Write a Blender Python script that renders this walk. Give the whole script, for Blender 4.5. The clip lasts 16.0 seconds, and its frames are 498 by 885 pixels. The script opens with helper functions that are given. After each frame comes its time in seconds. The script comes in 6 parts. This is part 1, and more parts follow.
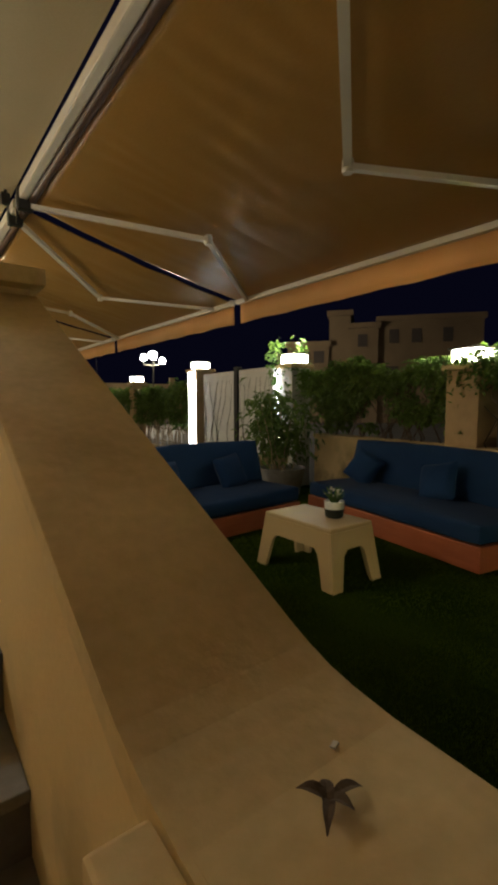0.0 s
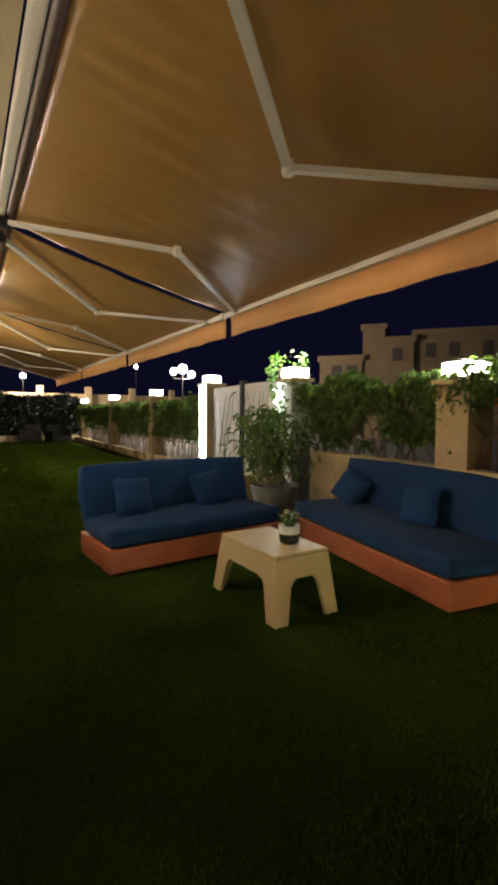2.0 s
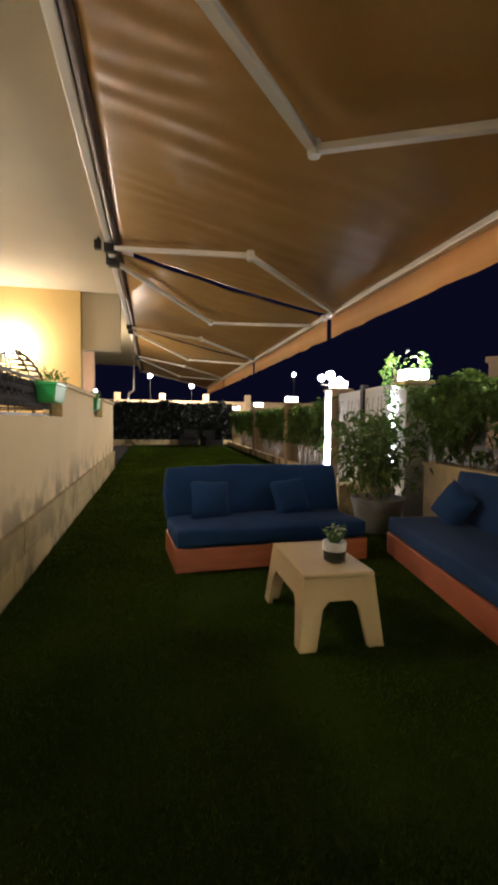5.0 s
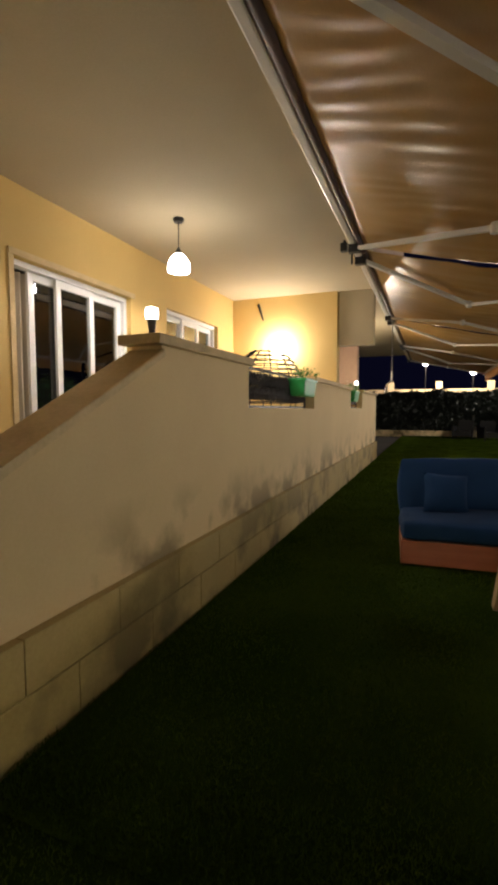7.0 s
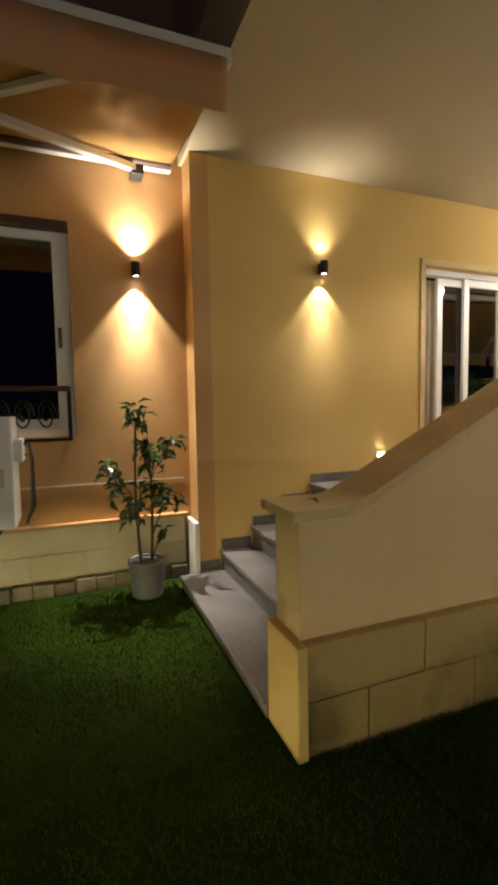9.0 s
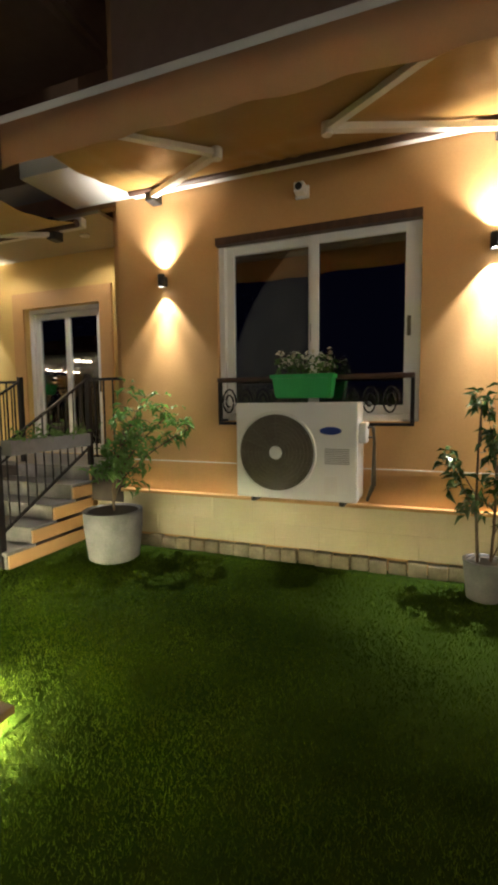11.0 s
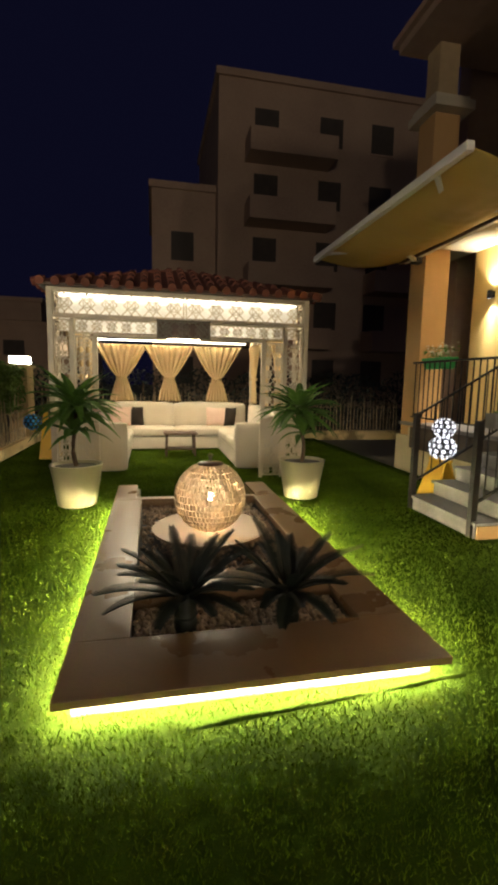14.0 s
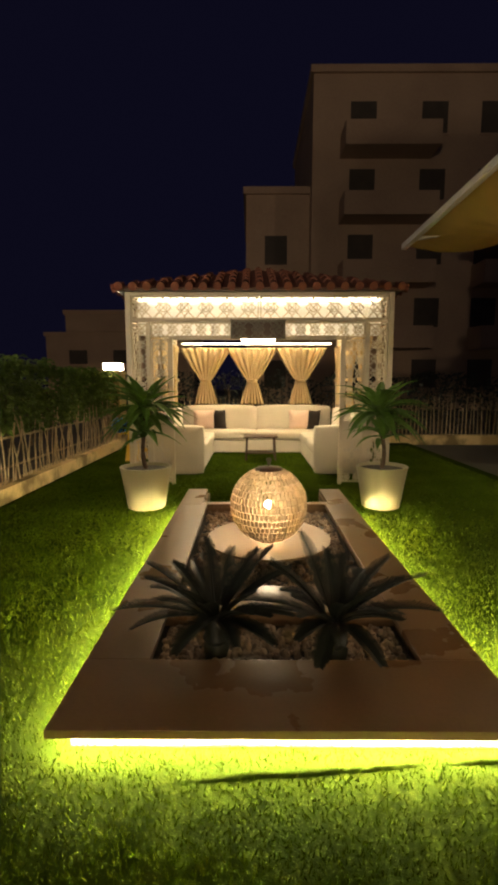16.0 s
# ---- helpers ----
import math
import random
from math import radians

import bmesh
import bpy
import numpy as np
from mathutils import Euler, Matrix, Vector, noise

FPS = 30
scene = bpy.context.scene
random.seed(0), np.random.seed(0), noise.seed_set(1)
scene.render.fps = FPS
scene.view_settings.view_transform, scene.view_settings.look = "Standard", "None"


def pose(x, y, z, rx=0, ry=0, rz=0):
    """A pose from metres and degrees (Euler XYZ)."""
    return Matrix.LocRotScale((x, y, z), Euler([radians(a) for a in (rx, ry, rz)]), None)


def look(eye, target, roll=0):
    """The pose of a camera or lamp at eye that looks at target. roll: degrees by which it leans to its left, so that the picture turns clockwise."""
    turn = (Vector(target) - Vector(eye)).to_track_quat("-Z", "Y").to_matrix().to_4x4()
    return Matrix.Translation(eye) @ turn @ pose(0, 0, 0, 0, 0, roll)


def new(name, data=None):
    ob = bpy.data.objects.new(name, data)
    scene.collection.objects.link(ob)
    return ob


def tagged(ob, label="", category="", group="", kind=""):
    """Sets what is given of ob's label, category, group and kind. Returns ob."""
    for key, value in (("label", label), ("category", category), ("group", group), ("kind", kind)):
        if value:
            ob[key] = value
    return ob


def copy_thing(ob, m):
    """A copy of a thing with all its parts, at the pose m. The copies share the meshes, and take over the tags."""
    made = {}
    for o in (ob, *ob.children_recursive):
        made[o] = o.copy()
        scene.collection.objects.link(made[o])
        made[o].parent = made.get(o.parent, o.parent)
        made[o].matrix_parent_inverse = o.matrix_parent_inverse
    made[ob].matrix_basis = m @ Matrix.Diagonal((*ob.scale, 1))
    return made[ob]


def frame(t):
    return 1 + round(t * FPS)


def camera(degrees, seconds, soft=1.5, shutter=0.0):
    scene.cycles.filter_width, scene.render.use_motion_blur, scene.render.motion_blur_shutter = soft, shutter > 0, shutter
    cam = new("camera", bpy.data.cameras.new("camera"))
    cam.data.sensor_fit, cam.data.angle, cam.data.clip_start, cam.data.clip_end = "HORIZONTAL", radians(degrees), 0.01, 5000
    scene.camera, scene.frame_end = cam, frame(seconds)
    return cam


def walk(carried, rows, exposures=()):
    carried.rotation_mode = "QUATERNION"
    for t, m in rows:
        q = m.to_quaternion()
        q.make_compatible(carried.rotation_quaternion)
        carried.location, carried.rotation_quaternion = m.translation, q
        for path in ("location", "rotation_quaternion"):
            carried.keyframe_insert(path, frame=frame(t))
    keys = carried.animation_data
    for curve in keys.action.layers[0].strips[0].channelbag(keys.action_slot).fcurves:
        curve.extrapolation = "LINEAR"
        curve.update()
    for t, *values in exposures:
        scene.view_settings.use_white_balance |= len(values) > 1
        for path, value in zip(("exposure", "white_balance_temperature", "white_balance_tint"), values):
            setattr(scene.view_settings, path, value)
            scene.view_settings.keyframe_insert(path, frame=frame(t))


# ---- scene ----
cam = camera(57.0, 16.0, soft=3.7)
PATH = [
    (0, pose(0.215, -0.1, 1.41, 84.9, 0.2, -37)),
    (0.5, pose(0.42, -0.161, 1.407, 85.6, 0.4, -37.8)),
    (1, pose(0.615, -0.229, 1.407, 86.2, 0.4, -36)),
    (1.5, pose(0.774, -0.297, 1.427, 86.4, -0.1, -33.1)),
    (2, pose(0.908, -0.323, 1.427, 86.6, -0.4, -31.9)),
    (2.5, pose(1.075, -0.308, 1.403, 86.8, -0.5, -32)),
    (3, pose(1.231, -0.304, 1.413, 87.3, -0.2, -31)),
    (5.5, pose(1.893, -0.561, 1.417, 87, -0.6, -4.2)),
    (6, pose(2.026, -0.614, 1.433, 86.8, -0.3, 4)),
    (6.5, pose(2.138, -0.649, 1.423, 86.5, -0.3, 12.2)),
    (7, pose(2.205, -0.695, 1.427, 85.9, 0, 21.8)),
    (7.5, pose(2.266, -0.77, 1.447, 85.4, 0.3, 32.9)),
    (8, pose(2.289, -0.85, 1.457, 85.3, 0.4, 44.4)),
    (8.5, pose(2.298, -0.878, 1.467, 85.5, 0.7, 56.3)),
    (9, pose(2.289, -0.834, 1.467, 85.7, 1, 68.7)),
    (9.5, pose(2.276, -0.79, 1.477, 85.6, 1, 80.2)),
    (10, pose(2.286, -0.777, 1.47, 85.4, 0.9, 90.5)),
    (12.5, pose(2.305, -0.656, 1.383, 84.3, 0, 140.1)),
    (13, pose(2.273, -0.666, 1.366, 83.9, -0.4, 148.9)),
    (13.5, pose(2.255, -0.661, 1.363, 82.9, -1.1, 160)),
    (14, pose(2.244, -0.665, 1.36, 82.5, -1.1, 168.2)),
    (14.5, pose(2.214, -0.693, 1.356, 82.7, -1, 171.5)),
    (15, pose(2.151, -0.755, 1.336, 82.9, -1, 174.7)),
    (15.5, pose(2.046, -0.844, 1.319, 83, -0.8, 177.3)),
    (16, pose(1.914, -0.93, 1.319, 82.9, 0, 180.3)),
]
walk(cam, PATH, [(0, 0.58, 6350, 7), (0.7, 0.98, 6100, 8), (1.5, 1.45, 6000, 11), (3.0, 1.48, 5850, 15), (5.5, 1.18, 5750, 19), (7.0, 0.84, 5950, 17), (9.0, 0.96, 6200, 13), (10.0, 1.22, 6150, 12), (12.5, 1.68, 5850, 8), (14.0, 1.48, 6300, 11), (16.0, 1.50, 7300, 13)])

# ---------- night sky and large lights ----------
world = bpy.data.worlds.new("night")
scene.world = world
world.use_nodes = True
wn = world.node_tree.nodes
wn["Background"].inputs[0].default_value = (0.10, 0.10, 0.34, 1)
wn["Background"].inputs[1].default_value = 0.0115


def lamp(name, kind, m, watts, colour=(1, 0.8, 0.55), radius=0.03, spot=80, blend=0.4):
    d = bpy.data.lights.new(name, kind)
    d.energy, d.color = watts, colour
    if kind in ("POINT", "SPOT"):
        d.shadow_soft_size = radius
    if kind == "SPOT":
        d.spot_size, d.spot_blend = radians(spot), blend
    ob = new(name, d)
    ob.matrix_world = m
    return ob


WARM = (1, 0.89, 0.72)
WHITE = (1, 0.92, 0.78)
# wall lights, each with a wide cone and a narrow core up and down: wall x, y, z, up and down watts
for lx, ly, lz, up, down in [(-1.65, -0.29, 2.60, 56, 66), (-1.65, -3.11, 2.60, 54, 38), (-1.4, 1.31, 2.69, 11, 26), (-2.6, -6.65, 2.68, 46, 34)]:
    for sg, watts in ((1, up), (-1, down)):
        at = (lx + 0.075, ly, lz + sg * 0.062)
        lamp("lamp_wall_cone", "SPOT", look(at, (lx + 0.075, ly, lz + sg * 2)), watts * (0.55 if sg < 0 else 0.9), WHITE, 0.008, 84 if sg < 0 else 100, 0.5 if sg < 0 else 1.0)
        lamp("lamp_wall_core", "SPOT", look(at, (lx + (0.34 if sg < 0 else 0.06), ly, lz + sg * 2)), watts * (2.3 if sg < 0 else 0.35), WHITE, 0.010, 56 if sg < 0 else 46, 1.0)
lamp("lamp_pendant", "SPOT", pose(-0.42, 3.8, 3.0), 42, (1, 0.88, 0.70), 0.06, 165, 0.25)
lamp("lamp_pendant_glow", "POINT", pose(-0.42, 3.8, 3.0), 1.6, (1, 0.88, 0.70), 0.09)
lamp("lamp_far_wall", "POINT", pose(-0.45, 7.28, 2.55), 30, (1, 0.92, 0.78), 0.08)
lamp("lamp_recess", "SPOT", pose(-2.12, -4.45, 3.355), 9, WARM, 0.05, 150, 0.5)
lamp("lamp_recess", "SPOT", pose(-2.12, -6.05, 3.355), 9, WARM, 0.05, 150, 0.5)
lamp("lamp_globe", "POINT", pose(1.78, -4.4, 0.42), 7.5, (1, 0.85, 0.58), 0.03)
lamp("lamp_step", "SPOT", look((-1.365, 1.97, 1.0), (-1.40, 1.90, 1.3)), 1.2, WHITE, 0.015, 70, 0.8)
lamp("lamp_parapet", "POINT", pose(0.45, 1.95, 2.10), 1.5, (1, 0.86, 0.6), 0.03)
lamp("lamp_parapet", "POINT", pose(0.45, 10.75, 2.10), 70, (1, 0.86, 0.6), 0.03)
# street lamps far off
for sx, sy, sz, w in [(11.1, 22.9, 3.9, 1300), (20, 58, 7.6, 900), (1.5, 44, 5.6, 1700), (5.4, 44, 4.7, 1100)]:
    lamp("lamp_street", "POINT", pose(sx, sy, sz), w, (1, 0.88, 0.68), 0.2)

# lanterns on the two pillars beside the lounge
for lx, ly, lz in [(5.185, 2.45, 1.9), (5.505, 5.65, 2.12), (5.96, 13.2, 2.1), (6.06, 18.2, 2.1)]:
    lamp("lamp_lantern", "POINT", pose(lx, ly, lz + 0.16), 46 if ly < 9 else 80, (1, 0.92, 0.72), 0.12)

for ly, lz, w in [(-4.0, 1.91, 20), (-10.9, 1.78, 30)]:
    lamp("lamp_lantern", "POINT", pose(4.88, ly, lz), w, (1, 0.92, 0.72), 0.12)

# ---------- materials ----------
def nodes(name):
    m = bpy.data.materials.new(name)
    m.use_nodes = True
    t = m.node_tree
    return m, t.nodes, t.links, t.nodes["Principled BSDF"]


def rgb(c):
    return (c[0], c[1], c[2], 1)


def surf(name, a, b, rough=0.7, big=1.5, fine=40, bump=0.3, metal=0.0, vary=0.0, spec=0.5, stretch=(1, 1, 1), sheen=0.0):
    """Two colours mixed by a large and a fine noise, with fine relief."""
    m, n, l, p = nodes(name)
    co = n.new("ShaderNodeTexCoord")
    mp = n.new("ShaderNodeMapping")
    mp.inputs["Scale"].default_value = stretch
    l.new(co.outputs["Object"], mp.inputs["Vector"])
    n1 = n.new("ShaderNodeTexNoise")
    n1.inputs["Scale"].default_value, n1.inputs["Detail"].default_value = big, 6
    n2 = n.new("ShaderNodeTexNoise")
    n2.inputs["Scale"].default_value, n2.inputs["Detail"].default_value = fine, 4
    l.new(mp.outputs[0], n1.inputs["Vector"])
    l.new(mp.outputs[0], n2.inputs["Vector"])
    add = n.new("ShaderNodeMath")
    add.operation = "MULTIPLY_ADD"
    l.new(n2.outputs["Fac"], add.inputs[0])
    add.inputs[1].default_value = 0.45
    l.new(n1.outputs["Fac"], add.inputs[2])
    rm = n.new("ShaderNodeMapRange")
    rm.inputs[1].default_value, rm.inputs[2].default_value = 0.45, 1.0
    l.new(add.outputs[0], rm.inputs[0])
    mix = n.new("ShaderNodeMix")
    mix.data_type = "RGBA"
    l.new(rm.outputs[0], mix.inputs[0])
    mix.inputs[6].default_value, mix.inputs[7].default_value = rgb(a), rgb(b)
    out = mix.outputs[2]
    if vary:
        oi = n.new("ShaderNodeObjectInfo")
        ge = n.new("ShaderNodeNewGeometry")
        hs = n.new("ShaderNodeHueSaturation")
        s = n.new("ShaderNodeMath")
        s.operation = "ADD"
        l.new(oi.outputs["Random"], s.inputs[0])
        l.new(ge.outputs["Random Per Island"], s.inputs[1])
        r = n.new("ShaderNodeMapRange")
        r.inputs[2].default_value = 2.0
        r.inputs[3].default_value, r.inputs[4].default_value = 1 - vary, 1 + vary
        l.new(s.outputs[0], r.inputs[0])
        l.new(r.outputs[0], hs.inputs["Value"])
        l.new(out, hs.inputs["Color"])
        out = hs.outputs[0]
    l.new(out, p.inputs["Base Color"])
    p.inputs["Metallic"].default_value = metal
    p.inputs["Specular IOR Level"].default_value = spec
    rr = n.new("ShaderNodeMapRange")
    rr.inputs[3].default_value, rr.inputs[4].default_value = max(rough - 0.12, 0.02), min(rough + 0.12, 1)
    l.new(n1.outputs["Fac"], rr.inputs[0])
    l.new(rr.outputs[0], p.inputs["Roughness"])
    if bump:
        bu = n.new("ShaderNodeBump")
        bu.inputs["Strength"].default_value, bu.inputs["Distance"].default_value = bump, 0.01
        l.new(add.outputs[0], bu.inputs["Height"])
        l.new(bu.outputs[0], p.inputs["Normal"])
    if sheen:
        p.inputs["Sheen Weight"].default_value = sheen
    return m


def glow(name, colour, strength):
    m, n, l, p = nodes(name)
    p.inputs["Base Color"].default_value = (0.8, 0.8, 0.8, 1)
    p.inputs["Emission Color"].default_value = rgb(colour)
    p.inputs["Emission Strength"].default_value = strength
    return m


def glass(name, tint=(0.9, 0.95, 0.93), rough=0.02, alpha=0.25):
    m, n, l, p = nodes(name)
    tr = n.new("ShaderNodeBsdfTransparent")
    tr.inputs[0].default_value = rgb(tint)
    gl = n.new("ShaderNodeBsdfGlossy")
    gl.inputs["Roughness"].default_value = rough
    fr = n.new("ShaderNodeFresnel")
    fr.inputs[0].default_value = 2.5
    mx = n.new("ShaderNodeMixShader")
    l.new(fr.outputs[0], mx.inputs[0])
    l.new(tr.outputs[0], mx.inputs[1])
    l.new(gl.outputs[0], mx.inputs[2])
    l.new(mx.outputs[0], n["Material Output"].inputs["Surface"])
    return m


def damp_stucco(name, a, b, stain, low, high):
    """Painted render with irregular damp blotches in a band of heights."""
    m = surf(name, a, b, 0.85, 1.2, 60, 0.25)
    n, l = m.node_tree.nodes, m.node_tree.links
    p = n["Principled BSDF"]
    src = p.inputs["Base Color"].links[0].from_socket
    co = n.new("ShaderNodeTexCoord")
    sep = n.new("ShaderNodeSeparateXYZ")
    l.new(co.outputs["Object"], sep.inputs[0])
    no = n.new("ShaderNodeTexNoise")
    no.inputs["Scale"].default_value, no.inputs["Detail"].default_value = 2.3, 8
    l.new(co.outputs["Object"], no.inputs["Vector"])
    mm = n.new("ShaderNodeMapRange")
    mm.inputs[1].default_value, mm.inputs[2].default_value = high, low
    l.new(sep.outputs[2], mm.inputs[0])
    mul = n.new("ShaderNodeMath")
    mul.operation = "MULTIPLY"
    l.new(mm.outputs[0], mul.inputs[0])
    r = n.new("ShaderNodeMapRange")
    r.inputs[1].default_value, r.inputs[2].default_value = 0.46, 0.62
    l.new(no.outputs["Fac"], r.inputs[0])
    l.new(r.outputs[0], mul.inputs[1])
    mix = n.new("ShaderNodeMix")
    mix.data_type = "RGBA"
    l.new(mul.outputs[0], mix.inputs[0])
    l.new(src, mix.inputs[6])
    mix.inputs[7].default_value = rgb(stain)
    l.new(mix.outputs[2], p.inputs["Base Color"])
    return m


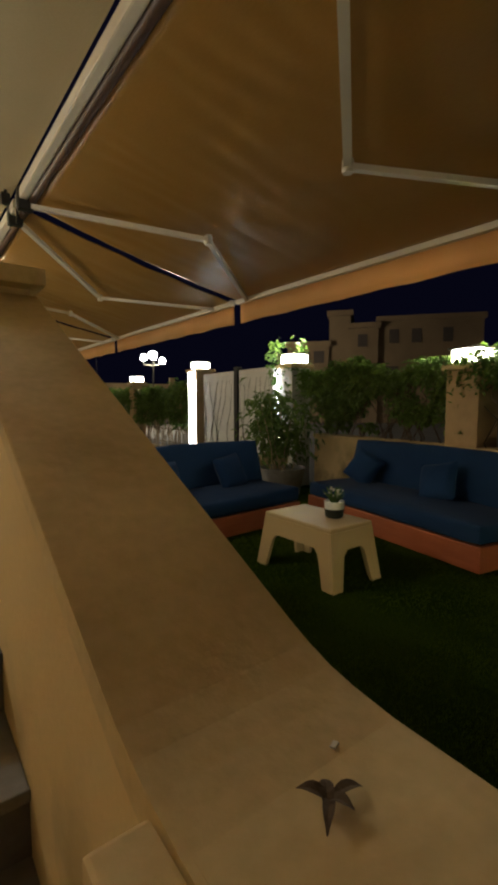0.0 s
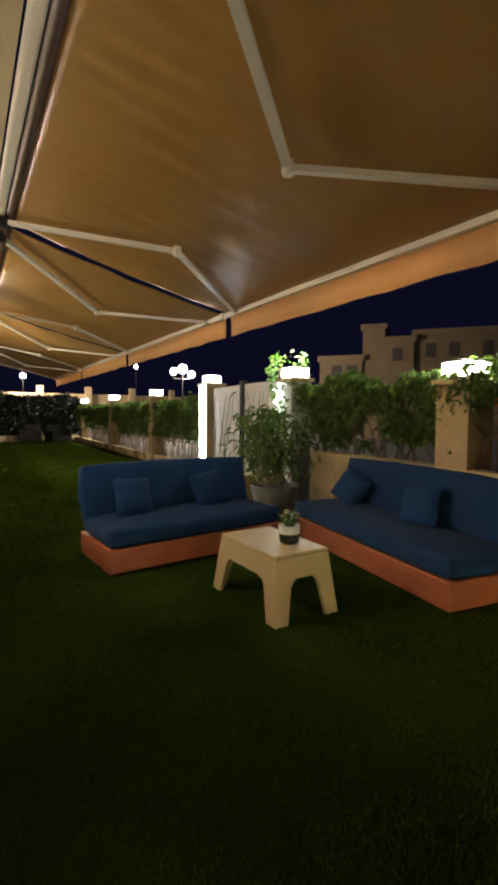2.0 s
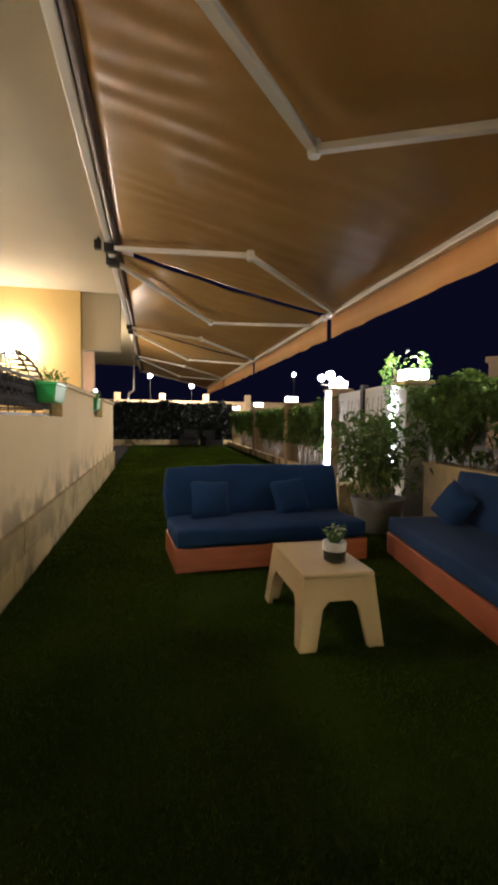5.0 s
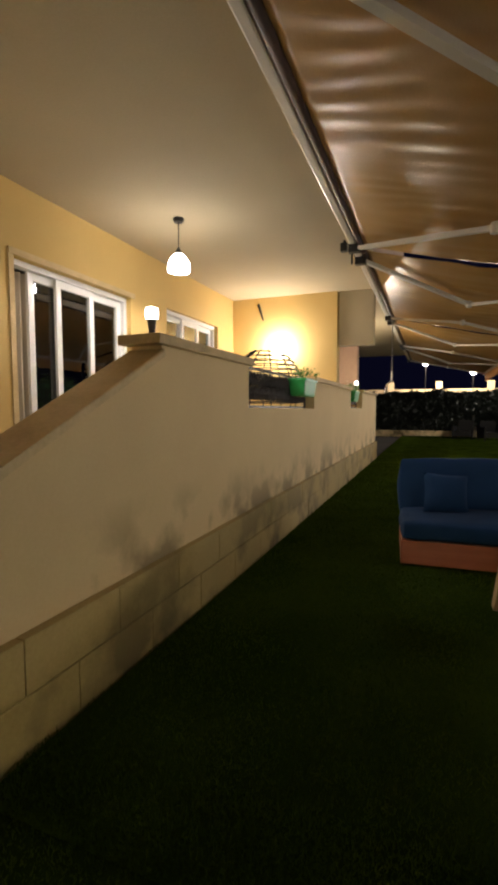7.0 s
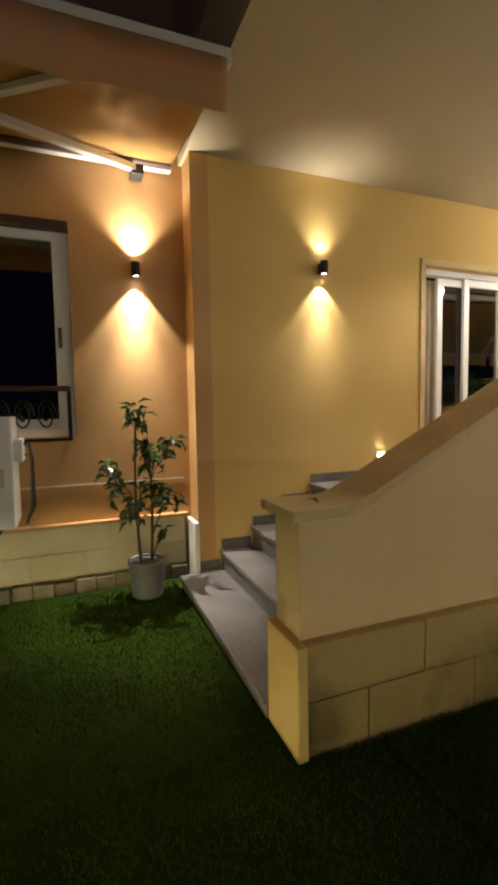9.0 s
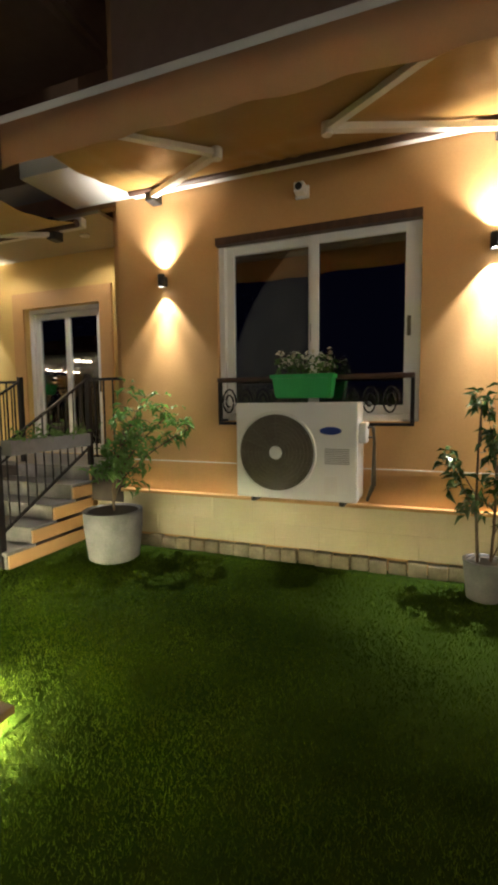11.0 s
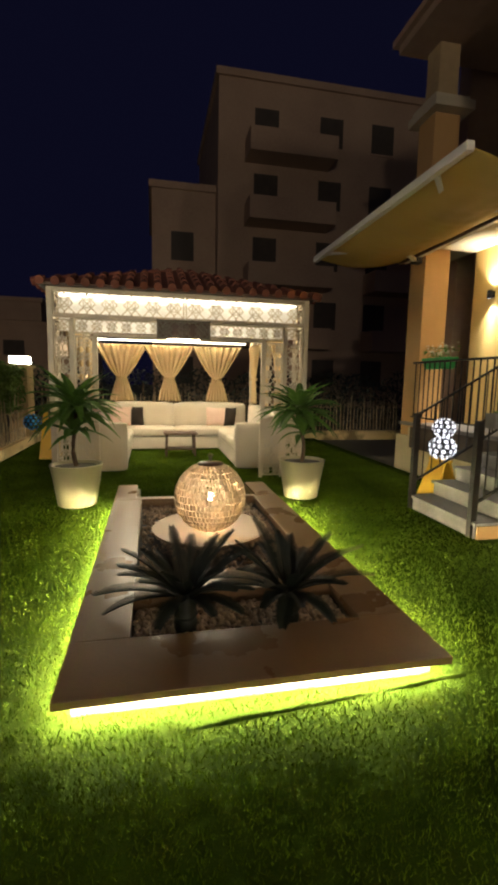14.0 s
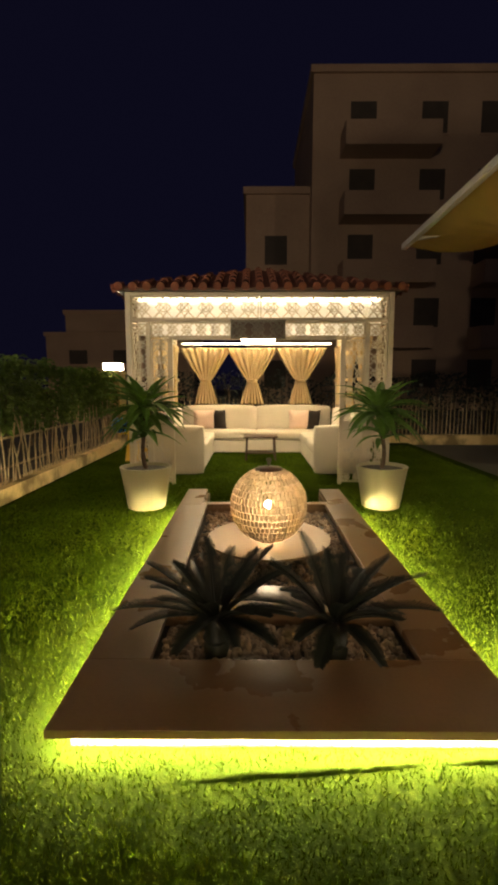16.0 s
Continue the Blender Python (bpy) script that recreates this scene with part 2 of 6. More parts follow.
M = {
    "ochre": surf("ochre_stucco", (0.62, 0.42, 0.13), (0.70, 0.49, 0.17), 0.8, 1.3, 70, 0.25),
    "orange": surf("orange_stucco", (0.52, 0.295, 0.105), (0.62, 0.36, 0.14), 0.55, 1.3, 70, 0.25),
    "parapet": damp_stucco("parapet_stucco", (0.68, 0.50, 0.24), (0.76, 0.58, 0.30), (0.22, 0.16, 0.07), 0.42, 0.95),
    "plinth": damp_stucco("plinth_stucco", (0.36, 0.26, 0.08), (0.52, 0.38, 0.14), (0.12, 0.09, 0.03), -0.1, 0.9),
    "cap": surf("stone_cap", (0.52, 0.385, 0.18), (0.76, 0.58, 0.30), 0.75, 4, 40, 0.35),
    "ceiling": surf("ceiling_paint", (0.43, 0.355, 0.215), (0.51, 0.43, 0.275), 0.9, 0.8, 60, 0.1),
    "white": surf("white_paint", (0.74, 0.72, 0.68), (0.82, 0.80, 0.76), 0.5, 2, 80, 0.08),
    "pvc": surf("white_pvc", (0.78, 0.77, 0.74), (0.84, 0.83, 0.80), 0.35, 2, 90, 0.03),
    "tile_beige": surf("beige_tile", (0.56, 0.47, 0.28), (0.66, 0.56, 0.36), 0.5, 3, 50, 0.15, vary=0.08),
    "kerb": surf("rough_stone", (0.16, 0.13, 0.08), (0.34, 0.28, 0.19), 0.9, 8, 50, 0.6, vary=0.2),
    "marble": surf("grey_marble", (0.125, 0.115, 0.11), (0.25, 0.235, 0.222), 0.35, 4, 30, 0.08),
    "riser": surf("riser_stone", (0.10, 0.09, 0.09), (0.18, 0.16, 0.15), 0.5, 6, 40, 0.1),
    "turf": surf("artificial_turf", (0.014, 0.028, 0.004), (0.046, 0.076, 0.010), 0.95, 0.9, 160, 0.9, spec=0.0),
    "blade": surf("turf_blade", (0.034, 0.061, 0.005), (0.100, 0.152, 0.012), 0.9, 1.6, 30, 0, vary=0.22, spec=0.0),
    "soil": surf("dry_ground", (0.05, 0.045, 0.035), (0.10, 0.085, 0.065), 0.95, 0.4, 20, 0.5),
    "bedstone": surf("brown_polished_stone", (0.17, 0.098, 0.046), (0.235, 0.14, 0.07), 0.30, 2.5, 70, 0.04),
    "bedstone2": surf("tan_stone", (0.22, 0.145, 0.08), (0.31, 0.21, 0.12), 0.5, 4, 60, 0.1),
    "pebble": surf("pebbles", (0.30, 0.20, 0.13), (0.52, 0.39, 0.27), 0.6, 6, 60, 0.2, vary=0.55),
    "canvas": surf("ochre_canvas", (0.44, 0.255, 0.070), (0.54, 0.33, 0.105), 0.36, 0.8, 120, 0.1, stretch=(1, 0.2, 1)),
    "valance": surf("orange_valance", (0.66, 0.42, 0.20), (0.75, 0.50, 0.26), 0.7, 2, 120, 0.15),
    "canvas2": surf("yellow_canvas", (0.60, 0.40, 0.10), (0.68, 0.47, 0.14), 0.5, 0.8, 120, 0.1),
    "alu": surf("white_aluminium", (0.72, 0.68, 0.60), (0.80, 0.76, 0.68), 0.35, 3, 60, 0.03),
    "iron": surf("black_iron", (0.012, 0.010, 0.010), (0.03, 0.025, 0.022), 0.45, 6, 60, 0.15, metal=0.4),
    "black": surf("black_plastic", (0.012, 0.012, 0.012), (0.022, 0.02, 0.02), 0.4, 5, 60, 0.05),
    "blue": surf("navy_fabric", (0.007, 0.029, 0.088), (0.014, 0.047, 0.130), 0.9, 2.2, 220, 0.35, sheen=0.04, spec=0.2),
    "wood_red": surf("red_stained_wood", (0.36, 0.095, 0.035), (0.48, 0.145, 0.06), 0.45, 3, 40, 0.12, stretch=(1, 1, 6)),
    "tan_plastic": surf("beige_plastic", (0.55, 0.40, 0.20), (0.62, 0.46, 0.25), 0.4, 3, 90, 0.05),
    "beige_fabric": surf("cream_fabric", (0.48, 0.42, 0.32), (0.58, 0.51, 0.41), 0.9, 2, 200, 0.3, sheen=0.1),
    "pink": surf("blush_fabric", (0.62, 0.44, 0.36), (0.70, 0.52, 0.44), 0.9, 3, 200, 0.3),
    "brown_fabric": surf("dark_brown_fabric", (0.02, 0.014, 0.012), (0.04, 0.028, 0.022), 0.9, 3, 200, 0.3),
    "curtain": surf("gold_curtain", (0.56, 0.40, 0.20), (0.66, 0.49, 0.27), 0.75, 2, 160, 0.15, sheen=0.1),
    "cream": surf("cream_metal", (0.50, 0.42, 0.29), (0.60, 0.51, 0.37), 0.5, 3, 60, 0.05),
    "clay": surf("clay_tile", (0.13, 0.038, 0.02), (0.21, 0.065, 0.032), 0.8, 5, 40, 0.3, vary=0.25),
    "pot": surf("cream_pot", (0.38, 0.34, 0.20), (0.46, 0.41, 0.26), 0.45, 3, 80, 0.06),
    "grey_pot": surf("dark_grey_pot", (0.13, 0.125, 0.12), (0.22, 0.21, 0.20), 0.7, 7, 50, 0.3),
    "concrete": surf("grey_concrete", (0.17, 0.165, 0.165), (0.30, 0.29, 0.285), 0.8, 7, 50, 0.35),
    "leaf": surf("green_leaf", (0.065, 0.12, 0.018), (0.15, 0.23, 0.042), 0.5, 5, 40, 0.1, vary=0.45),
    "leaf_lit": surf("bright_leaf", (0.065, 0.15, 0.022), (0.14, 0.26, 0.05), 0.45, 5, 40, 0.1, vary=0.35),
    "leaf_gloss": surf("glossy_dark_leaf", (0.018, 0.042, 0.010), (0.05, 0.10, 0.02), 0.28, 5, 40, 0.1, vary=0.4),
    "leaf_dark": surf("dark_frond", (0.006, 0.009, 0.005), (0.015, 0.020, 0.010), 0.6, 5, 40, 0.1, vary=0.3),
    "bark": surf("bark", (0.055, 0.035, 0.02), (0.14, 0.095, 0.055), 0.9, 8, 50, 0.6),
    "bamboo": surf("bamboo_cane", (0.22, 0.16, 0.09), (0.40, 0.31, 0.19), 0.7, 6, 40, 0.3, vary=0.35),
    "green_plastic": surf("green_plastic", (0.02, 0.30, 0.06), (0.035, 0.40, 0.09), 0.4, 3, 60, 0.04),
    "petal": surf("white_petal", (0.62, 0.60, 0.46), (0.78, 0.74, 0.60), 0.7, 9, 60, 0.1),
    "red_petal": surf("orange_petal", (0.75, 0.10, 0.03), (0.85, 0.22, 0.06), 0.7, 9, 60, 0.1),
    "shell": surf("shell_chips", (0.60, 0.47, 0.31), (0.76, 0.64, 0.46), 0.4, 9, 60, 0.1, vary=0.35),
    "wicker": surf("dark_wicker", (0.014, 0.010, 0.009), (0.04, 0.03, 0.026), 0.5, 8, 60, 0.2),
    # brown toned down so that walls without lamps look unlit by colour
    "dark_wall": surf("unlit_brown_render", (0.30, 0.19, 0.13), (0.42, 0.28, 0.19), 0.9, 0.4, 8, 0.2),
    # near-black: the shade of unlit rooms is painted into the colour
    "dark_inside": surf("shaded_interior", (0.04, 0.03, 0.022), (0.07, 0.05, 0.038), 0.8, 2, 20, 0),
    # darker copy of villa: the far villas' weak lighting is in this colour
    "villa_far": surf("darkened_tan_render", (0.14, 0.092, 0.048), (0.22, 0.15, 0.08), 0.9, 0.5, 10, 0.2),
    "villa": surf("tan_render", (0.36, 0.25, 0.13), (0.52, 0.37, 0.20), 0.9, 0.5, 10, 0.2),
    "yellow_toy": surf("yellow_plastic", (0.75, 0.42, 0.02), (0.82, 0.50, 0.04), 0.35, 3, 60, 0.03),
    "blue_toy": surf("blue_plastic", (0.02, 0.20, 0.70), (0.04, 0.35, 0.75), 0.35, 12, 60, 0.03),
    "grille": surf("grille_grey", (0.10, 0.085, 0.06), (0.16, 0.135, 0.10), 0.5, 6, 60, 0.05, metal=0.3),
    "badge": surf("badge_blue", (0.01, 0.03, 0.20), (0.015, 0.045, 0.26), 0.35, 6, 60, 0),
    "gate": surf("white_gate_panel", (0.62, 0.61, 0.58), (0.74, 0.72, 0.68), 0.6, 6, 40, 0.1),
    "darkwood": surf("dark_wood", (0.045, 0.02, 0.012), (0.09, 0.045, 0.025), 0.5, 3, 40, 0.15, stretch=(1, 6, 1)),
    "glass": glass("window_glass"),
    "led": glow("led_strip", (1, 0.89, 0.48), 132),
    "led_white": glow("led_white", (1, 0.86, 0.57), 22),
    "led_soft": glow("led_soft", (1, 0.89, 0.66), 3.0),
    "bulb": glow("lamp_glass", (1, 0.92, 0.76), 12),
    "lamp_box": glow("lantern_glass", (1, 0.93, 0.74), 14),
    "fairy": glow("fairy_lights", (0.95, 0.97, 1.0), 15),
    "mosaic": glow("mosaic_lantern", (0.9, 0.92, 1.0), 0.6),
    "far_lamp": glow("far_lamp", (1, 0.95, 0.85), 14),
    "window_lit": glow("dim_window", (1, 0.6, 0.25), 0.25),
}


def thin(mat, share):
    """Lets part of the light through a thin sheet, as cloth and shell do."""
    t = mat.node_tree
    n, l = t.nodes, t.links
    p = n["Principled BSDF"]
    tr = n.new("ShaderNodeBsdfTranslucent")
    l.new(p.inputs["Base Color"].links[0].from_socket, tr.inputs["Color"])
    mx = n.new("ShaderNodeMixShader")
    mx.inputs[0].default_value = share
    l.new(p.outputs[0], mx.inputs[1])
    l.new(tr.outputs[0], mx.inputs[2])
    l.new(mx.outputs[0], n["Material Output"].inputs["Surface"])


for key, share in (("canvas", 0.25), ("valance", 0.45), ("canvas2", 0.25), ("shell", 0.4), ("curtain", 0.25), ("leaf_lit", 0.35), ("leaf", 0.3)):
    thin(M[key], share)


# ---------- building blocks ----------
def box(bm, x0, x1, y0, y1, z0, z1, m=None, bevel=0.0):
    v = [bm.verts.new((x, y, z)) for z in (z0, z1) for x, y in ((x0, y0), (x1, y0), (x1, y1), (x0, y1))]
    f = [bm.faces.new([v[i] for i in q]) for q in ((3, 2, 1, 0), (4, 5, 6, 7), (0, 1, 5, 4), (1, 2, 6, 5), (2, 3, 7, 6), (3, 0, 4, 7))]
    if bevel:
        r = bmesh.ops.bevel(bm, geom=list({e for q in f for e in q.edges}), offset=bevel, segments=2, affect="EDGES", profile=0.6)
        v = list({w for q in r["faces"] for w in q.verts} | {w for q in f if q.is_valid for w in q.verts})
    if m is not None:
        bmesh.ops.transform(bm, matrix=m, verts=v)
    return bm


def boxes(*items, bevel=0.0):
    bm = bmesh.new()
    for i in items:
        box(bm, *i, bevel=bevel)
    return bm


def tube(bm, path, r, n=8, r1=None, cap=True):
    """A round bar along a line of points."""
    pts = [Vector(p) for p in path]
    rings = []
    for i, p in enumerate(pts):
        d = (pts[min(i + 1, len(pts) - 1)] - pts[max(i - 1, 0)]).normalized()
        q = d.to_track_quat("Z", "Y").to_matrix()
        k = r if r1 is None else r + (r1 - r) * i / max(len(pts) - 1, 1)
        rings.append([bm.verts.new(p + q @ Vector((math.cos(a) * k, math.sin(a) * k, 0))) for a in [2 * math.pi * j / n for j in range(n)]])
    for a, b in zip(rings, rings[1:]):
        for j in range(n):
            bm.faces.new((a[j], a[(j + 1) % n], b[(j + 1) % n], b[j]))
    if cap:
        bm.faces.new(rings[0][::-1])
        bm.faces.new(rings[-1])
    return bm


def bar(bm, a, b, w, h):
    """A rectangular bar from a to b."""
    a, b = Vector(a), Vector(b)
    d = b - a
    q = d.normalized().to_track_quat("X", "Z").to_matrix().to_4x4()
    return box(bm, 0, d.length, -w / 2, w / 2, -h / 2, h / 2, Matrix.Translation(a) @ q)


def lathe(bm, profile, n=32, cap=True):
    rings = [[bm.verts.new((r * math.cos(2 * math.pi * j / n), r * math.sin(2 * math.pi * j / n), z)) for j in range(n)] for r, z in profile]
    for a, b in zip(rings, rings[1:]):
        for j in range(n):
            bm.faces.new((a[j], a[(j + 1) % n], b[(j + 1) % n], b[j]))
    if cap:
        bm.faces.new(rings[0][::-1])
        bm.faces.new(rings[-1])
    return bm


def cushion(bm, x0, x1, y0, y1, z0, z1, puff=0.03, n=10, m=None, soft=0.42):
    """A soft block with rounded edges and a domed top."""
    before = set(bm.verts)
    box(bm, x0, x1, y0, y1, z0, z1)
    mine = [v for v in bm.verts if v not in before]
    es = list({e for v in mine for e in v.link_edges})
    bmesh.ops.subdivide_edges(bm, edges=es, cuts=n, use_grid_fill=True)
    mine = [v for v in bm.verts if v not in before]
    c = Vector(((x0 + x1) / 2, (y0 + y1) / 2, (z0 + z1) / 2))
    h = Vector(((x1 - x0) / 2, (y1 - y0) / 2, (z1 - z0) / 2))
    rad = min(h) * soft
    for v in mine:
        d = v.co - c
        q = Vector([max(min(d[i], h[i] - rad), rad - h[i]) for i in range(3)])
        e = d - q
        if e.length > rad:
            e = e.normalized() * rad
        u = Vector([d[i] / h[i] for i in range(3)])
        k = puff * Vector(((1 - u.y ** 2) * (1 - u.z ** 2) * u.x, (1 - u.x ** 2) * (1 - u.z ** 2) * u.y, (1 - u.x ** 2) * (1 - u.y ** 2) * u.z))
        v.co = c + q + e + k + Vector((noise.noise(v.co * 6), noise.noise(v.co * 6 + Vector((9, 0, 0))), noise.noise(v.co * 6 + Vector((0, 9, 0))))) * puff * 0.25
    if m is not None:
        bmesh.ops.transform(bm, matrix=m, verts=mine)
    return bm


def pillow(bm, w, h, t, m, n=12):
    """A square pillow, thick in the middle, with four pointed corners."""
    sides = []
    for s in (-1, 1):
        rows = []
        for i in range(n + 1):
            u = 2 * i / n - 1
            row = []
            for j in range(n + 1):
                v = 2 * j / n - 1
                k = (max(0, 1 - u * u) * max(0, 1 - v * v)) ** 0.38
                pinch = 1 - 0.07 * (1 - abs(u)) * abs(v) ** 2 * 1.0
                p2 = 1 - 0.07 * (1 - abs(v)) * abs(u) ** 2
                row.append(bm.verts.new((u * w / 2 * p2, s * t / 2 * k + 0.006 * noise.noise(Vector((u * 3, v * 3, s))), v * h / 2 * pinch)))
            rows.append(row)
        for p, q in zip(rows, rows[1:]):
            for j in range(n):
                bm.faces.new((p[j], p[j + 1], q[j + 1], q[j]))
        sides += [x for r in rows for x in r]
    bmesh.ops.remove_doubles(bm, verts=sides, dist=0.004)
    bmesh.ops.transform(bm, matrix=m, verts=bm.verts)
    return bm


def put(name, bm, mat, parent=None, smooth=False):
    me = bpy.data.meshes.new(name)
    bmesh.ops.recalc_face_normals(bm, faces=bm.faces)
    bm.to_mesh(me)
    bm.free()
    me.materials.append(M[mat])
    if smooth:
        me.polygons.foreach_set("use_smooth", [True] * len(me.polygons))
        me.set_sharp_from_angle(angle=radians(50))
    ob = new(name, me)
    if parent is not None:
        ob.parent = parent
    return ob


def part(name, bm, mat, parent, label="", smooth=False):
    return tagged(put(name, bm, mat, parent, smooth), label)


def raw(name, verts, faces, mat, parent=None):
    me = bpy.data.meshes.new(name)
    me.from_pydata(verts, [], faces)
    me.materials.append(M[mat])
    ob = new(name, me)
    if parent is not None:
        ob.parent = parent
    return ob


def thing(name, m, label, category, group="", kind=""):
    ob = new(name)
    ob.empty_display_size = 0.1
    ob.matrix_world = m
    return tagged(ob, label, category, group, kind)


def structure(name, bm, mat, label, category="wall", smooth=False):
    return tagged(put(name, bm, mat, None, smooth), label, category, "", "structure")


def leaf_cloud(rng, points, size, droop=0.3, ratio=0.5):
    """Small folded leaves, two faces each, at the given points."""
    vs, fs = [], []
    for p in points:
        s = size * rng.uniform(0.6, 1.35)
        q = Euler((rng.uniform(-1.2, 0.6), rng.uniform(-0.8, 0.8), rng.uniform(0, 6.28))).to_matrix()
        b = len(vs)
        for c in ((0, 0, 0), (-s * ratio / 2, s * 0.5, s * 0.10), (0, s * 0.52, -s * 0.06), (s * ratio / 2, s * 0.5, s * 0.10), (0, s, -s * droop)):
            w = q @ Vector(c)
            vs.append((p[0] + w.x, p[1] + w.y, p[2] + w.z))
        fs += [(b, b + 2, b + 1), (b, b + 3, b + 2), (b + 1, b + 2, b + 4), (b + 2, b + 3, b + 4)]
    return vs, fs


def blade_leaf(bm, base, out, length, width, arch, n=6):
    """One long arching leaf with a folded midrib."""
    out = Vector(out).normalized()
    side = out.cross(Vector((0, 0, 1)))
    if side.length < 0.05:
        side = Vector((1, 0, 0))
    side.normalize()
    rows = []
    p, d = Vector(base), out.copy()
    for i in range(n + 1):
        u = i / n
        w = width * (0.25 + 0.75 * math.sin(math.pi * min(u * 0.9 + 0.12, 1))) * (1 - u ** 4) + 0.002
        up = side.cross(d).normalized()
        rows.append([bm.verts.new(p - side * w / 2 + up * w * 0.18), bm.verts.new(p), bm.verts.new(p + side * w / 2 + up * w * 0.18)])
        p = p + d * length / n
        d = (d + Vector((0, 0, -arch / n))).normalized()
    for a, b in zip(rows, rows[1:]):
        bm.faces.new((a[0], a[1], b[1], b[0]))
        bm.faces.new((a[1], a[2], b[2], b[1]))


# ---------- ground ----------
structure("ground", boxes((-150, 150, -150, 150, -0.4, -0.05)), "soil", "dark dry ground around the garden", "ground")
structure("floor_lawn", boxes((-1.7, 4.66, -11.5, 0.0, -0.045, 0.0), (0.70, 5.9, 0.0, 26.0, -0.045, 0.0), (-1.5, 0.7, 0.0, 0.14, -0.045, 0.0)), "turf", "green artificial turf lawn", "lawn")


def fence_x(y):
    return 4.68 if y < -0.5 else 4.74 + 0.1 * y if y < 9.5 else 5.69 + 0.02 * (y - 9.5)


# ---------- house: terrace with stair and parapet ----------
FLOOR, CEIL = 0.77, 3.50


def wall_x(x0, x1, y0, y1, z0, z1, holes):
    """A wall along y with rectangular openings (y0, y1, z0, z1), as plain blocks that meet."""
    bm = bmesh.new()
    y = y0
    for a, b, c, d in sorted(holes):
        if a > y:
            box(bm, x0, x1, y, a, z0, z1)
        if c > z0:
            box(bm, x0, x1, a, b, z0, c)
        if d < z1:
            box(bm, x0, x1, a, b, d, z1)
        y = b
    if y < y1:
        box(bm, x0, x1, y, y1, z0, z1)
    return bm


structure("wall_terrace", wall_x(-1.66, -1.40, 0.28, 7.5, -0.05, CEIL, [(2.50, 4.27, FLOOR, 2.84), (5.12, 6.82, FLOOR, 2.90)]), "ochre", "ochre painted stucco wall of the raised terrace")
structure("wall_corner", boxes((-1.66, -1.397, 0.13, 0.279, -0.05, CEIL)), "orange", "orange painted wall corner by the stair")
structure("wall_terrace_end", boxes((-1.66, 0.60, 7.5, 7.75, FLOOR - 0.8, CEIL)), "ochre", "ochre stucco end wall of the terrace")
structure("wall_upper", boxes((-1.9, 1.02, 0.12, 18, 4.05, 8.5), (-1.95, -1.66, -3.65, 0.12, 3.62, 8.5)), "dark_wall", "upper storey wall of the house, unlit look put in its colour")
structure("ceiling_terrace", boxes((-1.66, 1.22, 0.10, 7.75, CEIL, 4.05), (-1.66, 1.22, 7.75, 18, CEIL, 4.05)), "ceiling", "cream painted terrace ceiling slab", "ceiling")
structure("beam_terrace_end", boxes((0.62, 1.22, 7.55, 7.75, 2.56, CEIL)), "ceiling", "pale drop beam at the end of the terrace", "beam")
structure("floor_terrace", boxes((-1.40, 0.34, 1.55, 7.5, FLOOR - 0.05, FLOOR)), "marble", "grey marble terrace floor", "floor")
structure("wall_beyond", boxes((-1.6, 0.2, 12.5, 12.8, -0.05, CEIL), (-1.66, -1.40, 7.75, 12.5, -0.05, CEIL)), "dark_wall", "wall of the far terrace, dimness put in its colour")

# parapet: lower end, sloping run, upper run with two openings
PX0, PX1 = 0.385, 0.62


def profile_wall(x0, x1, outline):
    bm = bmesh.new()
    a = [bm.verts.new((x0, y, z)) for y, z in outline]
    b = [bm.verts.new((x1, y, z)) for y, z in outline]
    bm.faces.new(a)
    bm.faces.new(b[::-1])
    n = len(a)
    for i in range(n):
        bm.faces.new((a[i], b[i], b[(i + 1) % n], a[(i + 1) % n]))
    return bm


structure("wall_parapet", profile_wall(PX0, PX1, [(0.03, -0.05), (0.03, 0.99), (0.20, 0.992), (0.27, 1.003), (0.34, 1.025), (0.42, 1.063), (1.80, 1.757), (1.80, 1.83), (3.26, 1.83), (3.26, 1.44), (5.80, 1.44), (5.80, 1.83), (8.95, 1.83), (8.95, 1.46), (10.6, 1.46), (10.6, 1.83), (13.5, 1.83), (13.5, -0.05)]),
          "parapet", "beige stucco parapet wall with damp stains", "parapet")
ps = thing("plinth_parapet", pose(0, 0, 0), "stained ochre stone plinth of the parapet", "plinth", kind="structure")
for z0, z1, shift in ((0.24, 0.485, 0.0), (-0.05, 0.235, 0.31)):
    yy = 0.03
    while yy < 13.49:
        ye = min(yy + 0.62 + (shift - 0.62 if shift and yy < 0.05 else 0), 13.5)
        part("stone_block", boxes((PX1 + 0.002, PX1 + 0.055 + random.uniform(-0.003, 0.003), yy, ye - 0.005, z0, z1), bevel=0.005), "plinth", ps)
        yy = ye
structure("plinth_parapet_end", boxes((PX0, PX1 + 0.075, -0.02, 0.028, -0.05, 0.49), bevel=0.006), "ochre", "ochre plinth block at the parapet's end", "plinth")
SLOPE = [(-0.012, 0.993), (0.20, 0.994), (0.26, 1.002), (0.30, 1.011), (0.34, 1.025), (0.38, 1.043), (0.42, 1.063), (1.80, 1.757)]
bm = profile_wall(PX0 - 0.012, PX1 + 0.03, [(y, z + 0.002) for y, z in SLOPE] + [(y, z + 0.05) for y, z in SLOPE[::-1]])
bmesh.ops.bevel(bm, geom=[e for e in bm.edges if abs(e.verts[0].co.x - e.verts[1].co.x) < 0.01 or e.calc_face_angle(0) > 0.6], offset=0.008, segments=2, affect="EDGES")
box(bm, PX0 - 0.075, PX0 - 0.014, -0.012, 0.258, 0.995, 1.041, bevel=0.006)
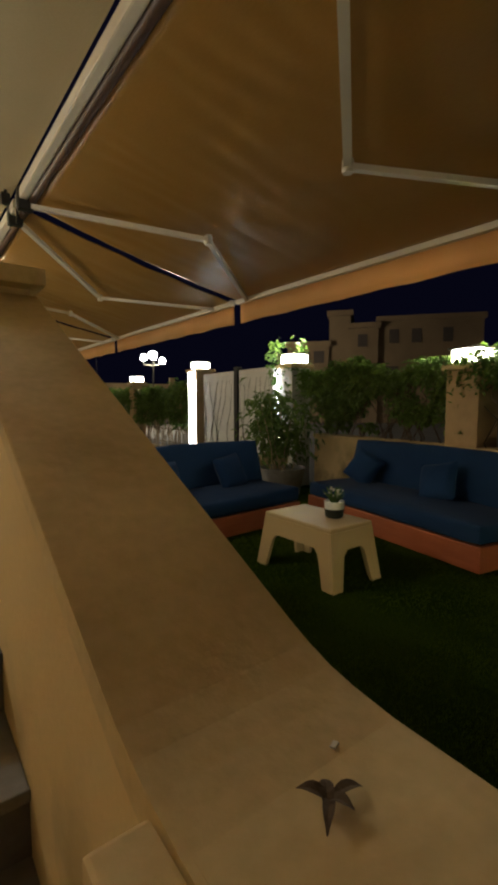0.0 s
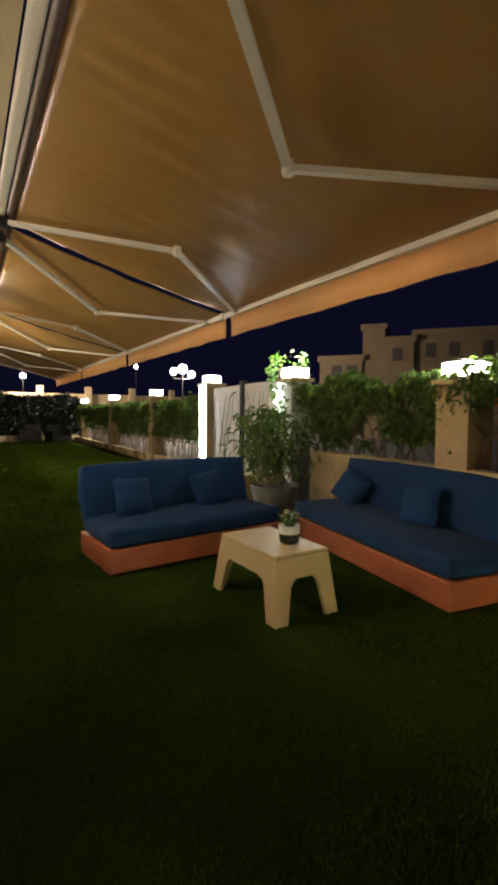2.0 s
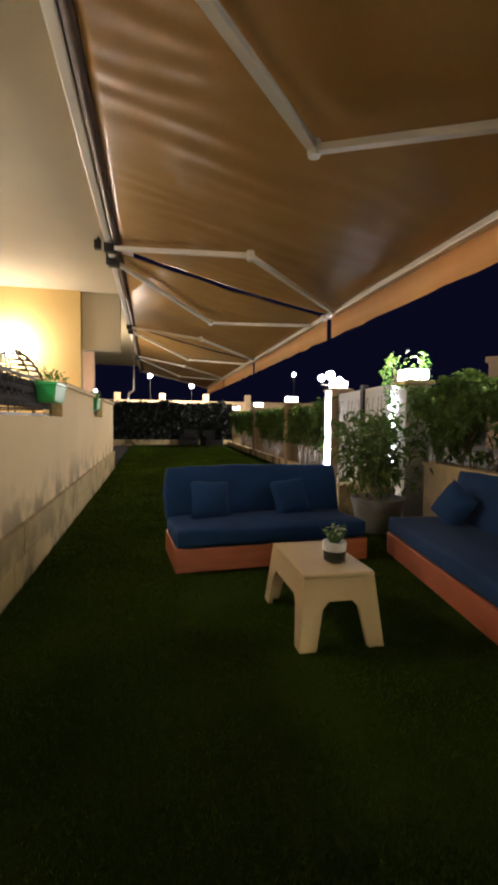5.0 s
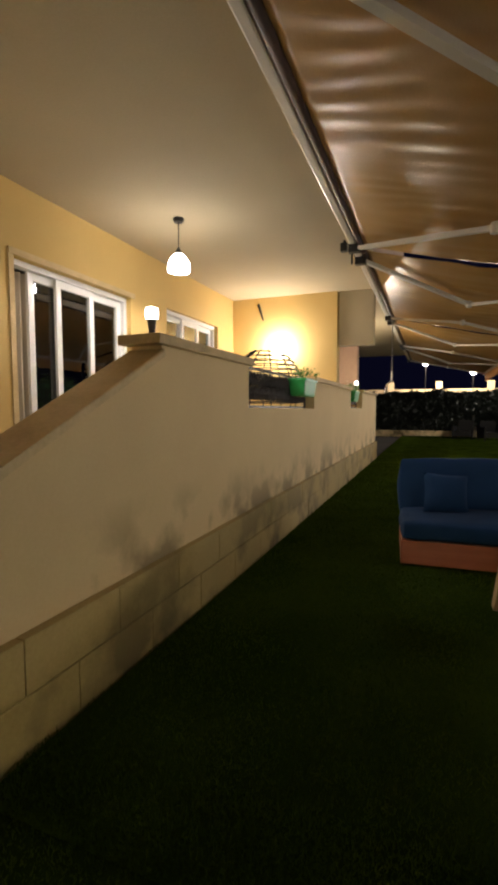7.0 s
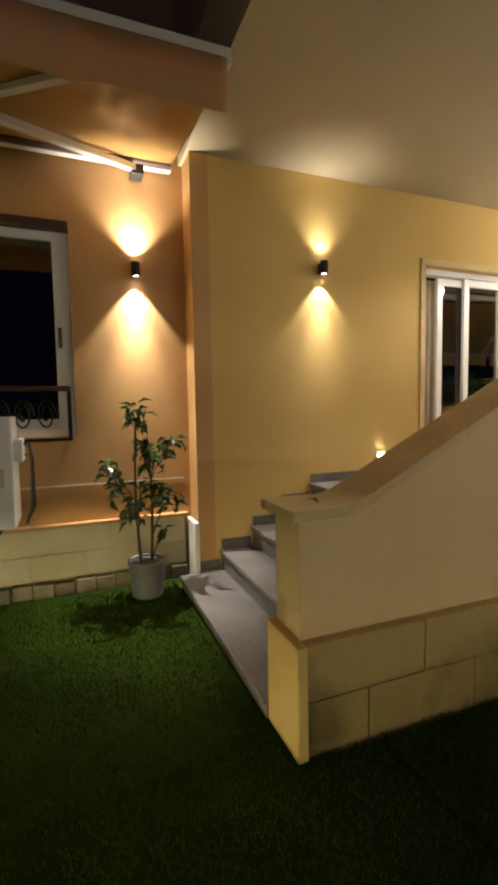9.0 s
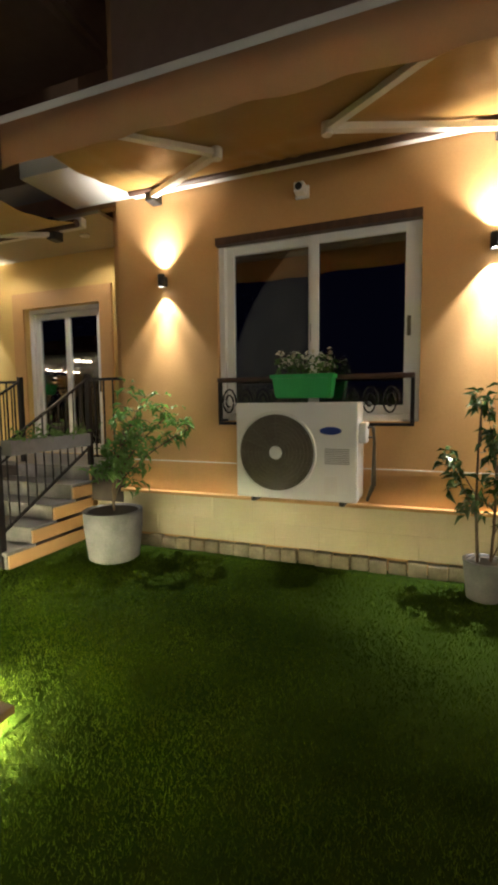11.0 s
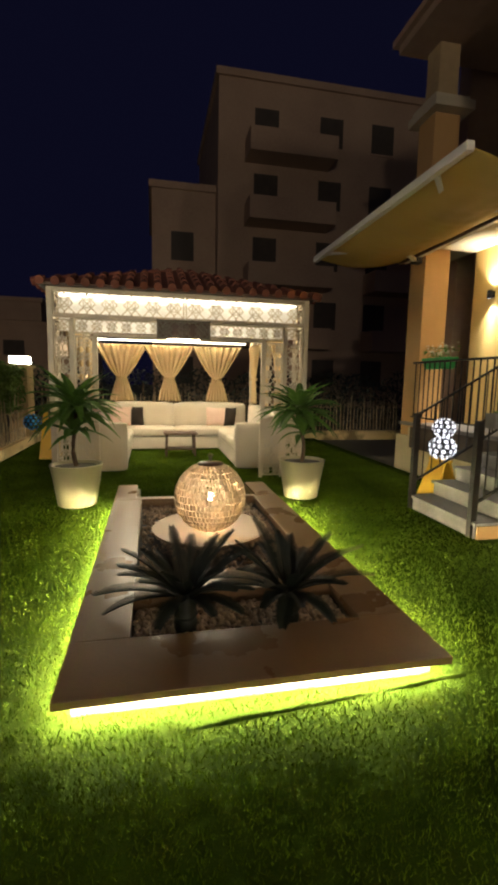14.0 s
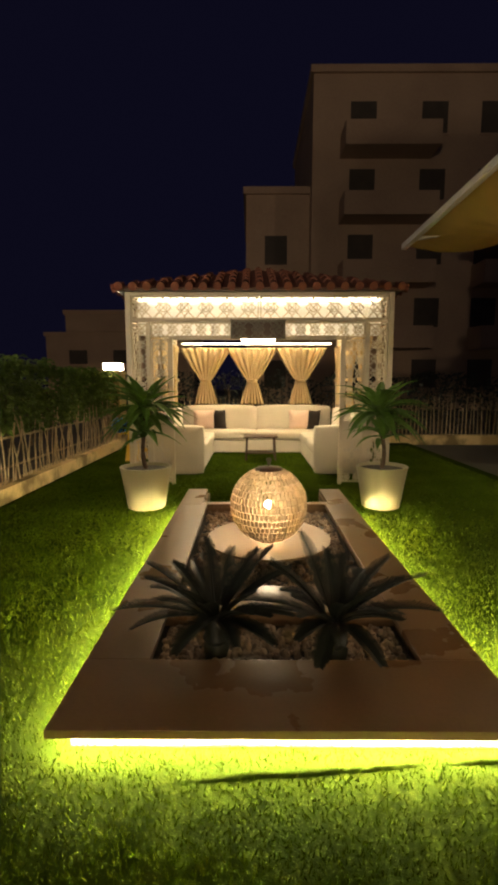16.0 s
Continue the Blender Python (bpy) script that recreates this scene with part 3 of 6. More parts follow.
box(bm, PX0 - 0.04, PX1 + 0.04, 1.72, 3.29, 1.832, 1.895, bevel=0.006)
box(bm, PX0 - 0.04, PX1 + 0.04, 5.77, 8.98, 1.832, 1.895, bevel=0.006)
box(bm, PX0 - 0.04, PX1 + 0.04, 10.57, 13.54, 1.832, 1.895, bevel=0.006)
structure("trim_parapet_cap", bm, "cap", "worn brown stone coping on the parapet", "coping")

ts = thing("step_light", pose(-1.398, 1.97, 0.99), "small bright step light low on the terrace wall", "light")
part("plate", boxes((0.0, 0.012, -0.05, 0.05, -0.035, 0.035), bevel=0.004), "alu", ts)
part("bulb", boxes((0.013, 0.03, -0.035, 0.035, -0.02, 0.02), bevel=0.006), "bulb", ts, "bright lens")
mb = thing("metal_bracket", pose(0.56, 0.21, 1.047, 0, 0, 20) @ Matrix.Scale(0.6, 4), "small metal fixing plate on the coping", "bracket")
part("plate", boxes((-0.009, 0.009, -0.005, 0.005, 0.0, 0.003), bevel=0.001), "alu", mb)
dl = thing("dry_leaf", pose(0.505, 0.165, 1.047, 0, 0, 30) @ Matrix.Scale(0.66, 4), "dark curled dried leaves lying on the coping", "leaf")
for dx, dy, an, up, ln, wd in ((-0.01, 0.0, 20, 0.5, 0.050, 0.020), (0.0, 0.005, 100, 0.8, 0.045, 0.022), (0.01, -0.005, -40, 0.35, 0.055, 0.018), (0.0, 0.0, 190, 0.6, 0.060, 0.016), (0.0, 0.0, 250, 0.9, 0.042, 0.020)):
    bm = bmesh.new()
    blade_leaf(bm, (dx, dy, 0.004), (math.cos(radians(an)), math.sin(radians(an)), up), ln, wd, 1.3, 6)
    part("blade", bm, "bark", dl)

# stair up to the terrace
st = thing("terrace_stair", pose(0, 0, 0), "five grey marble steps up to the terrace", "stairs", kind="structure")
for i in range(5):
    y = 0.33 + 0.29 * (i - 1) if i else -0.03
    y2 = 0.33 + 0.29 * i + 0.02 if i < 4 else 1.56
    z, x0 = 0.10 + 0.1675 * i, -1.358 if i == 0 else -1.399
    part("tread", boxes((x0, PX0, y - 0.02, y2, z - 0.03, z), bevel=0.005), "marble", st)
    # lowest riser takes the paler marble: the bed's light on it is in the colour
    part("riser", boxes((x0, PX0, y, 1.55, max(z - 0.1675, -0.04), z - 0.032)), "riser" if i else "marble", st, "dark stone riser" if i else "stone riser coloured paler for the bed's light")
sk = thing("stair_skirting", pose(0, 0, 0), "dark brown stepped stone skirting beside the stair", "skirting", kind="structure")
for i in range(5):
    y = 0.33 + 0.29 * (i - 1) if i else 0.14
    y2 = 0.33 + 0.29 * i - 0.022 if i < 4 else 2.4
    z = 0.10 + 0.1675 * i
    part("skirting_plate", boxes((-1.398, -1.386, y, y2, z + 0.002, z + 0.085), bevel=0.002), "riser", sk)

# wall with the cooling unit
structure("wall_garden", wall_x(-1.92, -1.65, -3.65, 0.13, -0.05, 3.62, [(-2.56, -0.79, 1.27, 2.93)]), "orange", "orange painted stucco garden wall")
structure("ceiling_soffit", boxes((-1.649, -1.15, -4.10, 0.095, 3.62, 3.82)), "ceiling", "pale soffit above the garden wall", "soffit")
structure("ceiling_soffit_corner", boxes((-1.649, -0.95, -4.15, -3.43, 3.44, 3.60)), "white", "white soffit at the wall corner", "soffit")
structure("baseboard_tiles", boxes((-1.648, -1.61, -3.65, 0.06, 0.13, 0.54)), "tile_beige", "beige tile backing along the wall foot", "plinth")
structure("trim_ledge", boxes((-1.648, -1.575, -3.66, 0.08, 0.542, 0.572), bevel=0.006), "orange", "thin painted ledge above the tiles", "ledge")
structure("trim_groove", boxes((-1.648, -1.642, -3.64, 0.08, 0.865, 0.875)), "white", "pale line in the render", "trim")
structure("trim_terrace_foot", boxes((-1.64, -1.36, 0.09, 0.128, -0.03, 0.52), bevel=0.005), "white", "white block at the corner's foot", "trim")

# second entrance: recess, pillar, stair
structure("wall_recess", wall_x(-2.85, -2.60, -7.1, -3.66, 0.4, CEIL, [(-5.92, -4.66, FLOOR, 2.74)]), "ochre", "yellow stucco wall of the recessed entrance")
structure("wall_recess_side", boxes((-2.60, -1.925, -3.9, -3.66, 0.4, 8.0)), "orange", "orange side wall of the recess")
structure("ceiling_recess", boxes((-2.598, -1.69, -7.10, -3.905, 3.38, 3.416)), "ceiling", "cream ceiling of the recessed entrance", "ceiling")
structure("roof_recess", boxes((-2.85, -1.81, -8.3, -3.9, CEIL + 0.004, 3.9)), "ceiling", "slab over the recessed entrance", "slab")
for ry in (-4.45, -6.05):
    rd = thing("ceiling_downlight", pose(-2.12, ry, 3.36), "small round recessed downlight in the entrance ceiling", "downlight", "entrance downlights")
    part("ring", lathe(bmesh.new(), [(0.055, 0.019), (0.055, 0.006), (0.045, 0.004), (0.040, 0.012)], 20), "alu", rd, smooth=True)
    part("lens", lathe(bmesh.new(), [(0.040, 0.014), (0.002, 0.013)], 20), "bulb", rd, "glowing lens")
structure("wall_recess_fascia", boxes((-1.80, -1.70, -7.75, -3.66, 3.42, 3.62)), "orange", "orange fascia above the recessed entrance")
structure("floor_recess", boxes((-2.60, -1.75, -7.6, -3.9, FLOOR - 0.05, FLOOR)), "marble", "marble landing of the recessed entrance", "floor")
structure("wall_recess_base", boxes((-1.95, -1.76, -7.3, -3.66, -0.05, 0.70)), "tile_beige", "beige base wall of the landing")
pl = thing("corner_pillar", pose(0, 0, 0), "orange square corner pillar with a pale base", "pillar", kind="structure")
part("shaft", boxes((-2.25, -1.84, -7.66, -7.24, 0.55, 5.33)), "orange", pl)
part("base", boxes((-2.31, -1.79, -7.72, -7.16, -0.05, 0.55), bevel=0.01), "tile_beige", pl, "beige stone base")
part("capital", boxes((-2.36, -1.72, -7.80, -7.06, 5.332, 5.46), (-2.32, -1.76, -7.74, -7.14, 5.464, 5.54), bevel=0.01), "cream", pl, "cream moulded capital")
part("upper_shaft", boxes((-2.20, -1.88, -7.6, -7.28, 5.544, 6.30)), "villa", pl)
part("eave", boxes((-3.6, -1.45, -7.70, -5.2, 6.304, 6.42), (-3.6, -1.38, -7.78, -5.1, 6.424, 6.52)), "dark_wall", pl, "pale roof eave")
structure("wall_house_back", boxes((-6.2, -2.85, -8.2, -7.9, -0.05, 8.5), (-6.4, -6.2, -8.2, 18, -0.05, 8.5)), "dark_wall", "back walls of the house, unlit look put in their colour")
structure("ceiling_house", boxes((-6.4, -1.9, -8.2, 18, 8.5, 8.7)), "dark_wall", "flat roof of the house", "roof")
structure("wall_rooms", boxes((-4.4, -4.2, -7.1, 7.5, 0.4, 3.5), (-4.2, -1.93, -3.3, -3.1, 0.4, 3.5), (-4.2, -1.67, 0.3, 0.5, 0.4, 3.5)), "dark_inside", "room walls behind the windows, shade put in their colour")
structure("floor_rooms", boxes((-4.2, -1.67, -7.1, 7.5, 0.4, 0.72)), "dark_inside", "room floor with the shade in its colour", "floor")
structure("ceiling_rooms", boxes((-4.2, -1.93, -7.1, 7.5, 3.5, 3.6)), "dark_inside", "room ceiling with the shade in its colour", "ceiling")


# ---------- windows and doors ----------
def sliding_window(name, x, y0, y1, z0, z1, label, category, sashes=2, fw=0.055, open_gap=0.0, pieces=()):
    w = thing(name, pose(x, y0, z0), label, category, kind="structure")
    W, H = y1 - y0, z1 - z0
    part("frame", boxes((-0.05, 0.05, 0, fw, 0, H), (-0.05, 0.05, W - fw, W, 0, H), (-0.05, 0.05, fw, W - fw, H - fw, H), (-0.05, 0.05, fw, W - fw, 0, fw)), "pvc", w, "white frame")
    n = sashes
    sw = (W - 2 * fw) / n + 0.02
    for i in range(n):
        a = fw + i * (W - 2 * fw - sw) / max(n - 1, 1) + (open_gap if i == 0 else 0)
        off = 0.018 if i % 2 else -0.022
        s = part("sash", boxes((off - 0.018, off + 0.018, a, a + 0.07, fw + 0.004, H - fw - 0.004), (off - 0.018, off + 0.018, a + sw - 0.07, a + sw, fw + 0.004, H - fw - 0.004),
                               (off - 0.018, off + 0.018, a + 0.07, a + sw - 0.07, fw + 0.004, fw + 0.08), (off - 0.018, off + 0.018, a + 0.07, a + sw - 0.07, H - fw - 0.08, H - fw - 0.004), bevel=0.003), "pvc", w, "white sash")
        g = part("pane", boxes((off - 0.004, off + 0.004, a + 0.068, a + sw - 0.068, fw + 0.078, H - fw - 0.078)), "glass", s, "reflecting glass pane")
        g.visible_shadow = False
        part("handle", boxes((off + 0.019, off + 0.032, a + sw - 0.05, a + sw - 0.02, H * 0.42, H * 0.42 + 0.16), bevel=0.004), "grille", s, "grey pull handle")
    return w


win = sliding_window("window_1", -1.74, -2.56, -0.79, 1.27, 2.93, "white sliding window in the orange wall", "window", 2)
part("lintel", boxes((0.052, 0.13, 0.0, 1.77, 1.59, 1.655)), "darkwood", win, "dark shutter box")
part("insect_screen", boxes((-0.047, -0.042, 0.06, 0.9, 0.06, 1.6)), "grille", win, "grey insect screen behind the pane")
sliding_window("door_1", -1.52, 2.50, 4.27, FLOOR, 2.84, "white sliding terrace door standing ajar", "door", 3, open_gap=0.22)
sliding_window("door_2", -1.52, 5.12, 6.82, FLOOR, 2.90, "white sliding door farther along the terrace", "door", 3)
sliding_window("door_3", -2.72, -5.92, -4.66, FLOOR, 2.74, "white sliding door of the recessed entrance", "door", 2)
structure("trim_door_1", boxes((-1.40, -1.375, 2.44, 4.33, 2.842, 2.90), (-1.40, -1.385, 2.44, 2.498, FLOOR, 2.84)), "cap", "brown surround of the terrace door", "trim")
structure("trim_door_3", boxes((-2.60, -2.57, -6.12, -5.93, FLOOR, 2.95), (-2.60, -2.57, -4.65, -4.46, FLOOR, 2.95), (-2.60, -2.57, -5.93, -4.65, 2.742, 2.95)), "orange", "orange surround of the entrance door", "trim")


def hanging(name, x, y0, y1, z0, z1, folds, mat, label, tie=None, depth=0.04, kind=""):
    """A pleated curtain; tie: height share at which it is gathered."""
    th = thing(name, pose(x, (y0 + y1) / 2, z0), label, "curtain", kind=kind)
    bm = bmesh.new()
    W, H = y1 - y0, z1 - z0
    nu, nv = folds * 6, 26
    grid = []
    for j in range(nv + 1):
        v = j / nv
        if tie is None:
            k = 1
        elif v > tie:
            k = 0.18 + 0.82 * ((v - tie) / (1 - tie)) ** 0.85
        else:
            k = 0.17 + 0.30 * ((tie - v) / tie) ** 0.8
        row = []
        for i in range(nu + 1):
            u = i / nu - 0.5
            row.append(bm.verts.new((depth * math.sin(i / 6 * 2 * math.pi) * (0.5 + 0.5 * k) + 0.01 * noise.noise(Vector((u * 9, v * 4, x))), u * W * k, v * H)))
        grid.append(row)
    for a, b in zip(grid, grid[1:]):
        for i in range(nu):
            bm.faces.new((a[i], a[i + 1], b[i + 1], b[i]))
    ob = part("cloth", bm, mat, th, smooth=True)
    sol = ob.modifiers.new("thickness", "SOLIDIFY")
    sol.thickness = 0.004
    if tie is not None:
        part("tieback", lathe(bmesh.new(), [(0.02, H * tie - 0.03), (W * 0.10, H * tie - 0.025), (W * 0.10, H * tie + 0.025), (0.02, H * tie + 0.03)], 16), mat, th, smooth=True)
    return th


hanging("door_curtain", -1.60, 2.57, 2.83, FLOOR + 0.02, 2.76, 4, "beige_fabric", "cream curtain hanging inside the terrace door", kind="")


# ---------- lights as things ----------
def wall_light(x, y, z, r=0.035, h=0.115):
    th = thing("wall_light", pose(x, y, z), "small black cylinder wall light shining up and down", "wall light", "wall lights")
    bm = bmesh.new()
    lathe(bm, [(r - 0.004, -h / 2), (r, -h / 2 + 0.004), (r, h / 2 - 0.004), (r - 0.004, h / 2)], 20, cap=False)
    bmesh.ops.translate(bm, verts=bm.verts, vec=(0.075, 0, 0))
    part("body", bm, "black", th, smooth=True)
    part("bracket", boxes((0.0, 0.042, -0.025, 0.025, -0.045, 0.045), bevel=0.004), "black", th)
    for s in (-1, 1):
        bm = bmesh.new()
        lathe(bm, [(0.001, s * (h / 2 - 0.03)), (r - 0.006, s * (h / 2 - 0.025)), (r - 0.006, s * (h / 2 - 0.012)), (0.001, s * (h / 2 - 0.01))], 16)
        bmesh.ops.translate(bm, verts=bm.verts, vec=(0.075, 0, 0))
        part("bulb", bm, "bulb", th, "bright bulb")
    return th


wall_light(-1.65, -0.29, 2.60)
wall_light(-1.65, -3.11, 2.60)
wall_light(-1.40, 1.31, 2.69)
wall_light(-2.60, -6.65, 2.68)
pd = thing("pendant_lamp", pose(-0.42, 3.8, 0), "glowing glass bell pendant under the terrace ceiling", "pendant lamp")
part("ceiling_rose", lathe(bmesh.new(), [(0.05, 3.46), (0.06, 3.48), (0.06, 3.498)], 20), "black", pd)
part("cord", tube(bmesh.new(), [(0, 0, 3.15), (0, 0, 3.47)], 0.006, 6), "black", pd)
part("cap", lathe(bmesh.new(), [(0.046, 3.122), (0.035, 3.15), (0.015, 3.19)], 20), "black", pd, smooth=True)
gl = part("shade", lathe(bmesh.new(), [(0.05, 2.92), (0.115, 2.93), (0.125, 2.965), (0.115, 3.03), (0.08, 3.09), (0.045, 3.12)], 28), "bulb", pd, "white glowing glass", smooth=True)
gl.visible_shadow = False
fl = thing("wall_lantern", pose(-0.45, 7.5, 2.55), "bright glass lantern on the terrace end wall", "wall light")
sh = part("shade", boxes((-0.10, 0.10, -0.20, -0.06, -0.18, 0.16), bevel=0.02), "bulb", fl, "glowing glass")
sh.visible_shadow = False
part("back_plate", boxes((-0.06, 0.06, -0.055, -0.002, -0.12, 0.12), bevel=0.006), "black", fl)
tb = thing("table_lamp", pose(0.45, 1.95, 1.896), "small candle lamp on the parapet coping", "lamp")
part("base", lathe(bmesh.new(), [(0.035, 0), (0.04, 0.01), (0.022, 0.05), (0.03, 0.12), (0.036, 0.13)], 18), "black", tb, smooth=True)
tg = part("glass", lathe(bmesh.new(), [(0.036, 0.132), (0.045, 0.16), (0.04, 0.2), (0.02, 0.21)], 18), "bulb", tb, "glowing glass", smooth=True)
tg.visible_shadow = False
copy_thing(tb, pose(0.45, 10.75, 1.896))
cam_box = thing("security_camera", pose(-1.65, -1.75, 3.2), "small white security camera on the orange wall", "camera")
part("mount", boxes((0, 0.03, -0.06, 0.06, -0.05, 0.05), bevel=0.006), "pvc", cam_box)
part("body", boxes((0.031, 0.14, -0.045, 0.045, -0.04, 0.04), bevel=0.012), "pvc", cam_box)
part("lens", lathe(bmesh.new(), [(0.03, 0), (0.03, 0.006), (0.001, 0.008)], 16), "black", cam_box).matrix_local = pose(0.141, 0, 0, 0, 90, 0)


# ---------- awnings ----------
def awning(m, width, reach, drop, elbows, mat, label, sag=0.06, valance=0.27, seed=1, box_r=0.07):
    """Local x out from the wall, y along it, z from the cassette; elbows: (shoulder y, elbow x, elbow y, front y)."""
    th = thing("awning", m, label, "awning", "awnings")
    bm = bmesh.new()
    nu, nv = 150, 40
    rows = []
    for i in range(nv + 1):
        u = i / nv
        row = []
        for j in range(nu + 1):
            v = j / nu
            w = 0.012 * noise.noise(Vector((u * 3 + seed * 7, v * 26, seed))) + 0.016 * noise.noise(Vector((u * 7 + seed, v * 9, 4))) + 0.030 * (1 - u) ** 4.5 * max(0, noise.noise(Vector((v * 6 + seed, 1.5 + u, seed))) + 0.18) * math.sin(v * 120 + 12 * u + 9 * noise.noise(Vector((v * 5, u * 3, seed)))) + 0.02 * u ** 6 * math.sin(v * 110 - 14 * u) * max(0, noise.noise(Vector((v * 6, 3, seed))) + 0.3)
            row.append(bm.verts.new((0.10 + u * (reach - 0.10), v * width, -0.012 - (drop - 0.012) * u - sag * math.sin(math.pi * u) * (0.55 + 0.45 * math.sin(math.pi * v)) + w * math.sin(math.pi * min(u + 0.06, 1)))))
        rows.append(row)
    for a, b in zip(rows, rows[1:]):
        for j in range(nu):
            bm.faces.new((a[j], a[j + 1], b[j + 1], b[j]))
    c = part("canvas", bm, mat, th, "taut creased canvas", smooth=True)
    c.modifiers.new("thickness", "SOLIDIFY").thickness = 0.003
    part("cassette", boxes((-0.06, 0.02, -0.02, width + 0.02, -0.02, 0.08), bevel=0.015), "alu", th, "pale cassette rail")
    part("roller", tube(bmesh.new(), [(0.065, 0, 0.0), (0.065, width, 0.0)], 0.042, 12), "darkwood", th, "dark fabric roll", smooth=True)
    part("front_bar", boxes((reach - 0.03, reach + 0.04, -0.03, width + 0.03, -drop - 0.05, -drop + 0.03), bevel=0.012), "alu", th, "white front rail")
    bm = bmesh.new()
    top, low = [], []
    for j in range(81):
        v = j / 80
        wob = 0.008 * math.sin(v * 40) + 0.015 * noise.noise(Vector((v * 20, seed, 0)))
        top.append(bm.verts.new((reach + 0.045, v * width, -drop - 0.03)))
        low.append(bm.verts.new((reach + 0.045 + wob, v * width, -drop - 0.03 - valance + 0.012 * abs(math.sin(v * 16)))))
    for j in range(80):
        bm.faces.new((top[j], top[j + 1], low[j + 1], low[j]))
    if valance:
        vl = part("valance", bm, "valance" if mat == "canvas" else mat, th, "hanging fabric valance", smooth=True)
        vl.modifiers.new("thickness", "SOLIDIFY").thickness = 0.003
    else:
        bm.free()
    for sy, ex, ey, fy in elbows:
        ez = -drop * ex / reach - 0.13
        bm = bmesh.new()
        bar(bm, (0.03, sy, -0.06), (ex, ey, ez), 0.055, 0.045)
        a = part("arm", bm, "alu", th, "white folding arm")
        bm = bmesh.new()
        bar(bm, (ex, ey, ez - 0.004), (reach - 0.02, fy, -drop - 0.03), 0.05, 0.04)
        part("forearm", bm, "alu", a)
        part("joint", lathe(bmesh.new(), [(0.035, -0.045), (0.04, -0.03), (0.04, 0.03), (0.035, 0.045)], 12), "alu", a, smooth=True).location = (ex, ey, ez)
        part("bracket", boxes((-0.07, 0.07, sy - 0.05, sy + 0.05, -0.11, 0.11), bevel=0.01), "black", th, "black bracket")
    return th


aw = awning(pose(1.29, 0.72, 3.40), 4.38, 2.66, 0.62, [(0.22, 1.36, 1.32, 0.32), (4.26, 1.36, 3.05, 4.15)], "canvas", "ochre canvas folding-arm awning over the lawn", seed=1)
for i in (1, 2, 3):
    awning(pose(1.29, 0.72 + 4.53 * i, 3.40), 4.38, 2.66, 0.62, [(0.22, 1.36, 1.55, 0.42), (4.26, 1.36, 3.05, 4.15)], "canvas", "ochre canvas folding-arm awning over the lawn", seed=1 + i)
awning(pose(-1.56, -3.38, 3.42), 3.38, 1.44, 0.12, [(0.22, 0.7, 1.2, 0.3), (3.12, 0.7, 2.0, 3.1)], "canvas", "ochre canvas awning above the sliding window", sag=0.10, valance=0.28, seed=7)
awning(pose(-1.66, -7.55, 3.28), 3.45, 1.46, 0.05, [(0.35, 0.72, 1.2, 0.4), (3.1, 0.72, 2.2, 3.0)], "canvas2", "yellow canvas awning over the entrance stair", sag=0.20, valance=0.0, seed=9)

for y in (5.12, 9.66):
    cr = thing("awning_crank", pose(1.36, y, 0), "white awning crank rod hanging from the cassette", "crank", "awning cranks")
    if y < 6:
        part("spotlight", boxes((-0.26, -0.18, -0.05, 0.03, 3.36, 3.46), (-0.23, -0.20, -0.02, 0.0, 3.462, 3.499), bevel=0.006), "black", cr, "small black spotlight")
        part("hook", boxes((-0.13, -0.11, -0.02, 0.0, 3.20, 3.33)), "black", cr)
    else:
        part("rod", tube(bmesh.new(), [(0, 0, 3.36), (0.005, 0, 2.05), (-0.10, 0.02, 1.96), (-0.12, 0.02, 1.78)], 0.022, 8), "alu", cr, smooth=True)

# ---------- cooling unit, window rail, planters ----------
ac = thing("air_conditioner", pose(-1.20, -2.20, 0.66), "white outdoor air conditioner unit fixed to the wall", "air conditioner")
part("casing", boxes((-0.36, 0, 0, 0.99, 0, 0.775), bevel=0.015), "pvc", ac)
ring = part("fan_ring", lathe(bmesh.new(), [(0.30, 0.0), (0.325, 0.012), (0.335, 0.0), (0.30, -0.002)], 40, cap=False), "pvc", ac, smooth=True)
ring.matrix_local = pose(0.001, 0.345, 0.375, 0, 90, 0)
part("fan_recess", lathe(bmesh.new(), [(0.31, 0.0), (0.31, 0.004), (0.001, 0.005)], 40), "grille", ac, "dark fan opening").matrix_local = pose(0.001, 0.345, 0.375, 0, 90, 0)
bm = bmesh.new()
for k in range(9):
    r = 0.05 + k * 0.031
    tube(bm, [(r * math.cos(a), r * math.sin(a), 0) for a in [2 * math.pi * i / 36 for i in range(37)]], 0.0035, 5, cap=False)
for k in range(16):
    a = 2 * math.pi * k / 16
    tube(bm, [(0.05 * math.cos(a), 0.05 * math.sin(a), 0), (0.305 * math.cos(a), 0.305 * math.sin(a), 0)], 0.003, 5)
part("fan_grille", bm, "grille", ac, "round wire grille").matrix_local = pose(0.015, 0.345, 0.375, 0, 90, 0)
part("fan_hub", lathe(bmesh.new(), [(0.055, 0), (0.05, 0.012), (0.001, 0.016)], 20), "pvc", ac, smooth=True).matrix_local = pose(0.012, 0.345, 0.375, 0, 90, 0)
bm = bmesh.new()
lathe(bm, [(0.05, 0), (0.05, 0.004), (0.001, 0.005)], 28)
bmesh.ops.scale(bm, verts=bm.verts, vec=(0.62, 1.7, 1))
part("badge", bm, "badge", ac, "blue oval badge").matrix_local = pose(0.001, 0.785, 0.555, 0, 90, 0)
part("valve_cover", boxes((-0.2, -0.03, 0.992, 1.05, 0.46, 0.62), bevel=0.012), "pvc", ac)
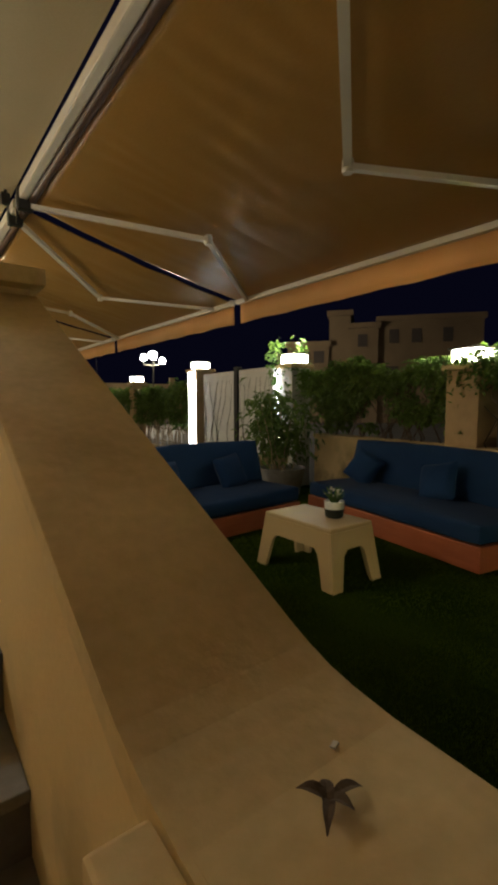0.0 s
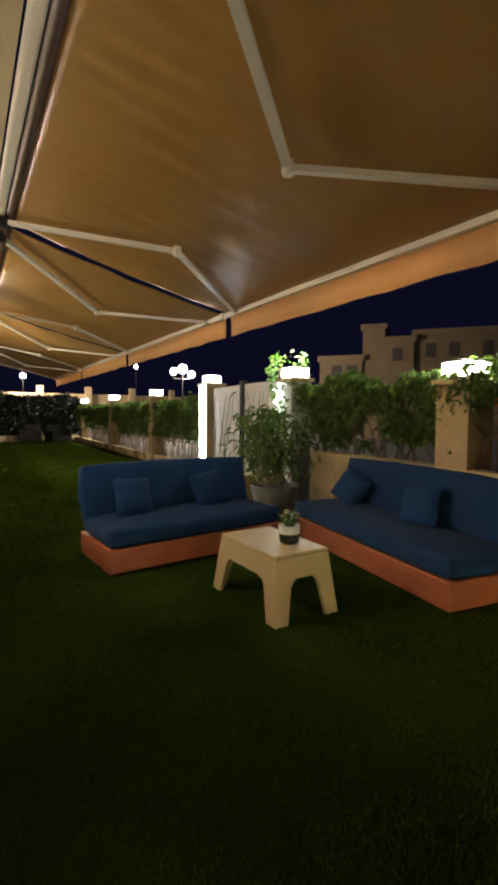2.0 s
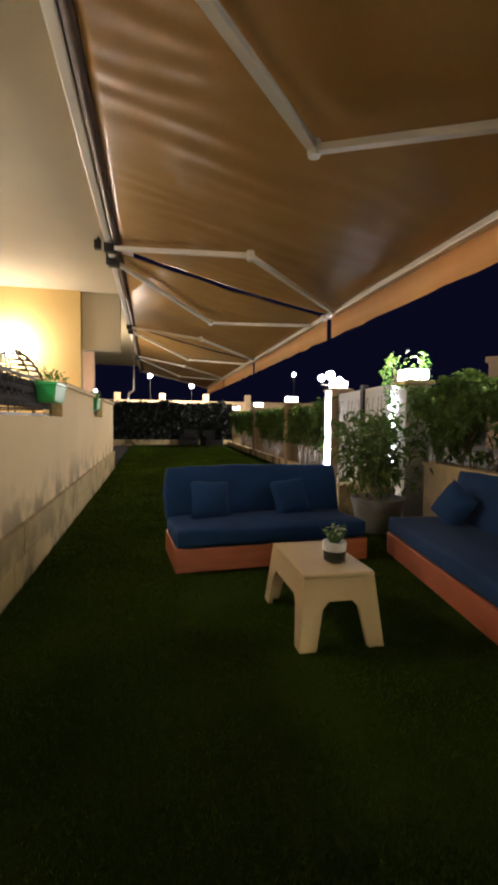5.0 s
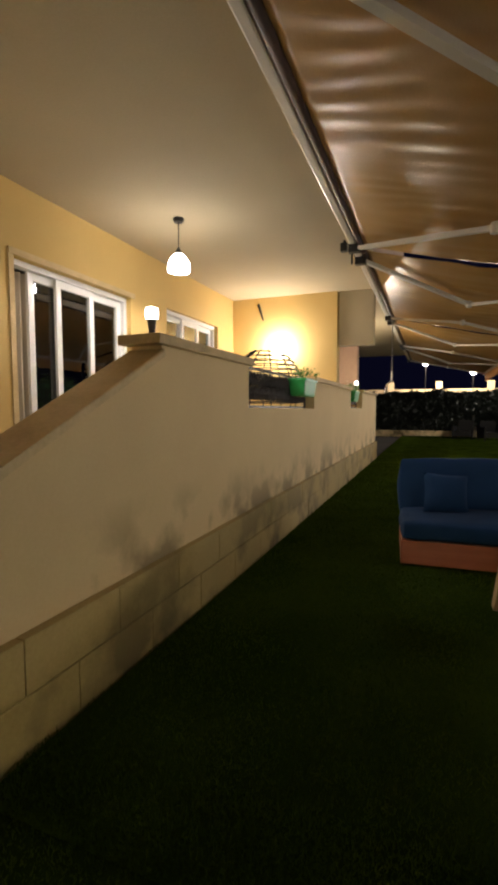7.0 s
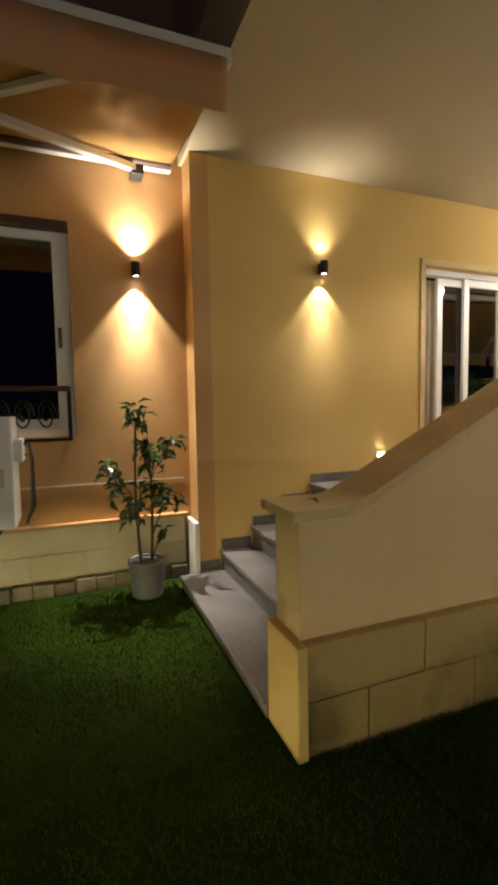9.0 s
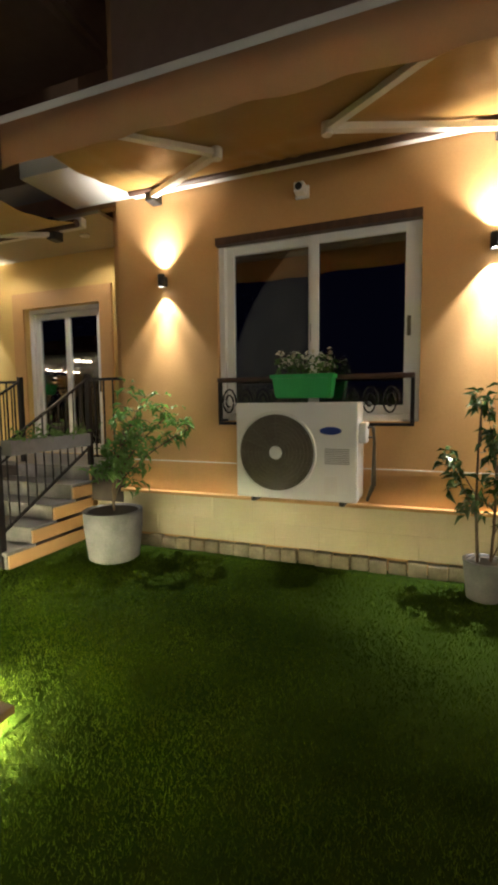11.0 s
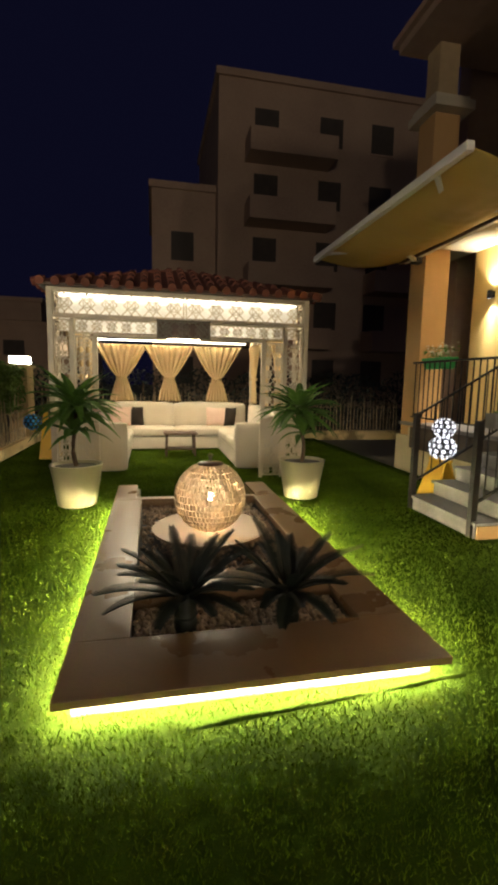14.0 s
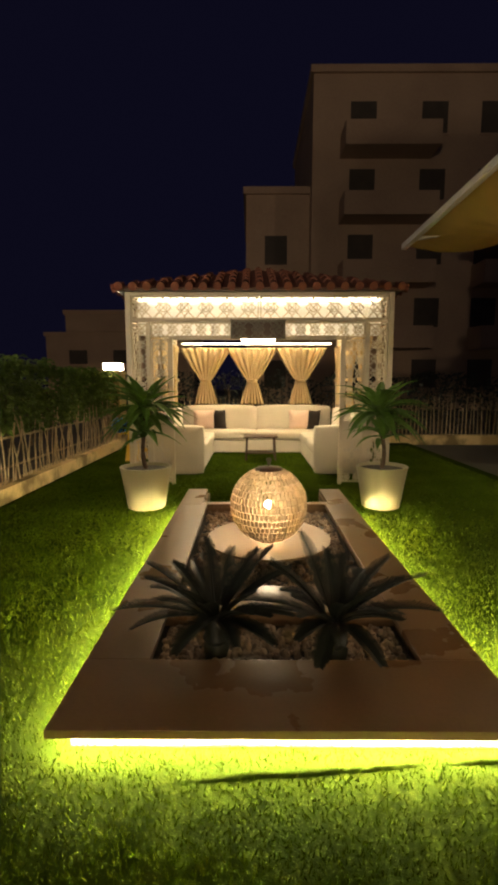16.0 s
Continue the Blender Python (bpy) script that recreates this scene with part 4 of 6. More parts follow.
part("spec_label", boxes((0.001, 0.003, 0.74, 0.84, 0.06, 0.20)), "white", ac, "small white data label")
for k, zz in enumerate((0.58, 0.50)):
    part("pipe", tube(bmesh.new(), [(-0.12 - 0.04 * k, 1.045, zz), (-0.12 - 0.04 * k, 1.09, zz), (-0.13 - 0.04 * k, 1.10, zz - 0.12), (-0.20, 1.08 + 0.02 * k, 0.12), (-0.30, 1.03, -0.03)], 0.014 - 0.004 * k, 8), "grille", ac, "grey insulated pipe", smooth=True)
part("cable", tube(bmesh.new(), [(-0.36, 0.30, 0.02), (-0.30, 0.45, -0.06), (-0.28, 0.65, -0.05), (-0.34, 0.80, -0.02)], 0.008, 6), "black", ac, "hanging black cable", smooth=True)
for k in range(9):
    part("vent_slot", boxes((0.001, 0.004, 0.74, 0.93, 0.30 + 0.014 * k, 0.305 + 0.014 * k)), "grille", ac)
for yy in (0.12, 0.85):
    part("wall_bracket", boxes((-0.445, -0.02, yy, yy + 0.04, -0.035, -0.001), (-0.445, -0.41, yy, yy + 0.04, -0.25, -0.036)), "black", ac, "black steel bracket")

rail = thing("window_rail", pose(-1.65, -2.50, 1.22), "low black iron rail with a wooden top below the window", "railing")
part("top_rail", boxes((0.10, 0.17, 0, 1.68, 0.40, 0.44), bevel=0.008), "darkwood", rail, "dark wooden top rail")
part("bottom_rail", boxes((0.12, 0.15, 0, 1.68, 0.02, 0.045)), "iron", rail)
for yy in (0.0, 1.65):
    part("side_bar", boxes((0.0, 0.15, yy, yy + 0.03, 0.046, 0.07), (0.12, 0.15, yy, yy + 0.03, 0.072, 0.398)), "iron", rail)
for k in range(6):
    y = 0.1 + k * 0.16 if k < 3 else 1.18 + (k - 3) * 0.16
    bm = bmesh.new()
    tube(bm, [(0.135, y + 0.07 * math.cos(a) * (1 - a / 16), 0.22 + 0.13 * math.sin(a) * (1 - a / 16)) for a in [i * 0.5 for i in range(24)]], 0.008, 6)
    part("scroll", bm, "iron", rail, "scrolled iron ornament")


def flower(rng, th, w, d, z, n, petals, size=0.05):
    pts = [(rng.uniform(-d / 2, d / 2), rng.uniform(-w / 2, w / 2), z + rng.uniform(-0.02, 0.13)) for _ in range(n)]
    vs, fs = leaf_cloud(rng, pts, size)
    raw("foliage", vs, fs, "leaf_lit", th)
    if petals:
        vs, fs = leaf_cloud(rng, [(p[0], p[1], p[2] + 0.045) for p in pts[::2]], size * 0.8, 0.1, 0.9)
        raw("blossoms", vs, fs, petals, th)


def planter(m, w=0.5, d=0.18, h=0.18, petals="petal", label="bright green plastic window box with pale flowers", n=140, seed=3):
    rng = random.Random(seed)
    th = thing("planter_box", m, label, "planter", "green planters")
    bm = bmesh.new()
    box(bm, -d / 2, d / 2, -w / 2, w / 2, 0, h)
    for v in bm.verts:
        if v.co.z < h / 2:
            v.co.x *= 0.8
            v.co.y *= 0.92
    bmesh.ops.bevel(bm, geom=bm.edges[:], offset=0.012, segments=2, affect="EDGES")
    part("box", bm, "green_plastic", th, smooth=True)
    part("rim", boxes((-d / 2 - 0.012, d / 2 + 0.012, -w / 2 - 0.012, w / 2 + 0.012, h - 0.03, h + 0.004), bevel=0.006), "green_plastic", th)
    flower(rng, th, w, d, h + 0.03, n, petals)
    return th


planter(pose(-1.42, -1.68, 1.47), 0.50, 0.2, 0.19, n=190)
planter(pose(-1.86, -6.75, 1.60), 0.55, 0.2, 0.16, "petal", "green plastic window box hung on the entrance rail", 120, 4)
planter(pose(0.60, 5.25, 1.60), 0.62, 0.22, 0.22, "", "green plastic planter with a leafy plant in the parapet opening", 130, 5)
planter(pose(0.56, 9.5, 1.60), 0.6, 0.22, 0.22, "petal", "green plastic planter in the far parapet opening", 90, 6)


def iron_panel(y0, y1, z0, z1, label):
    th = thing("iron_panel", pose(0.48, y0, z0), label, "railing", "iron panels")
    W, H = y1 - y0, z1 - z0
    part("frame", boxes((-0.012, 0.012, 0, W, 0, 0.025), (-0.012, 0.012, 0, W, H - 0.025, H), (-0.012, 0.012, 0, 0.025, 0.026, H - 0.026), (-0.012, 0.012, W - 0.025, W, 0.026, H - 0.026)), "iron", th)
    n = int(W / 0.10)
    for k in range(n):
        y = 0.10 + k * (W - 0.2) / max(n - 1, 1)
        bm = bmesh.new()
        s = 1 if k % 2 else -1
        tube(bm, [(0, y + s * 0.055 * math.cos(a) * (1 - a / 15), H / 2 + (H / 2 - 0.03) * math.sin(a) * (1 - a / 15)) for a in [i * 0.55 for i in range(22)]], 0.013, 6)
        part("scroll", bm, "iron", th)
    return th


iron_panel(3.27, 5.79, 1.445, 1.86, "black scrolled iron panel in the parapet opening")
iron_panel(8.96, 10.59, 1.465, 1.86, "black scrolled iron panel in the far parapet opening")
# wicker pod chair behind the opening
eg = thing("pod_chair", pose(-0.25, 6.2, FLOOR), "dark wicker pod chair on the terrace", "chair")
PR, PC, PH = 0.74, 0.86, 0.76
for k in range(19):
    bm = bmesh.new()
    z = 0.28 + k * 0.07
    r = PR * math.sqrt(max(0.02, 1 - ((z - PC) / PH) ** 2))
    tube(bm, [(r * 0.8 * math.cos(t), r * math.sin(t), z) for t in [radians(-30 + i * 10) for i in range(37)]], 0.011, 6)
    part("wicker_ring", bm, "wicker", eg)
for k in range(12):
    bm = bmesh.new()
    t = radians(k * 30)
    tube(bm, [(PR * 0.8 * math.sqrt(max(0.004, 1 - ((z - PC) / PH) ** 2)) * math.cos(t), PR * math.sqrt(max(0.004, 1 - ((z - PC) / PH) ** 2)) * math.sin(t), z) for z in [PC - PH + 0.02 + i * 0.097 for i in range(16)]], 0.010, 6)
    part("rib", bm, "wicker", eg)
part("foot_ring", tube(bmesh.new(), [(0.3 * math.cos(t), 0.3 * math.sin(t), 0.02) for t in [2 * math.pi * i / 24 for i in range(25)]], 0.02, 6), "iron", eg)
for k in range(4):
    t = radians(45 + 90 * k)
    part("leg", tube(bmesh.new(), [(0.3 * math.cos(t), 0.3 * math.sin(t), 0.02), (0.25 * math.cos(t), 0.32 * math.sin(t), 0.30)], 0.014, 6), "iron", eg)
cbm = bmesh.new()
cushion(cbm, -0.36, 0.36, -0.42, 0.42, 0.32, 0.46)
part("cushion", cbm, "beige_fabric", eg, smooth=True)
hk = thing("wall_ornament", pose(-0.82, 7.5, 3.2), "small dark hanging ornament on the end wall", "ornament")
part("body", tube(bmesh.new(), [(-0.05, -0.03, 0.18), (0.0, -0.05, 0.05), (0.05, -0.04, -0.12)], 0.03, 7, 0.012), "wicker", hk)
part("hook", boxes((-0.06, -0.04, -0.05, -0.001, 0.17, 0.19)), "iron", hk)


# ---------- lounge under the awning ----------
def lounge_sofa(m, w, label, pillows):
    """Local x along the front, y towards the back."""
    th = thing("sofa", m, label, "sofa", "lounge sofas")
    part("base", boxes((0, w, 0, 0.85, 0.015, 0.235), bevel=0.012), "wood_red", th, "red-brown wooden base box")
    cbm = bmesh.new()
    cushion(cbm, 0.015, w - 0.01, 0.0, 0.80, 0.237, 0.415, 0.03, 14)
    part("seat_cushion", cbm, "blue", th, "navy seat mattress", smooth=True)
    cbm = bmesh.new()
    cushion(cbm, 0.0, w, 0, 0.15, 0, 0.57, 0.03, 14, pose(0, 0.64, 0.36, -14), 0.30)
    part("backrest", cbm, "blue", th, "navy padded backrest", smooth=True)
    for px, tilt in pillows:
        cbm = bmesh.new()
        pillow(cbm, 0.42, 0.40, 0.17, pose(px, 0.50, 0.60, -24, tilt, 8))
        part("pillow", cbm, "blue", th, "square navy pillow", smooth=True)
    return th


lounge_sofa(pose(1.965, 3.655, 0, 0, 0, 4.5), 1.96, "navy lounge sofa on a red-brown wooden base", [(0.42, 4), (1.30, -6)])
lounge_sofa(pose(4.25, 4.02, 0, 0, 0, -99.8), 2.41, "long navy lounge sofa by the hedge wall", [(0.45, 25), (1.55, -12)])

tbl = thing("coffee_table", pose(2.66, 2.14, 0), "beige moulded plastic coffee table on the turf", "table")


def splay(bm):
    """Draws the top in and the feet out, as the moulded sides lean."""
    for v in bm.verts:
        k = 1.07 - 0.17 * v.co.z / 0.465
        v.co.x, v.co.y = 0.26 + (v.co.x - 0.26) * k, 0.42 + (v.co.y - 0.42) * k
    return bm


part("tabletop", splay(boxes((-0.004, 0.524, -0.004, 0.844, 0.43, 0.465), bevel=0.015)), "tan_plastic", tbl)


def prism(bm, p, d, nrm, outline, t):
    """A flat plate of thickness t whose outline is given as (along, up)."""
    f = [bm.verts.new(p + d * u + Vector((0, 0, v))) for u, v in outline]
    g = [bm.verts.new(p + d * u + Vector((0, 0, v)) + nrm * t) for u, v in outline]
    bm.faces.new(f)
    bm.faces.new(g[::-1])
    n = len(f)
    for i in range(n):
        bm.faces.new((f[i], g[i], g[(i + 1) % n], f[(i + 1) % n]))


def apron(bm, p, q, h=0.43, leg=0.165, foot=0.095, t=0.03):
    """A side: a band below the top and two legs that taper to their feet."""
    p, q = Vector(p), Vector(q)
    L = (q - p).length
    d = (q - p).normalized()
    nrm = Vector((-d.y, d.x, 0))
    k = h * 0.68
    prism(bm, p, d, nrm, [(0, k), (L, k), (L, h), (0, h)], t)
    prism(bm, p, d, nrm, [(0, 0), (foot, 0), (leg - 0.012, k * 0.85), (leg + 0.03, k), (0, k)], t)
    prism(bm, p, d, nrm, [(L, k), (L - leg - 0.03, k), (L - leg + 0.012, k * 0.85), (L - foot, 0), (L, 0)], t)


for p, q in [((0, 0, 0), (0.52, 0, 0)), ((0.52, 0.031, 0), (0.52, 0.809, 0)), ((0.52, 0.84, 0), (0, 0.84, 0)), ((0, 0.809, 0), (0, 0.031, 0))]:
    bm = bmesh.new()
    apron(bm, p, q, *((0.43, 0.15, 0.10) if p[1] in (0, 0.84) else (0.43, 0.13, 0.075)))
    splay(bm)
    bmesh.ops.bevel(bm, geom=[e for e in bm.edges if e.is_manifold and e.calc_face_angle(0) > 0.5], offset=0.006, segments=2, affect="EDGES")
    part("side_panel", bm, "tan_plastic", tbl, "side with two tapering legs")
pp = thing("potted_plant", pose(2.98, 2.42, 0.467), "small pale succulent in a green and white pot", "potted plant")
part("pot", lathe(bmesh.new(), [(0.055, 0), (0.072, 0.01), (0.078, 0.075)], 28), "leaf_dark", pp, "dark green lower pot", smooth=True)
part("pot_band", lathe(bmesh.new(), [(0.079, 0.076), (0.082, 0.135), (0.07, 0.136), (0.066, 0.12)], 28), "pvc", pp, "white upper band", smooth=True)
rng = random.Random(11)
bm = bmesh.new()
for k in range(46):
    a = rng.uniform(0, 6.28)
    blade_leaf(bm, (0.03 * math.cos(a), 0.03 * math.sin(a), 0.12), (math.cos(a) * 0.6, math.sin(a) * 0.6, rng.uniform(0.7, 1.6)), rng.uniform(0.08, 0.15), 0.022, 0.5, 3)
part("leaves", bm, "leaf_lit", pp)
vs, fs = leaf_cloud(rng, [(rng.uniform(-0.07, 0.07), rng.uniform(-0.07, 0.07), rng.uniform(0.18, 0.25)) for _ in range(30)], 0.03)
raw("blossoms", vs, fs, "petal", pp)


# ---------- hedge side: low wall, pillars with lanterns, climbing hedge ----------
def along(y):
    return fence_x(y)


bm = bmesh.new()
y = -0.4
while y < 4.9:
    ye = min(y + 0.9, 4.9)
    a, b = along(y) + 0.12, along(ye) + 0.12
    bar(bm, (a, y, 0.42), (b, ye - 0.004, 0.42), 0.2, 0.9)
    y = ye
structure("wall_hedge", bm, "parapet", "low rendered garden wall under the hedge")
bm = bmesh.new()
y = -0.4
while y < 4.9:
    ye = min(y + 0.9, 4.9)
    bar(bm, (along(y) + 0.12, y, 0.895), (along(ye) + 0.12, ye - 0.006, 0.895), 0.26, 0.045)
    y = ye
structure("trim_hedge_coping", bm, "cap", "stone coping on the low garden wall", "coping")


def lantern_pillar(y, top, mat="villa", w=0.38, lantern=True, label="tan square garden pillar"):
    x = along(y) + 0.2
    th = thing("garden_pillar", pose(x, y, 0, 0, 0, -5), label, "pillar", "garden pillars")
    part("shaft", boxes((-w / 2, w / 2, -w / 2, w / 2, -0.05, top - 0.06), bevel=0.01), mat, th)
    part("cap", boxes((-w / 2 - 0.04, w / 2 + 0.04, -w / 2 - 0.04, w / 2 + 0.04, top - 0.058, top), bevel=0.01), "cap", th, "stone cap")
    if lantern:
        ln = thing("pillar_lantern", pose(x, y, top + 0.002, 0, 0, -5), "glowing square lantern on a garden pillar", "lantern", "pillar lanterns")
        part("base", boxes((-0.17, 0.17, -0.17, 0.17, 0, 0.02)), "black", ln)
        part("glass", boxes((-0.16, 0.16, -0.16, 0.16, 0.022, 0.16), bevel=0.015), "lamp_box", ln, "bright frosted glass")
        part("roof", boxes((-0.19, 0.19, -0.19, 0.19, 0.162, 0.18), bevel=0.005), "black", ln)


lantern_pillar(2.45, 1.80)
lantern_pillar(5.65, 2.02, "gate")
lantern_pillar(9.3, 2.16, "villa", 0.45, True, "pillar wrapped in strings of white fairy lights")
for y in (13.2, 18.2, 24.0):
    lantern_pillar(y, 2.0)
lantern_pillar(-4.0, 1.75)
lantern_pillar(-10.9, 1.62)

fy = thing("fairy_lights", pose(along(9.3) + 0.2 - 0.235, 9.3, 0.15, 0, 0, -5), "vertical strings of white fairy lights on a pillar", "string lights")
for k in range(4):
    bm = bmesh.new()
    for i in range(46):
        c = Vector((-0.01 + random.uniform(-0.008, 0.008), -0.17 + k * 0.105 + random.uniform(-0.012, 0.012), 0.05 + i * 0.043))
        box(bm, c.x - 0.008, c.x + 0.008, c.y - 0.011, c.y + 0.011, c.z - 0.011, c.z + 0.011)
    tagged(part("light_string", bm, "fairy", fy), "", "", "", "stuff")
fz = thing("fairy_lights", pose(along(5.65) - 0.02, 5.84, 0.2), "fairy light string climbing with the vine", "string lights")
bm = bmesh.new()
for i in range(60):
    c = Vector((0.03 * math.sin(i), 0.03 * math.cos(i * 1.7), 0.03 * i))
    box(bm, c.x - 0.008, c.x + 0.008, c.y - 0.009, c.y + 0.009, c.z - 0.009, c.z + 0.009)
tagged(part("light_string", bm, "fairy", fz), "", "", "", "stuff")

gt = thing("garden_gate", pose(0, 0, 0), "white gate panels with a dark branch pattern", "gate")
rng = random.Random(21)
for a, b in ((6.15, 7.35), (7.50, 8.95)):
    xa, xb = along(a) + 0.12, along(b) + 0.12
    bm = bmesh.new()
    bar(bm, (xa, a, 1.05), (xb, b, 1.05), 0.03, 1.95)
    pn = part("gate_panel", bm, "gate", gt)
    bm = bmesh.new()
    for k in range(9):
        p = Vector((0, rng.uniform(a + 0.1, b - 0.1), 0.1))
        pts = []
        for s in range(9):
            p.x = along(p.y) + 0.12 - 0.022
            pts.append(p.copy())
            p.z += 0.22
            p.y = min(max(p.y + rng.uniform(-0.12, 0.12), a + 0.03), b - 0.03)
        tube(bm, pts, 0.008, 5, 0.003)
    part("branch_pattern", bm, "iron", pn, "thin dark branch ornament")
part("gate_post", boxes((along(7.42) + 0.06, along(7.42) + 0.18, 7.37, 7.48, 0, 2.1)), "iron", gt, "black gate post")


def hedge(y0, y1, z0, z1, n, label, seed, depth=0.45, off=0.15, size=0.085, name="hedge", stems=0, foot=-0.16):
    rng = random.Random(seed)
    th = thing(name, pose(0, 0, 0), label, "hedge", kind="")
    pts = []
    while len(pts) < n:
        y = rng.uniform(y0, y1)
        z = rng.uniform(z0, z1 + 0.25)
        top = z1 + 0.22 * noise.noise(Vector((y * 1.3, seed, 0))) + 0.1 * noise.noise(Vector((y * 5, seed, 2)))
        if z > top:
            continue
        if noise.noise(Vector((y * 2.1, z * 2.6, seed))) < foot - (0.46 + foot) * (z - z0) / (z1 - z0):
            continue
        d = depth / 2 * (0.6 + 0.5 * noise.noise(Vector((y * 1.7, z * 1.9, seed + 5))))
        x = along(y) + off + rng.choice((-1, 1)) * d * rng.uniform(0.3, 1.0)
        pts.append((x, y, z))
    vs, fs = leaf_cloud(rng, pts, size)
    tagged(raw("leaves", vs, fs, "leaf", th), "", "", "", "stuff")
    bm = bmesh.new()
    for k in range(stems or int((y1 - y0) * 3)):
        y = rng.uniform(y0, y1)
        x = along(y) + off
        tube(bm, [(x + rng.uniform(-0.06, 0.06), y + rng.uniform(-0.1, 0.1) * s, z0 - 0.25 + (z1 - z0) * s / 4) for s in range(5)], 0.012, 5, 0.004)
    tagged(part("stem_thicket", bm, "bark", th), "", "", "", "stuff")
    return th


hedge(-0.4, 5.3, 0.98, 1.92, 13500, "leafy climbing hedge above the low wall", 31, 0.5, 0.15, 0.085, stems=60, foot=0.22)
hedge(9.6, 25.5, 0.8, 1.8, 15000, "long clipped hedge along the lawn", 32, 0.55, 0.2, 0.14, foot=0.12)
hedge(-11.3, -1.0, 0.75, 1.62, 15000, "dense hedge above the cane fence", 33, 0.6, 0.25, 0.09)
# climbing vine on the gate pillar
rng = random.Random(41)
vn = thing("climbing_vine", pose(along(5.65) + 0.15, 5.75, 0), "climbing vine on the gate pillar", "vine")
pts = []
for k in range(900):
    z = rng.uniform(0.5, 2.45)
    a = rng.uniform(0, 6.28)
    r = (0.22 + 0.16 * noise.noise(Vector((a, z * 2, 3)))) * (1.25 if z > 1.7 else 0.9)
    pts.append((r * math.cos(a), r * math.sin(a) * 1.2, z))
vs, fs = leaf_cloud(rng, pts, 0.085)
raw("leaves", vs, fs, "leaf_lit", vn)
bm = bmesh.new()
for k in range(5):
    tube(bm, [(0.2 * math.cos(k + s * 0.7), 0.2 * math.sin(k + s * 0.7), 0.28 * s) for s in range(9)], 0.012, 5, 0.006)
part("stem_thicket", bm, "bark", vn)
rng = random.Random(43)
bl = thing("bougainvillea", pose(along(1.9) - 0.12, 1.75, 0.9), "orange blossom sprig on the hedge", "flower")
vs, fs = leaf_cloud(rng, [(rng.uniform(-0.08, 0.06), rng.uniform(-0.16, 0.16), rng.uniform(0.45, 0.72)) for _ in range(45)], 0.06, 0.1, 0.9)
raw("blossoms", vs, fs, "red_petal", bl)
bm = bmesh.new()
tube(bm, [(0.05, 0, 0), (0, 0.02, 0.3), (-0.02, -0.03, 0.65)], 0.008, 5)
part("stem", bm, "bark", bl)

# planter in the corner with canes
cp = thing("corner_planter", pose(4.62, 4.95, 0), "grey concrete planter with tall leafy canes", "planter")
part("bowl", lathe(bmesh.new(), [(0.20, 0), (0.26, 0.05), (0.33, 0.38), (0.35, 0.45), (0.31, 0.45), (0.29, 0.41), (0.02, 0.39)], 30), "concrete", cp, smooth=True)
rng = random.Random(51)
pts = []
for k in range(12):
    bm = bmesh.new()
    a, r = rng.uniform(0, 6.28), rng.uniform(0.03, 0.22)
    p = Vector((r * math.cos(a), r * math.sin(a), 0.38))
    line = [p.copy()]
    for s in range(6):
        p = p + Vector((0.055 * math.cos(a) + rng.uniform(-0.03, 0.03), 0.055 * math.sin(a) + rng.uniform(-0.03, 0.03), rng.uniform(0.14, 0.2)))
        line.append(p.copy())
    tube(bm, line, 0.011, 6, 0.005)
    part("cane", bm, "bamboo", cp)
    for q in line[2:]:
        for j in range(22):
            pts.append((q.x + rng.gauss(0, 0.12), q.y + rng.gauss(0, 0.12), q.z + rng.gauss(0, 0.09)))
vs, fs = leaf_cloud(rng, pts, 0.13, 0.35, 0.32)
raw("leaves", vs, fs, "leaf", cp)
structure("wall_corner_step", boxes((4.25, 5.1, 5.35, 5.65, -0.04, 0.55), bevel=0.01), "parapet", "low pale wall end behind the sofa", "wall")


def cane_fence(y0, y1, label, seed, kz=0.16, top=0.85):
    rng = random.Random(seed)
    th = thing("cane_fence", pose(0, 0, 0), label, "fence")
    for z in (0.35, 0.7):
        bm = bmesh.new()
        y = y0
        while y < y1:
            ye = min(y + 2, y1)
            tube(bm, [(along(y) + 0.14, y, z), (along(ye) + 0.14, ye, z)], 0.014, 6)
            y = ye
        part("rail", bm, "bamboo", th)
    n = int((y1 - y0) / 0.085)
    for k in range(n):
        y = y0 + k * 0.085 + rng.uniform(-0.03, 0.03)
        bm = bmesh.new()
        x = along(y) + 0.11
        h = top + rng.uniform(-0.14, 0.2)
        tube(bm, [(x, y, kz - 0.03), (x + rng.uniform(-0.02, 0.02), y + rng.uniform(-0.05, 0.05), h * 0.55), (x + rng.uniform(-0.03, 0.03), y + rng.uniform(-0.2, 0.2), h)], 0.014, 5, 0.008)
        part("cane", bm, "bamboo", th)


def kerb_line(name, y0, y1, h, label):
    bm = bmesh.new()
    y = y0
    while y < y1 - 0.01:
        ye = min(y + 1.0, y1)
        bar(bm, (along(y) + 0.1, y, h / 2 - 0.03), (along(ye) + 0.1, ye - 0.008, h / 2 - 0.03), 0.22, h + 0.06)
        y = ye
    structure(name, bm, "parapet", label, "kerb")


kerb_line("kerb_side", -11.3, -0.5, 0.17, "pale concrete kerb along the lawn")
kerb_line("kerb_far", 9.6, 25.8, 0.22, "pale concrete kerb along the far lawn")
cane_fence(-11.2, -1.2, "rustic fence of uneven upright canes", 61)
cane_fence(9.7, 22.0, "rustic cane fence under the far hedge", 62, 0.2, 0.95)
